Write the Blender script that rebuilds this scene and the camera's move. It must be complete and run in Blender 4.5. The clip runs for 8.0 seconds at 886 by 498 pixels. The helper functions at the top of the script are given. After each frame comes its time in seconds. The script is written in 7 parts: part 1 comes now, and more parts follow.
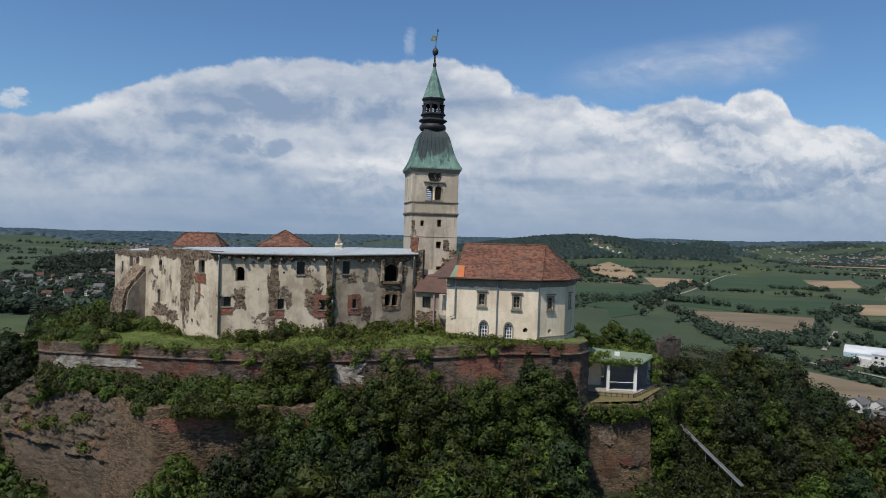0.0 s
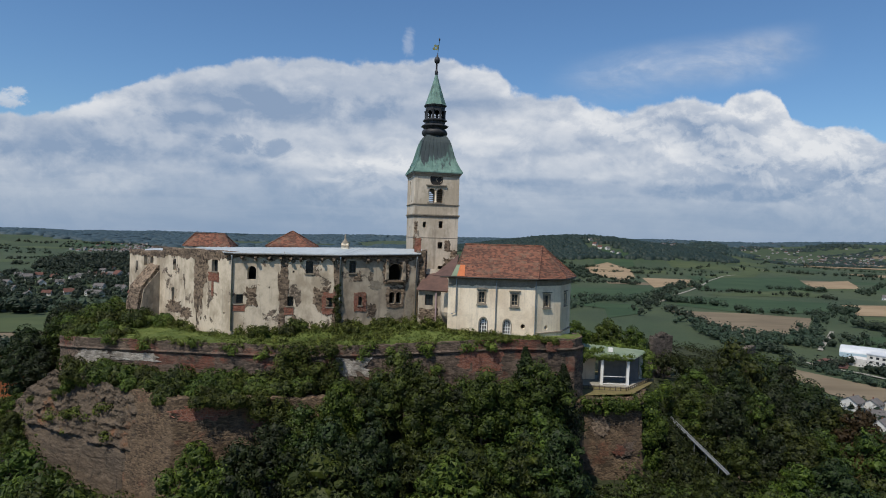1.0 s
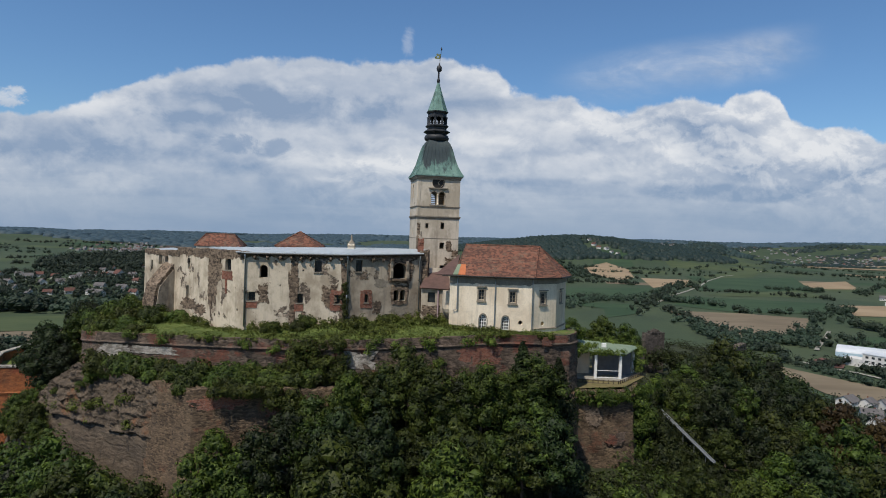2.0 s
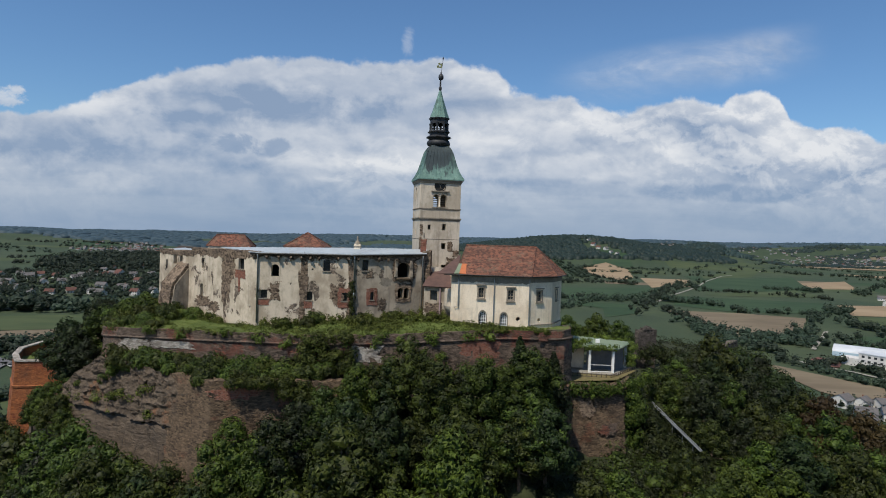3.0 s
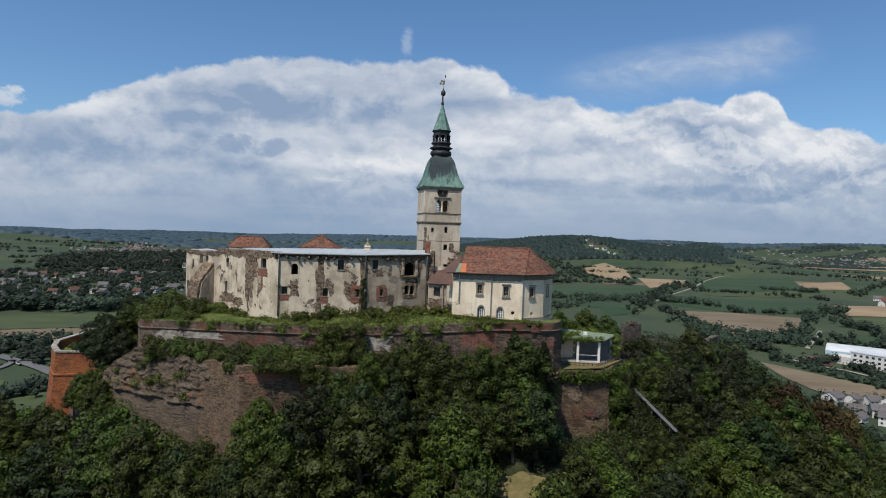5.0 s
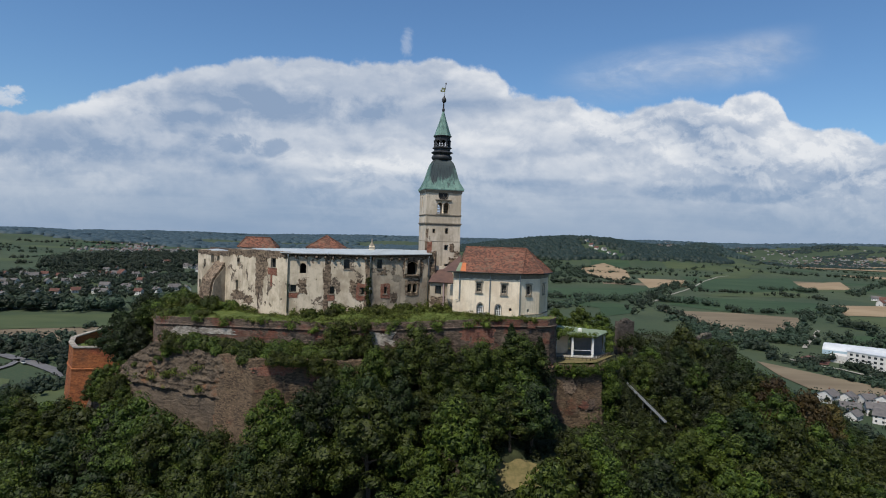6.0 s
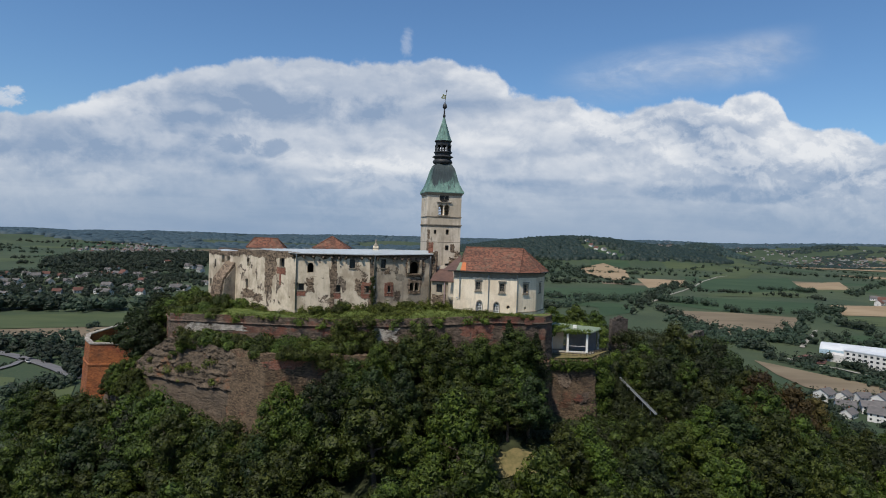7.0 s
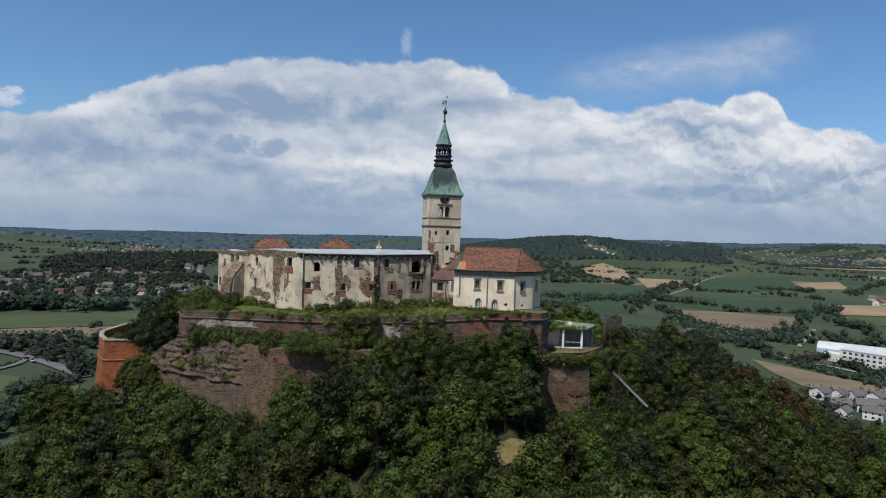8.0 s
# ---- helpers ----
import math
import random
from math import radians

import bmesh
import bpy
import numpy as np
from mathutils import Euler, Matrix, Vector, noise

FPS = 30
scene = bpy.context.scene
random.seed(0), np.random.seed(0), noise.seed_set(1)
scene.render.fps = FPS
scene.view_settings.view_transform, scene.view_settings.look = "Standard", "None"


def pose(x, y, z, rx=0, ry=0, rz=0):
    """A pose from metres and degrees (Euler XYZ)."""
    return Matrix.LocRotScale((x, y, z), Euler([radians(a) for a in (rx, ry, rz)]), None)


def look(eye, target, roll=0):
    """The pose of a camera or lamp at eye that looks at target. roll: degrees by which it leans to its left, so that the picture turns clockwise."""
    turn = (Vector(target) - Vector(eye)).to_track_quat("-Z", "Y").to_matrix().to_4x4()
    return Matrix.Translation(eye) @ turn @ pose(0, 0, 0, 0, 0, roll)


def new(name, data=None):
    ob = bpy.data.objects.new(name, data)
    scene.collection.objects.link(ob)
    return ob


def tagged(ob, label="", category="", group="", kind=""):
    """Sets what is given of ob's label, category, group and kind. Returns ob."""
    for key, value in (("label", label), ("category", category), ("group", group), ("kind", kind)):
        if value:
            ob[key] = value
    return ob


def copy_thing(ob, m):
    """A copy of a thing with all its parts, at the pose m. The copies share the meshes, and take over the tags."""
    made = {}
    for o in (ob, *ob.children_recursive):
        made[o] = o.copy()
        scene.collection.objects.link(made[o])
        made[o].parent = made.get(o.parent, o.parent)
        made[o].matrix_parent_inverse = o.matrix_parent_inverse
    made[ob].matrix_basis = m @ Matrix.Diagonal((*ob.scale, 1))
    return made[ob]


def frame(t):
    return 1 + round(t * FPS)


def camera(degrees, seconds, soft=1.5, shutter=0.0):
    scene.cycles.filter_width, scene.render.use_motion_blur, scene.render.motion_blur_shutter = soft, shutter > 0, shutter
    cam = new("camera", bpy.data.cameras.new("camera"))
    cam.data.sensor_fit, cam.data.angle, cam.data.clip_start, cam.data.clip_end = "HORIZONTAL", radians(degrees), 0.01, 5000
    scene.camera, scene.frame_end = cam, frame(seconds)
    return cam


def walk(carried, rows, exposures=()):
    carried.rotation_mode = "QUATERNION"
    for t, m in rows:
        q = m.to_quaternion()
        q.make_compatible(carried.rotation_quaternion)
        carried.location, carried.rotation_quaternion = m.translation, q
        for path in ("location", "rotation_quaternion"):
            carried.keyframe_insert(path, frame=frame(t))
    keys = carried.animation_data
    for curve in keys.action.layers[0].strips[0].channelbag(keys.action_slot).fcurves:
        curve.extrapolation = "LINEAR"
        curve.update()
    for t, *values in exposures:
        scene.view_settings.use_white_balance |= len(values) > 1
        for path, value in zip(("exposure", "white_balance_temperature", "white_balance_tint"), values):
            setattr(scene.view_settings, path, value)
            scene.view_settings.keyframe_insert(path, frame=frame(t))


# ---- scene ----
cam = camera(71.0, 8.0, soft=1.0)
# seconds, place, yaw, pitch, roll
PATH = [
    (0.0, 0.000, 0.000, 12.500, 0.237, -1.405, -1.755),
    (0.5, -0.162, -1.585, 12.550, 0.166, -1.395, -1.806),
    (1.0, -0.327, -3.283, 12.577, 0.110, -1.380, -1.837),
    (1.5, -0.482, -5.078, 12.621, 0.068, -1.378, -1.886),
    (3.0, -0.890, -10.922, 12.814, 0.005, -1.393, -1.971),
    (3.5, -0.998, -12.973, 12.915, -0.012, -1.391, -1.982),
    (4.0, -1.110, -15.026, 13.005, -0.041, -1.389, -1.992),
    (4.5, -1.231, -17.121, 13.066, -0.060, -1.381, -2.010),
    (6.0, -1.516, -23.527, 13.180, -0.097, -1.343, -2.008),
    (6.5, -1.599, -25.645, 13.238, -0.099, -1.335, -1.998),
    (7.0, -1.666, -27.756, 13.297, -0.098, -1.326, -1.992),
    (7.5, -1.722, -29.839, 13.354, -0.099, -1.325, -1.982),
    (8.0, -1.775, -31.907, 13.393, -0.101, -1.330, -1.967),
]
walk(cam, [(t, pose(x, y, z, 90 + pitch, roll, yaw)) for t, x, y, z, yaw, pitch, roll in PATH],
     exposures=[(0.0, -0.06), (3.0, -0.04), (4.5, 0.0), (8.0, 0.0)])

# ------------------------------------------------------------------ light
SUN_TO = Vector((-0.76, -1.12, 2.2)).normalized()
sun = new("sun", bpy.data.lights.new("sun", "SUN"))
sun.data.energy, sun.data.angle, sun.data.color = 4.3, radians(0.55), (1.0, 0.925, 0.815)
sun.matrix_world = look(SUN_TO * 300, (0, 0, 0))

world = bpy.data.worlds.new("world")
scene.world = world
world.use_nodes = True
WN, WL = world.node_tree.nodes, world.node_tree.links
WN.clear()


def wnode(kind, **values):
    n = WN.new(kind)
    for key, value in values.items():
        n.inputs[key].default_value = value
    return n


def wmath(op, a, b=None, c=None, clamp=False):
    n = WN.new("ShaderNodeMath")
    n.operation, n.use_clamp = op, clamp
    for i, v in enumerate((a, b, c)):
        if v is None:
            continue
        if isinstance(v, (int, float)):
            n.inputs[i].default_value = v
        else:
            WL.new(v, n.inputs[i])
    return n.outputs[0]


def wramp(value, lo, hi):
    n = WN.new("ShaderNodeMapRange")
    n.interpolation_type = "SMOOTHSTEP"
    WL.new(value, n.inputs[0])
    n.inputs[1].default_value, n.inputs[2].default_value = lo, hi
    return n.outputs[0]


def wmix(fac, a, b):
    n = WN.new("ShaderNodeMix")
    n.data_type = "RGBA"
    for socket, v in ((n.inputs[0], fac), (n.inputs[6], a), (n.inputs[7], b)):
        if isinstance(v, tuple):
            socket.default_value = (*v, 1)
        elif isinstance(v, float):
            socket.default_value = v
        else:
            WL.new(v, socket)
    return n.outputs[2]


sky = WN.new("ShaderNodeTexSky")
sky.sky_type, sky.sun_disc = "NISHITA", False
sky.sun_elevation = math.asin(SUN_TO.z)
sky.sun_rotation = math.atan2(SUN_TO.x, SUN_TO.y)
sky.air_density, sky.dust_density, sky.ozone_density = 1.0, 0.6, 1.5
way = WN.new("ShaderNodeTexCoord").outputs["Generated"]
split = WN.new("ShaderNodeSeparateXYZ")
WL.new(way, split.inputs[0])
ahead = wmath("MAXIMUM", wmath("ABSOLUTE", split.outputs[1]), 0.12)
su = wmath("DIVIDE", split.outputs[0], ahead)
sv = wmath("DIVIDE", split.outputs[2], ahead)
plane = WN.new("ShaderNodeCombineXYZ")
WL.new(su, plane.inputs[0])
WL.new(sv, plane.inputs[1])


def wnoise(scale, stretch=1.0, detail=6.0, rough=0.6, shift=0.0, warp=0.0, du=0.0, dv=0.0):
    m = WN.new("ShaderNodeMapping")
    WL.new(plane.outputs[0], m.inputs[0])
    m.inputs[1].default_value = (shift + du, shift * 0.7 + dv, shift)
    m.inputs[3].default_value = (1, stretch, 1)
    n = wnode("ShaderNodeTexNoise", Scale=scale, Detail=detail, Roughness=rough, Distortion=warp)
    WL.new(m.outputs[0], n.inputs["Vector"])
    return n.outputs[0]


# the upper edge of the cloud bank, from left to right
bank = WN.new("ShaderNodeValToRGB")
bank.color_ramp.interpolation = "LINEAR"
EDGE = [(-0.776, 0.193), (-0.722, 0.172), (-0.667, 0.163), (-0.617, 0.186), (-0.54, 0.216), (-0.468, 0.248), (-0.378, 0.264),
        (-0.279, 0.277), (-0.161, 0.274), (-0.016, 0.285), (0.075, 0.264), (0.101, 0.231), (0.139, 0.232), (0.202, 0.223),
        (0.257, 0.211), (0.302, 0.217), (0.392, 0.234), (0.437, 0.223), (0.463, 0.253), (0.499, 0.258), (0.531, 0.241),
        (0.551, 0.197), (0.592, 0.185), (0.628, 0.199), (0.699, 0.181)]
for i, (u, v) in enumerate(EDGE):
    e = bank.color_ramp.elements
    place = (u + 0.8) / 1.6
    one = e[0] if i == 0 else e[1] if i == 1 else e.new(place)
    one.position = place
for one, (u, v) in zip(sorted(bank.color_ramp.elements, key=lambda q: q.position), EDGE):
    one.color = (v, v, v, 1)
puff = wnoise(12.0, 1.1, 6.0, 0.55, 3.0)
fine = wnoise(30.0, 1.2, 6.0, 0.6, 7.0)
ubank = wmath("ADD", su, wmath("MULTIPLY", wmath("SUBTRACT", fine, 0.5), 0.010))
WL.new(wmath("MULTIPLY_ADD", ubank, 1 / 1.6, 0.5), bank.inputs[0])
top = wmath("ADD", bank.outputs[0], wmath("MULTIPLY", wmath("SUBTRACT", puff, 0.52), 0.07))
depth = wmath("SUBTRACT", top, sv)
mask = wramp(depth, -0.002, 0.009)
veil = wmath("SUBTRACT", 1.0, wramp(wmath("ABSOLUTE", wmath("SUBTRACT", sv, wmath("MULTIPLY_ADD", su, 0.18, 0.212))), 0.0, 0.055))
veil = wmath("MULTIPLY", veil, wmath("MULTIPLY", wramp(su, 0.14, 0.34), wmath("SUBTRACT", 1.0, wramp(su, 0.46, 0.62))))
wisp = wmath("MULTIPLY", wmath("MULTIPLY_ADD", wramp(wnoise(5.0, 2.6, 8.0, 0.62, 1.7, 0.4), 0.34, 0.66), 0.6, 0.25), wmath("MULTIPLY", veil, 1.0))
mask = wmath("MAXIMUM", mask, wisp)
# light and shade within the bank
billow = wnoise(5.2, 1.5, 7.0, 0.54, 11.0)
lifted = wnoise(5.2, 1.5, 7.0, 0.54, 11.0, 0.0, 0.008, 0.034)
small = wnoise(13.0, 1.3, 8.0, 0.58, 4.0, 0.25)
small_lifted = wnoise(13.0, 1.3, 8.0, 0.58, 4.0, 0.25, 0.004, 0.014)
broad = wnoise(1.7, 4.2, 5.0, 0.55, 5.3, 0.3)
where = wramp(wnoise(2.6, 2.4, 3.0, 0.5, 8.0), 0.40, 0.60)
lit = wmath("MULTIPLY", wramp(wmath("SUBTRACT", billow, lifted), -0.08, 0.10), 0.42)
lit = wmath("ADD", lit, wmath("MULTIPLY", wmath("MULTIPLY", wramp(wmath("SUBTRACT", small, small_lifted), -0.06, 0.07), where), 0.42))
lit = wmath("ADD", lit, wmath("MULTIPLY", wramp(broad, 0.38, 0.60), 0.30))
bands = wramp(wnoise(1.6, 11.0, 6.0, 0.55, 2.0), 0.40, 0.60)
low = wmath("SUBTRACT", 1.0, wramp(sv, 0.03, 0.13))
lit = wmath("ADD", wmath("MULTIPLY", lit, wmath("SUBTRACT", 1.0, wmath("MULTIPLY", low, 0.5))), wmath("MULTIPLY", wmath("MULTIPLY", bands, low), 0.40))
crest = wmath("SUBTRACT", 1.0, wramp(depth, 0.0, 0.060))
lit = wmath("ADD", wmath("MULTIPLY", lit, 0.86), wmath("MULTIPLY", crest, 0.34))
rag = wmath("SUBTRACT", wnoise(11.0, 1.4, 9.0, 0.64, 6.0, 0.5), 0.5)


def wspot(u, v, ru, rv, edge=0.6, ragged_by=8.0):
    """A ragged patch about the direction (u, v)."""
    a = wmath("POWER", wmath("DIVIDE", wmath("SUBTRACT", su, u), ru), 2.0)
    b = wmath("POWER", wmath("DIVIDE", wmath("SUBTRACT", sv, v), rv), 2.0)
    d = wmath("ADD", wmath("ADD", a, b), wmath("MULTIPLY", rag, ragged_by))
    return wmath("SUBTRACT", 1.0, wramp(d, 1.0 - edge, 1.0 + edge))


# shaded bellies and sunlit heads of the single clouds
for u, v, ru, rv, gain_by in ((-0.30, 0.196, 0.19, 0.024, -0.55), (-0.43, 0.162, 0.12, 0.014, -0.45), (-0.297, 0.094, 0.10, 0.010, -0.40), (-0.52, 0.115, 0.10, 0.016, -0.25),
                              (0.328, 0.180, 0.12, 0.030, -0.50), (0.487, 0.108, 0.16, 0.028, -0.45), (0.297, 0.081, 0.26, 0.010, -0.40), (0.15, 0.205, 0.10, 0.014, -0.25),
                              (-0.10, 0.205, 0.10, 0.016, -0.22), (-0.62, 0.13, 0.12, 0.03, -0.25),
                              (-0.541, 0.070, 0.060, 0.016, 0.45), (-0.219, 0.100, 0.065, 0.022, 0.55), (-0.071, 0.124, 0.060, 0.024, 0.55), (0.50, 0.222, 0.050, 0.042, 0.55),
                              (0.385, 0.214, 0.075, 0.016, 0.45), (0.354, 0.140, 0.036, 0.020, 0.50), (0.224, 0.115, 0.090, 0.016, 0.45), (0.592, 0.160, 0.085, 0.022, 0.45), (0.056, 0.147, 0.065, 0.014, 0.50),
                              (0.12, 0.185, 0.12, 0.018, 0.30), (0.06, 0.245, 0.05, 0.022, 0.30)):
    lit = wmath("ADD", lit, wmath("MULTIPLY", wspot(u, v, ru * 1.1, rv * 1.15, 0.95, 7.0), gain_by * (0.52 if gain_by < 0 else 0.62)))
lit = wmath("ADD", lit, wmath("MULTIPLY", wmath("SUBTRACT", wnoise(24.0, 1.5, 7.0, 0.6, 9.0, 0.3), 0.5), 0.42))
lit = wmath("ADD", wmath("MULTIPLY", lit, 0.90), 0.06)
lit = wmath("MAXIMUM", wmath("MINIMUM", lit, 1.0), 0.0)
lens = wspot(-0.309, 0.131, 0.056, 0.016, 0.5, 7.0)
lit = wmath("MULTIPLY", lit, wmath("SUBTRACT", 1.0, wmath("MULTIPLY", lens, 0.8)))
mask = wmath("MAXIMUM", mask, wmath("MULTIPLY", wspot(-0.705, 0.196, 0.026, 0.013), 0.75))
mask = wmath("MAXIMUM", mask, wmath("MULTIPLY", wspot(-0.066, 0.303, 0.010, 0.018, 0.98, 12.0), 0.30))
cloud = wmix(lit, (0.265, 0.355, 0.505), (0.80, 0.815, 0.84))
haze = wmath("SUBTRACT", 1.0, wramp(sv, -0.01, 0.125))
cloud = wmix(wmath("MULTIPLY", haze, 0.82), cloud, (0.245, 0.345, 0.50))
gain = WN.new("ShaderNodeVectorMath")
gain.operation = "MULTIPLY"
gain.inputs[1].default_value = (0.071, 0.096, 0.118)
WL.new(sky.outputs[0], gain.inputs[0])
mask = wmath("MULTIPLY", mask, 0.96)
back = WN.new("ShaderNodeBackground")
WL.new(wmix(mask, gain.outputs[0], cloud), back.inputs[0])
WL.new(back.outputs[0], WN.new("ShaderNodeOutputWorld").inputs[0])

# ------------------------------------------------------------------ materials


class Mat:
    """A node material under construction."""

    def __init__(self, name, rough=0.85, metal=0.0, spec=0.3):
        self.m = bpy.data.materials.new(name)
        self.m.use_nodes = True
        self.n, self.l = self.m.node_tree.nodes, self.m.node_tree.links
        self.b = self.n["Principled BSDF"]
        self.b.inputs["Roughness"].default_value = rough
        self.b.inputs["Metallic"].default_value = metal
        self.b.inputs["Specular IOR Level"].default_value = spec
        self.pos = self.n.new("ShaderNodeNewGeometry").outputs["Position"]

    def put(self, socket, v):
        if isinstance(v, tuple):
            socket.default_value = (*v, 1) if len(v) == 3 else v
        elif isinstance(v, (int, float)):
            socket.default_value = v
        else:
            self.l.new(v, socket)

    def mapped(self, scale, shift=0.0):
        m = self.n.new("ShaderNodeMapping")
        self.l.new(self.pos, m.inputs[0])
        m.inputs[1].default_value = (shift, shift * 1.3, shift * 0.6)
        m.inputs[3].default_value = scale if isinstance(scale, tuple) else (scale,) * 3
        return m.outputs[0]

    def noise(self, scale, detail=5.0, rough=0.6, shift=0.0, warp=0.0):
        n = self.n.new("ShaderNodeTexNoise")
        self.l.new(self.mapped(scale, shift), n.inputs["Vector"])
        n.inputs["Scale"].default_value, n.inputs["Detail"].default_value = 1.0, detail
        n.inputs["Roughness"].default_value, n.inputs["Distortion"].default_value = rough, warp
        return n.outputs[0]

    def cells(self, scale, feature="F1", out="Color", shift=0.0):
        n = self.n.new("ShaderNodeTexVoronoi")
        n.feature = feature
        self.l.new(self.mapped(scale, shift), n.inputs["Vector"])
        n.inputs["Scale"].default_value = 1.0
        return n.outputs[out]

    def ramp(self, v, lo, hi, a=0.0, b=1.0):
        n = self.n.new("ShaderNodeMapRange")
        n.interpolation_type = "SMOOTHSTEP"
        self.l.new(v, n.inputs[0])
        for i, x in enumerate((lo, hi, a, b)):
            n.inputs[i + 1].default_value = x
        return n.outputs[0]

    def mix(self, f, a, b, how="MIX"):
        n = self.n.new("ShaderNodeMix")
        n.data_type, n.blend_type = "RGBA", how
        for s, v in ((n.inputs[0], f), (n.inputs[6], a), (n.inputs[7], b)):
            self.put(s, v)
        return n.outputs[2]

    def math(self, op, a, b):
        n = self.n.new("ShaderNodeMath")
        n.operation = op
        self.put(n.inputs[0], a)
        self.put(n.inputs[1], b)
        return n.outputs[0]

    def random(self):
        return self.n.new("ShaderNodeObjectInfo").outputs["Random"]

    def island(self):
        return self.n.new("ShaderNodeNewGeometry").outputs["Random Per Island"]

    def done(self, colour, height=None, bump=0.3, size=0.05, rough=None):
        self.put(self.b.inputs["Base Color"], colour)
        if rough is not None:
            self.put(self.b.inputs["Roughness"], rough)
        if height is not None:
            n = self.n.new("ShaderNodeBump")
            n.inputs["Strength"].default_value, n.inputs["Distance"].default_value = bump, size
            self.l.new(height, n.inputs["Height"])
            self.l.new(n.outputs[0], self.b.inputs["Normal"])
        return self.m


def plain(name, a, b, scale=2.0, rough=0.8, metal=0.0, bump=0.2, size=0.02):
    k = Mat(name, rough, metal)
    grain = k.noise(scale, 6.0)
    coarse = k.noise(scale * 0.22, 3.0, shift=4.0)
    colour = k.mix(k.math("ADD", k.math("MULTIPLY", k.ramp(grain, 0.3, 0.7), 0.6), k.math("MULTIPLY", k.ramp(coarse, 0.3, 0.7), 0.4)), a, b)
    return k.done(colour, grain, bump, size)


def plaster(name, clean, worn, stone, bare=0.60, dirt=0.35):
    """Old lime plaster with vertical run-off streaks, damp stains and lost patches that show rubble stone."""
    k = Mat(name, 0.92)
    broad = k.noise((0.35, 0.35, 0.28), 5.0, 0.62, 2.0)
    streak = k.noise((1.9, 1.9, 0.16), 5.0, 0.65, 5.0)
    grain = k.noise(5.0, 5.0, 0.65)
    colour = k.mix(k.ramp(broad, 0.40, 0.62), clean, worn)
    blotch = k.noise((1.1, 1.1, 0.7), 6.0, 0.68, 14.0)
    colour = k.mix(k.math("MULTIPLY", k.ramp(blotch, 0.50, 0.68), dirt * 0.8), colour, tuple(c * 0.55 for c in worn))
    colour = k.mix(k.math("MULTIPLY", k.ramp(streak, 0.50, 0.72), dirt), colour, (0.17, 0.145, 0.115))
    colour = k.mix(k.math("MULTIPLY", k.ramp(grain, 0.45, 0.75), 0.25), colour, (0.33, 0.29, 0.22))
    rubble = k.cells((3.4, 3.4, 4.6))
    joint = k.ramp(k.cells((3.4, 3.4, 4.6), "DISTANCE_TO_EDGE", "Distance"), 0.02, 0.10)
    tone = k.n.new("ShaderNodeRGBToBW")
    k.l.new(rubble, tone.inputs[0])
    rock = k.mix(k.ramp(tone.outputs[0], 0.2, 0.8), tuple(c * 0.45 for c in stone), tuple(min(1, c * 1.5) for c in stone))
    rock = k.mix(joint, (0.10, 0.085, 0.07), rock)
    lost = k.ramp(k.noise((0.55, 0.55, 0.42), 7.0, 0.62, 9.0, 0.4), bare, bare + 0.025)
    colour = k.mix(lost, colour, rock)
    height = k.math("SUBTRACT", k.math("MULTIPLY", grain, 0.3), k.math("MULTIPLY", lost, 0.6))
    return k.done(colour, height, 0.5, 0.06)


def masonry(name, dark, light, mortar, scale, red=None, redness=0.5, stain=0.4, bump=0.8):
    """Coursed rubble or brick in uneven pieces with weathered joints."""
    k = Mat(name, 0.93)
    cell = k.cells(scale)
    tone = k.n.new("ShaderNodeRGBToBW")
    k.l.new(cell, tone.inputs[0])
    edge = k.cells(scale, "DISTANCE_TO_EDGE", "Distance")
    colour = k.mix(k.ramp(tone.outputs[0], 0.2, 0.8), dark, light)
    if red:
        zone = k.ramp(k.noise((0.30, 0.30, 0.40), 5.0, 0.65, 3.0), redness, redness + 0.08)
        brick = k.mix(k.ramp(tone.outputs[0], 0.2, 0.8), tuple(c * 0.6 for c in red), red)
        colour = k.mix(zone, colour, brick)
    joint = k.math("MULTIPLY", k.math("SUBTRACT", 1.0, k.ramp(edge, 0.02, 0.14)), 0.55)
    colour = k.mix(joint, colour, mortar)
    course = k.noise((0.5, 0.5, 3.6), 5.0, 0.62, 19.0)
    colour = k.mix(k.math("MULTIPLY", k.ramp(course, 0.52, 0.66), 0.5), colour, tuple(c * 0.55 for c in dark))
    wet = k.noise((0.22, 0.22, 0.13), 5.0, 0.6, 8.0)
    colour = k.mix(k.math("MULTIPLY", k.ramp(wet, 0.46, 0.72), stain), colour, (0.055, 0.045, 0.038))
    patchy = k.noise((0.55, 0.55, 0.8), 6.0, 0.66, 15.0)
    colour = k.mix(k.math("MULTIPLY", k.ramp(patchy, 0.46, 0.66), 0.45), colour, tuple(min(1.0, c * 1.25) for c in light))
    dust = k.noise(3.0, 5.0, 0.6, 6.0)
    colour = k.mix(k.math("MULTIPLY", k.ramp(dust, 0.5, 0.75), 0.3), colour, mortar)
    height = k.math("ADD", k.math("MULTIPLY", k.ramp(edge, 0.0, 0.18), 0.55), k.math("ADD", k.math("MULTIPLY", dust, 0.6), k.math("MULTIPLY", course, -0.5)))
    return k.done(colour, height, bump, 0.10)


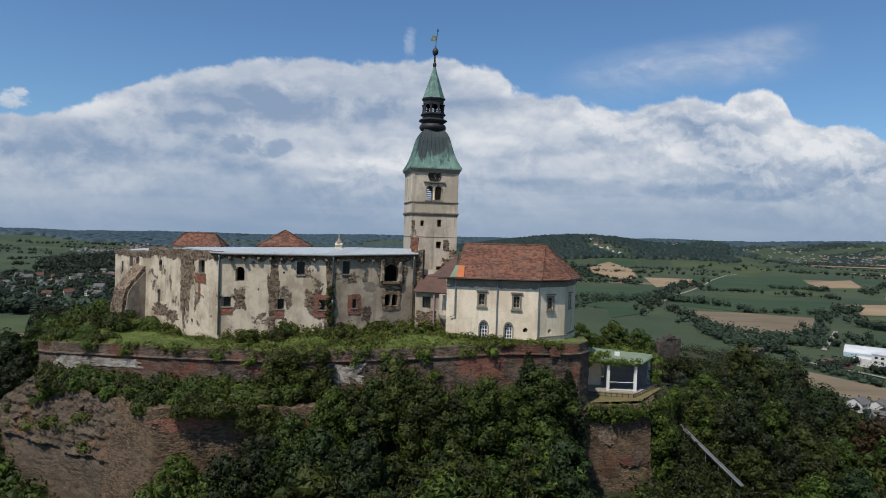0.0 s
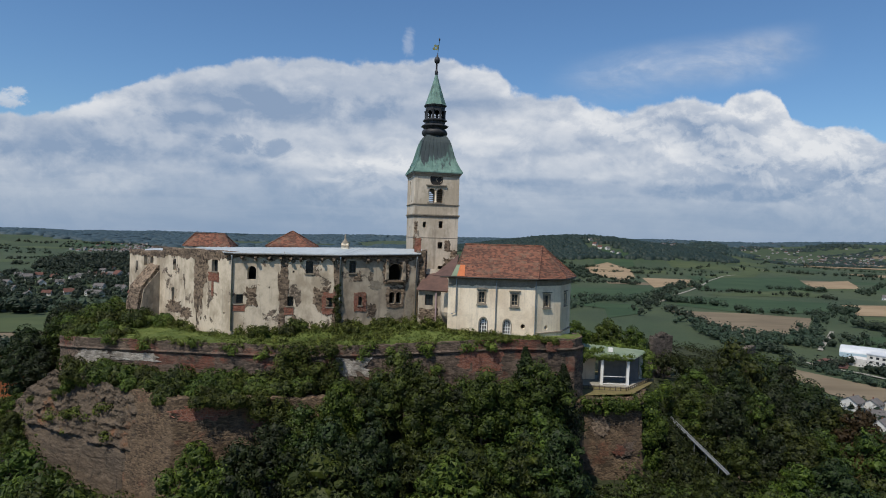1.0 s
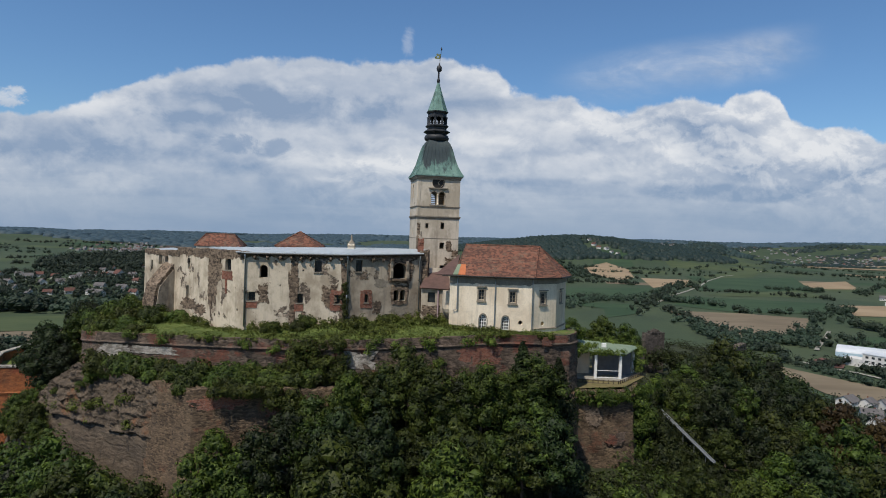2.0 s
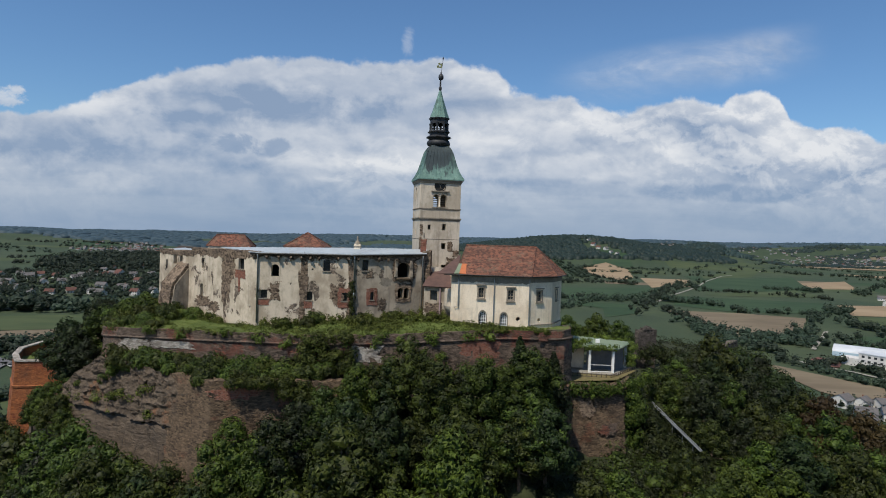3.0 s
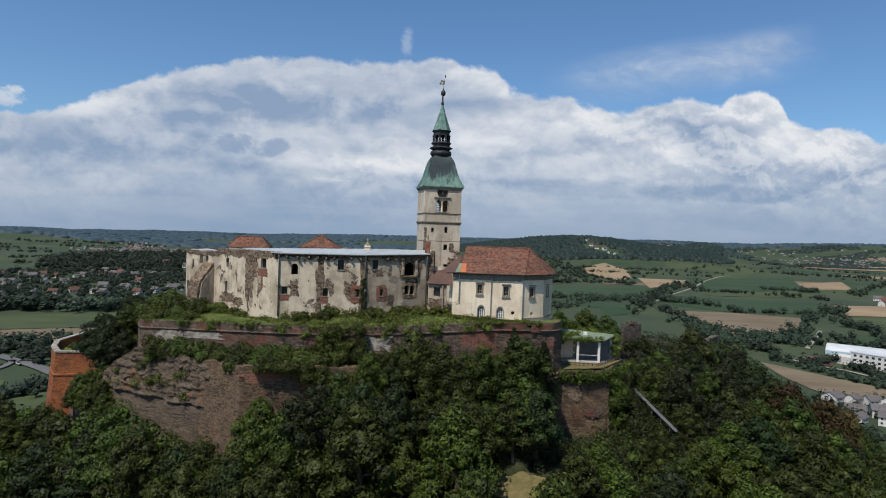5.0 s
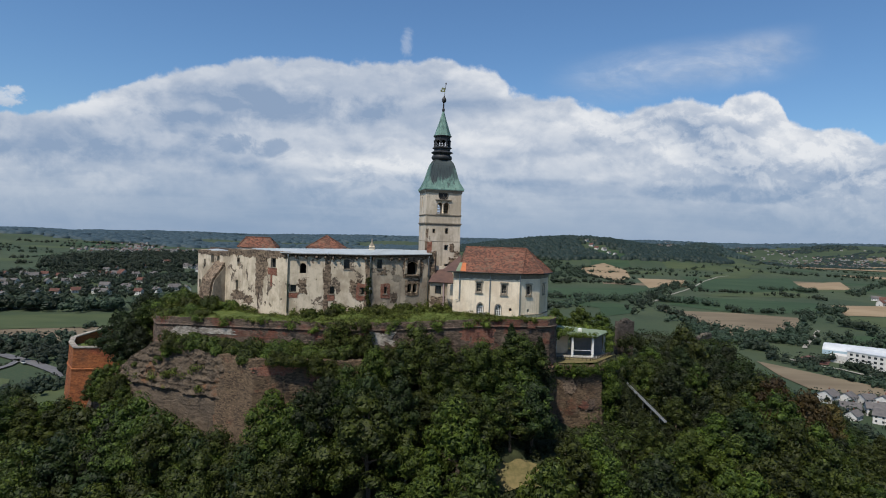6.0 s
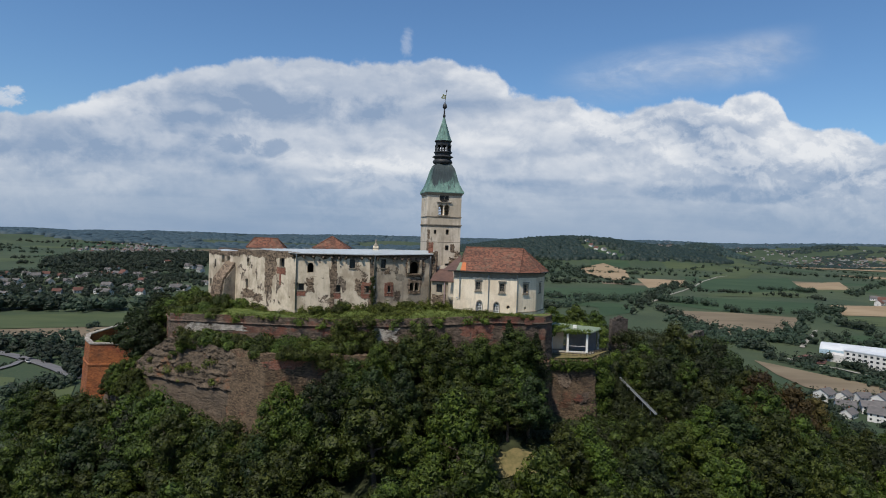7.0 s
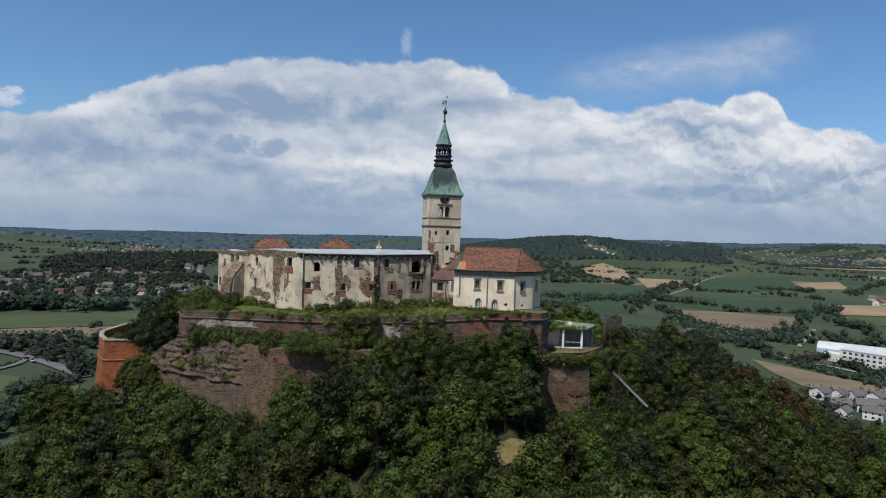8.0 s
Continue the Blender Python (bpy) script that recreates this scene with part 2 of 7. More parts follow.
def foliage(name, dark, light, dry=None):
    k = Mat(name, 0.6, spec=0.25)
    own = k.mix(k.island(), dark, light)
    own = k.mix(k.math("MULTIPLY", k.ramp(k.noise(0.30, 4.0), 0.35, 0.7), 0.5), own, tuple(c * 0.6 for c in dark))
    # Sunlit and shaded clumps of the crown are put into the leaf colour.
    lit_clumps = k.noise(1.15, 3.0, 0.5, 6.0)
    own = k.mix(k.math("MULTIPLY", k.ramp(lit_clumps, 0.50, 0.66), 0.55), own, tuple(min(1.0, c * 1.35) for c in light))
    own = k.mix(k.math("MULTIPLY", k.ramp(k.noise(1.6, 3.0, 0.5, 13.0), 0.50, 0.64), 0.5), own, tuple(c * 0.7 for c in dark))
    if dry:
        own = k.mix(k.ramp(k.noise(0.5, 3.0, shift=3.0), 0.5, 0.62), own, dry)
    hue = k.n.new("ShaderNodeHueSaturation")
    k.l.new(own, hue.inputs["Color"])
    k.l.new(k.ramp(k.random(), 0.0, 1.0, 0.475, 0.515), hue.inputs["Hue"])
    k.l.new(k.ramp(k.random(), 0.0, 1.0, 0.65, 1.3), hue.inputs["Value"])
    k.done(hue.outputs[0])
    thin = k.n.new("ShaderNodeBsdfTranslucent")
    k.l.new(hue.outputs[0], thin.inputs[0])
    blend = k.n.new("ShaderNodeMixShader")
    blend.inputs[0].default_value = 0.16
    k.l.new(k.b.outputs[0], blend.inputs[1])
    k.l.new(thin.outputs[0], blend.inputs[2])
    k.l.new(blend.outputs[0], k.n["Material Output"].inputs[0])
    return k.m


def tiles(name, a, b, c):
    """Weathered clay plain tiles in courses."""
    k = Mat(name, 0.9)
    cell = k.cells((3.2, 3.2, 6.4))
    tone = k.n.new("ShaderNodeRGBToBW")
    k.l.new(cell, tone.inputs[0])
    colour = k.mix(k.ramp(tone.outputs[0], 0.25, 0.75), a, b)
    moss = k.noise(0.9, 7.0, 0.7)
    colour = k.mix(k.math("MULTIPLY", k.ramp(moss, 0.50, 0.64), 0.8), colour, c)
    old = k.noise((0.35, 0.35, 0.5), 5.0, 0.65, 4.0)
    colour = k.mix(k.math("MULTIPLY", k.ramp(old, 0.42, 0.7), 0.55), colour, (0.07, 0.042, 0.032))
    wave = k.n.new("ShaderNodeTexWave")
    wave.bands_direction = "Z"
    k.l.new(k.pos, wave.inputs["Vector"])
    wave.inputs["Scale"].default_value, wave.inputs["Distortion"].default_value = 1.9, 0.4
    height = k.math("ADD", wave.outputs[1], k.math("MULTIPLY", tone.outputs[0], 0.8))
    return k.done(colour, height, 0.7, 0.05)


def copper(name):
    """Green patina that runs out in streaks below a band still dark."""
    k = Mat(name, 0.6, 0.15)
    run = k.noise((2.2, 2.2, 0.06), 5.0, 0.65, 2.0)
    spot = k.noise(1.1, 6.0, 0.6, 5.0)
    xyz = k.n.new("ShaderNodeSeparateXYZ")
    k.l.new(k.pos, xyz.inputs[0])
    colour = k.mix(k.ramp(spot, 0.3, 0.7), (0.095, 0.175, 0.150), (0.17, 0.28, 0.235))
    colour = k.mix(k.math("MULTIPLY", k.ramp(run, 0.52, 0.66), 0.6), colour, (0.040, 0.055, 0.052))
    level = k.math("ADD", xyz.outputs[2], k.math("MULTIPLY", k.math("SUBTRACT", run, 0.5), 7.0))
    dark = k.math("MULTIPLY", k.ramp(level, 20.9, 22.3), k.math("SUBTRACT", 1.0, k.ramp(xyz.outputs[2], 25.0, 26.0)))
    dark = k.math("MULTIPLY", dark, k.math("MULTIPLY", k.ramp(xyz.outputs[0], -4.2, -3.3), k.math("SUBTRACT", 1.0, k.math("MULTIPLY", k.ramp(xyz.outputs[0], -0.4, 0.5), 0.6))))
    colour = k.mix(k.math("MULTIPLY", dark, 0.9), colour, (0.040, 0.048, 0.055))
    return k.done(colour, spot, 0.2, 0.03)


M_PLASTER = plaster("weathered_plaster", (0.60, 0.515, 0.395), (0.36, 0.295, 0.215), (0.20, 0.155, 0.115), 0.575, 0.45)
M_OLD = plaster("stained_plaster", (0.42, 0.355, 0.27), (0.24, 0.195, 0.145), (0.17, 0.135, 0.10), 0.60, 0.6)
M_CREAM = plaster("cream_render", (0.86, 0.74, 0.565), (0.70, 0.58, 0.425), (0.34, 0.27, 0.20), 0.71, 0.27)
M_TOWER = plaster("tower_render", (0.60, 0.525, 0.42), (0.43, 0.365, 0.28), (0.24, 0.19, 0.14), 0.655, 0.45)
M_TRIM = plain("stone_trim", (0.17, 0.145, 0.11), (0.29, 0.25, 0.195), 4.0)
M_RUBBLE = masonry("rubble_stone", (0.050, 0.035, 0.025), (0.27, 0.20, 0.14), (0.13, 0.098, 0.070), (3.4, 3.4, 5.4), stain=0.5)
M_RUBBLE_DARK = masonry("dark_rubble", (0.045, 0.038, 0.032), (0.15, 0.125, 0.105), (0.08, 0.066, 0.055), (3.0, 3.0, 4.4), stain=0.6)
M_BRICKS = masonry("red_brick", (0.15, 0.052, 0.034), (0.28, 0.105, 0.066), (0.24, 0.19, 0.15), (4.5, 4.5, 9.0), stain=0.3)
M_TERRACE = masonry("terrace_masonry", (0.046, 0.034, 0.026), (0.165, 0.122, 0.092), (0.090, 0.070, 0.054), (3.0, 3.0, 7.0), (0.20, 0.070, 0.045), 0.52, 0.55)
M_BASTION = masonry("bastion_masonry", (0.056, 0.038, 0.024), (0.172, 0.120, 0.074), (0.100, 0.072, 0.048), (2.9, 2.9, 7.0), (0.190, 0.088, 0.052), 0.58, 0.55, 0.9)
M_PALE = masonry("pale_stone", (0.20, 0.178, 0.150), (0.42, 0.385, 0.335), (0.20, 0.175, 0.145), (3.0, 3.0, 6.0), stain=0.3)
M_REDBAST = masonry("red_bastion_brick", (0.17, 0.052, 0.020), (0.32, 0.112, 0.040), (0.20, 0.092, 0.044), (3.0, 3.0, 7.0), (0.24, 0.062, 0.032), 0.54, 0.7)
M_TILE = tiles("clay_tiles", (0.085, 0.040, 0.028), (0.215, 0.092, 0.058), (0.170, 0.110, 0.075))
M_TILE_NEW = plain("new_clay_tiles", (0.40, 0.12, 0.05), (0.50, 0.17, 0.07), 5.0, 0.85)
M_TILE_DARK = plain("brown_tin_roof", (0.075, 0.045, 0.038), (0.13, 0.075, 0.06), 2.0, 0.6)
M_TIN = plain("pale_sheet_metal", (0.40, 0.44, 0.45), (0.52, 0.56, 0.565), 0.8, 0.5, 0.25)
M_TIN_GREEN = plain("green_sheet_metal", (0.15, 0.20, 0.13), (0.24, 0.285, 0.195), 0.8, 0.6, 0.1)
M_COPPER = copper("copper_patina")
M_SLATE = plain("dark_shingle", (0.018, 0.019, 0.022), (0.05, 0.052, 0.056), 3.0, 0.55)
M_PIPE = plain("zinc_pipe", (0.23, 0.25, 0.26), (0.36, 0.38, 0.39), 3.0, 0.45, 0.7)
M_IRON = plain("dark_iron", (0.02, 0.02, 0.02), (0.05, 0.045, 0.04), 6.0, 0.6, 0.4)
M_GILT = plain("gilded_copper", (0.16, 0.17, 0.08), (0.26, 0.25, 0.11), 6.0, 0.4, 0.7)
M_WHITE = plain("white_paint", (0.66, 0.66, 0.63), (0.80, 0.80, 0.78), 3.0, 0.6)
M_WOOD = plain("weathered_wood", (0.11, 0.075, 0.05), (0.24, 0.175, 0.12), 5.0, 0.8)
M_WOOD_DARK = plain("grey_fence_wood", (0.045, 0.036, 0.028), (0.10, 0.08, 0.06), 5.0, 0.85)
# Room shade put into a dark base colour for walls and floors behind openings.
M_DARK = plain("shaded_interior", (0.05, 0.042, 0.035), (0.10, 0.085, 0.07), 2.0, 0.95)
M_SCREEN = plain("grey_screen", (0.10, 0.105, 0.11), (0.15, 0.155, 0.16), 2.0, 0.7)
M_GLASS = Mat("window_glass", 0.08, spec=0.6).done((0.03, 0.035, 0.04))
M_BARK = plain("bark", (0.06, 0.045, 0.034), (0.15, 0.115, 0.085), 6.0, 0.95, bump=0.6)
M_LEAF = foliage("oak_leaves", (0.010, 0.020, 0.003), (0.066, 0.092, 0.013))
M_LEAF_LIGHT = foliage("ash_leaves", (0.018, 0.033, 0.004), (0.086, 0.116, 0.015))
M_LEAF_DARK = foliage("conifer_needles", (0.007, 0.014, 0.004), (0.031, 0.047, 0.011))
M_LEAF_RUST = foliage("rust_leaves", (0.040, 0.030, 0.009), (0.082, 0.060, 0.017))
# Darker than the ivy leaves: shade on the bushes put into the colour.
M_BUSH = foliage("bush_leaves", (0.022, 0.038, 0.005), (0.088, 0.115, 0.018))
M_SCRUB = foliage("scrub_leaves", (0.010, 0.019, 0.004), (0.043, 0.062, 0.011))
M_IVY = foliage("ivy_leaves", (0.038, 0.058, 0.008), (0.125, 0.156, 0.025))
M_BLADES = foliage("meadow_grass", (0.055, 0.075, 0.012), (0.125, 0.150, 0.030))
# A bluish tint puts distance haze into these three leaf colours.
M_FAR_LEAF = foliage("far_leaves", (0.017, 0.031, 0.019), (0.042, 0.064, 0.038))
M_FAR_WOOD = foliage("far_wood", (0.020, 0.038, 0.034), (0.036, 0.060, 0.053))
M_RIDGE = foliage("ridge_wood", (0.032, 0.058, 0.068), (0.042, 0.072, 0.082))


def rock_material():
    k = Mat("layered_rock", 0.95)
    layer = k.noise((0.5, 0.5, 1.7), 8.0, 0.68, 1.0, 0.3)
    grain = k.noise(2.6, 8.0, 0.72, 4.0)
    pits = k.noise((1.3, 1.3, 2.2), 6.0, 0.7, 7.0)
    rust = k.noise((0.30, 0.30, 0.40), 6.0, 0.66, 12.0)
    ochre = k.noise((0.5, 0.5, 0.8), 6.0, 0.66, 21.0)
    xyz = k.n.new("ShaderNodeSeparateXYZ")
    k.l.new(k.pos, xyz.inputs[0])
    colour = k.mix(k.ramp(layer, 0.3, 0.7), (0.066, 0.050, 0.036), (0.132, 0.100, 0.070))
    colour = k.mix(k.math("MULTIPLY", k.ramp(grain, 0.48, 0.72), 0.6), colour, (0.052, 0.043, 0.037))
    colour = k.mix(k.math("MULTIPLY", k.ramp(pits, 0.58, 0.66), 0.7), colour, (0.025, 0.021, 0.018))
    colour = k.mix(k.math("MULTIPLY", k.ramp(ochre, 0.56, 0.70), 0.5), colour, (0.15, 0.118, 0.085))
    fissure = k.noise((1.5, 1.5, 0.35), 7.0, 0.7, 31.0, 0.6)
    colour = k.mix(k.math("MULTIPLY", k.ramp(fissure, 0.55, 0.63), 0.6), colour, (0.026, 0.021, 0.017))
    crags = k.ramp(xyz.outputs[2], -9.0, -8.0)
    colour = k.mix(k.math("MULTIPLY", k.math("MULTIPLY", k.ramp(rust, 0.56, 0.68), crags), 0.75), colour, (0.165, 0.078, 0.038))
    height = k.math("ADD", layer, k.math("ADD", k.math("MULTIPLY", grain, 0.7), k.math("MULTIPLY", pits, -0.5)))
    return k.done(colour, height, 0.9, 0.22)


def ground_material():
    """Meadow, wood floor and dry earth in the large, by broad noise."""
    k = Mat("country_ground", 0.97, spec=0.3)
    a = k.noise(0.004, 5.0, 0.55)
    b = k.noise((0.02, 0.012, 0.02), 6.0, 0.6, 3.0)
    c = k.noise(0.7, 5.0, 0.6, 5.0)
    colour = k.mix(k.ramp(a, 0.35, 0.65), (0.030, 0.052, 0.026), (0.050, 0.070, 0.034))
    colour = k.mix(k.math("MULTIPLY", k.ramp(b, 0.45, 0.7), 0.6), colour, (0.026, 0.042, 0.023))
    colour = k.mix(k.math("MULTIPLY", k.ramp(c, 0.45, 0.75), 0.35), colour, (0.10, 0.095, 0.045))
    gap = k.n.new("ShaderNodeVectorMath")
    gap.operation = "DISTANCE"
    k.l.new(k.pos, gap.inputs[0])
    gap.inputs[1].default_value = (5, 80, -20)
    # Wood floor round the hill, the trees' shade put into its colour.
    shaded_floor = k.mix(k.ramp(c, 0.35, 0.7), (0.020, 0.024, 0.010), (0.042, 0.050, 0.020))
    colour = k.mix(k.ramp(gap.outputs["Value"], 70.0, 105.0), shaded_floor, colour)
    return k.done(colour, c, 0.3, 0.2)


def crop(name, a, b, rows=0.06):
    k = Mat(name, 0.97, spec=0.27)
    broad = k.noise(0.012, 5.0, 0.6, 2.0)
    lines = k.noise((0.009, rows, 0.05), 4.0, 0.6, 3.0)
    colour = k.mix(k.ramp(k.math("ADD", k.math("MULTIPLY", broad, 0.55), k.math("MULTIPLY", lines, 0.45)), 0.36, 0.64), a, b)
    return k.done(colour)


def lawn_material():
    k = Mat("terrace_lawn", 0.95)
    a, b = k.noise(0.5, 6.0, 0.65), k.noise(5.0, 4.0, 0.6, 4.0)
    colour = k.mix(k.ramp(a, 0.35, 0.65), (0.050, 0.078, 0.014), (0.105, 0.135, 0.03))
    colour = k.mix(k.math("MULTIPLY", k.ramp(b, 0.45, 0.75), 0.4), colour, (0.16, 0.165, 0.06))
    return k.done(colour, b, 0.6, 0.1)


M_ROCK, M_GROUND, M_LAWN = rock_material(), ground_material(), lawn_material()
M_STUBBLE = crop("stubble_field", (0.22, 0.160, 0.095), (0.30, 0.225, 0.14))
M_PLOUGH = crop("fallow_field", (0.125, 0.098, 0.064), (0.185, 0.148, 0.098))
M_MAIZE = crop("maize_field", (0.023, 0.048, 0.021), (0.037, 0.066, 0.029))
M_PASTURE = crop("pasture", (0.044, 0.064, 0.026), (0.068, 0.086, 0.036))
M_DRYGRASS = plain("dry_grass", (0.085, 0.080, 0.030), (0.19, 0.150, 0.068), 1.6, 0.95)
M_ASPHALT = plain("asphalt", (0.095, 0.095, 0.10), (0.15, 0.15, 0.155), 0.3, 0.9)
M_GRAVEL = plain("gravel_track", (0.22, 0.21, 0.18), (0.31, 0.29, 0.25), 0.5, 0.95)
M_HOUSE = plain("house_render", (0.52, 0.50, 0.47), (0.68, 0.66, 0.62), 0.4, 0.9)
M_FARHOUSE = plain("far_house_render", (0.22, 0.22, 0.22), (0.34, 0.34, 0.33), 0.4, 0.9)
M_HALLROOF = plain("white_hall_roof", (0.48, 0.50, 0.52), (0.60, 0.62, 0.635), 0.2, 0.5)
M_ROOF_RED = plain("red_house_roof", (0.075, 0.042, 0.035), (0.15, 0.068, 0.052), 0.6, 0.9)
M_ROOF_GREY = plain("grey_house_roof", (0.085, 0.08, 0.082), (0.15, 0.14, 0.135), 0.6, 0.9)

# ------------------------------------------------------------------ mesh tools


class Shape:
    """Vertices and faces of one mesh, gathered piece by piece."""

    def __init__(self):
        self.v, self.f = [], []

    def add(self, verts, faces):
        k = len(self.v)
        self.v += [tuple(p) for p in verts]
        self.f += [tuple(i + k for i in q) for q in faces]
        return self

    def prism(self, poly, z0, z1):
        """poly: plan points anticlockwise; z0, z1: numbers or a list for each point."""
        n = len(poly)
        lo = z0 if isinstance(z0, (list, tuple)) else [z0] * n
        hi = z1 if isinstance(z1, (list, tuple)) else [z1] * n
        v = [(x, y, z) for (x, y), z in zip(poly, lo)] + [(x, y, z) for (x, y), z in zip(poly, hi)]
        f = [tuple(range(n - 1, -1, -1)), tuple(range(n, 2 * n))]
        f += [(i, (i + 1) % n, n + (i + 1) % n, n + i) for i in range(n)]
        return self.add(v, f)

    def box(self, x0, y0, z0, x1, y1, z1, m=None):
        k = len(self.v)
        self.prism([(x0, y0), (x1, y0), (x1, y1), (x0, y1)], z0, z1)
        if m is not None:
            self.v[k:] = [tuple(m @ Vector(p)) for p in self.v[k:]]
        return self

    def lathe(self, profile, n, cx, cy, turn=0.0, scale=1.0):
        """Rings of n points from (radius, z) pairs, closed at both ends."""
        v, f = [], []
        for r, z in profile:
            for i in range(n):
                a = turn + 2 * math.pi * i / n
                v.append((cx + r * scale * math.cos(a), cy + r * scale * math.sin(a), z))
        for j in range(len(profile) - 1):
            for i in range(n):
                k = (i + 1) % n
                f.append((j * n + i, j * n + k, (j + 1) * n + k, (j + 1) * n + i))
        f.append(tuple(range(n - 1, -1, -1)))
        f.append(tuple(len(v) - n + i for i in range(n)))
        return self.add(v, f)

    def tube(self, points, r, n=6):
        """A pipe through the points; r: one radius or one for each point."""
        rs = r if isinstance(r, (list, tuple)) else [r] * len(points)
        pts = [Vector(p) for p in points]
        v, f = [], []
        for j, p in enumerate(pts):
            d = (pts[min(j + 1, len(pts) - 1)] - pts[max(j - 1, 0)]).normalized()
            a = d.cross(Vector((0, 0, 1)) if abs(d.z) < 0.9 else Vector((1, 0, 0))).normalized()
            b = d.cross(a)
            for i in range(n):
                t = 2 * math.pi * i / n
                v.append(tuple(p + (a * math.cos(t) + b * math.sin(t)) * rs[j]))
        for j in range(len(pts) - 1):
            for i in range(n):
                k = (i + 1) % n
                f.append((j * n + i, j * n + k, (j + 1) * n + k, (j + 1) * n + i))
        f.append(tuple(range(n)))
        f.append(tuple(len(v) - 1 - i for i in range(n)))
        return self.add(v, f)


def part(name, shape, material, parent=None, label="", smooth=False):
    mesh = bpy.data.meshes.new(name)
    mesh.from_pydata(shape.v, [], shape.f)
    bm = bmesh.new()
    bm.from_mesh(mesh)
    bmesh.ops.recalc_face_normals(bm, faces=bm.faces)
    bm.to_mesh(mesh)
    bm.free()
    mesh.materials.append(material)
    if smooth:
        mesh.polygons.foreach_set("use_smooth", [True] * len(mesh.polygons))
    ob = new(name, mesh)
    if parent is not None:
        ob.parent = parent
    return tagged(ob, label)


def raw(name, shape, material, parent=None, label=""):
    """As part(), for large or open meshes whose faces are already turned right."""
    mesh = bpy.data.meshes.new(name)
    mesh.from_pydata(shape.v, [], shape.f)
    mesh.materials.append(material)
    ob = new(name, mesh)
    if parent is not None:
        ob.parent = parent
    return tagged(ob, label)


def thing(name, label, category, group=""):
    return tagged(new(name), label, category, group)


from mathutils.geometry import tessellate_polygon


def rect(u0, u1, z0, z1):
    return [(u0, z0), (u1, z0), (u1, z1), (u0, z1)]


def arch(u0, u1, z0, z1, pointed=False, n=8):
    r, c = (u1 - u0) / 2, (u0 + u1) / 2
    if pointed:
        spring = z1 - r * 1.5
        side = [(u1 - (u1 - c) * (i / n) ** 1.8, spring + (z1 - spring) * math.sin(math.pi / 2 * i / n)) for i in range(1, n)]
        other = [(2 * c - u, z) for u, z in reversed(side)]
        return [(u0, z0), (u1, z0), (u1, spring)] + side + [(c, z1)] + other + [(u0, spring)]
    spring = z1 - r
    return [(u0, z0), (u1, z0)] + [(c + r * math.cos(math.pi * i / n), spring + r * math.sin(math.pi * i / n)) for i in range(n + 1)]


def disc(u, z, r, n=14):
    return [(u + r * math.cos(2 * math.pi * i / n), z + r * math.sin(2 * math.pi * i / n)) for i in range(n)]


class Plane:
    """An upright plane from plan point a to b, seen from outside with a on the left."""

    def __init__(self, a, b):
        self.a = Vector((a[0], a[1], 0))
        d = Vector((b[0] - a[0], b[1] - a[1], 0))
        self.len = d.length
        self.d = d.normalized()
        self.out = Vector((self.d.y, -self.d.x, 0))

    def at(self, u, z, o=0.0):
        return self.a + self.d * u + self.out * o + Vector((0, 0, z))

    def matrix(self):
        m = Matrix.Identity(4)
        for i in range(3):
            m[i][0], m[i][1], m[i][2], m[i][3] = self.d[i], -self.out[i], (0, 0, 1)[i], self.a[i]
        return m


def slab(plane, outer, holes, front, depth):
    """A solid sheet in the plane with holes right through it; front: how far its face stands out."""
    s = Shape()
    loops = [outer] + list(holes)
    tris = tessellate_polygon([[Vector((u, z, 0)) for u, z in lp] for lp in loops])
    flat = [p for lp in loops for p in lp]
    n = len(flat)
    s.v = [tuple(plane.at(u, z, front)) for u, z in flat] + [tuple(plane.at(u, z, front - depth)) for u, z in flat]
    s.f = [tuple(t) for t in tris] + [(c + n, b + n, a + n) for a, b, c in tris]
    k = 0
    for lp in loops:
        m = len(lp)
        s.f += [(k + i, k + (i + 1) % m, n + k + (i + 1) % m, n + k + i) for i in range(m)]
        k += m
    return s


def ragged(u0, u1, z0, za, zb, rag, step=0.35, foot=0.0):
    """A wall outline whose top runs from za to zb and is broken by rag metres."""
    n = max(2, int((u1 - u0) / step))
    top = []
    for i in range(n + 1):
        t = i / n
        z = za + (zb - za) * t
        if rag and 0 < i < n:
            z += rag * (noise.noise((u0 * 3 + t * (u1 - u0) * 1.3, z0, 7.7)) + random.uniform(-0.4, 0.3))
        top.append((u1 + (u0 - u1) * (1 - t), z))
    return [(u0, z0), (u1, z0)] + top[::-1]


def blot(u0, u1, z0, z1, rough=0.28, n=30, seed=0):
    """An irregular, crumbling patch outline filling a box."""
    n = max(n, 64)
    c, d, ru, rz = (u0 + u1) / 2, (z0 + z1) / 2, (u1 - u0) / 2, (z1 - z0) / 2
    out = []
    for i in range(n):
        a = 2 * math.pi * i / n
        ca, sa = math.cos(a), math.sin(a)
        k = 1 / max(abs(ca), abs(sa)) ** 0.8
        k *= 1 + rough * (noise.noise((ca * 2.2, sa * 2.2, seed * 3.1)) * 1.3 + noise.noise((ca * 7, sa * 7, seed * 1.7)) * 0.9 + random.uniform(-0.35, 0.25))
        out.append((c + ru * ca * k, d + rz * sa * k))
    return out


def patch(name, plane, outline, material, parent, label="", front=0.03):
    return part(name, slab(plane, outline, [], front, 0.05), material, parent, label)


def bars(plane, u0, u1, z0, z1, nu, nz, w, front, depth):
    """A border with nu x nz glazing bars."""
    s, m = Shape(), plane.matrix()
    y0, y1 = -front, -front + depth
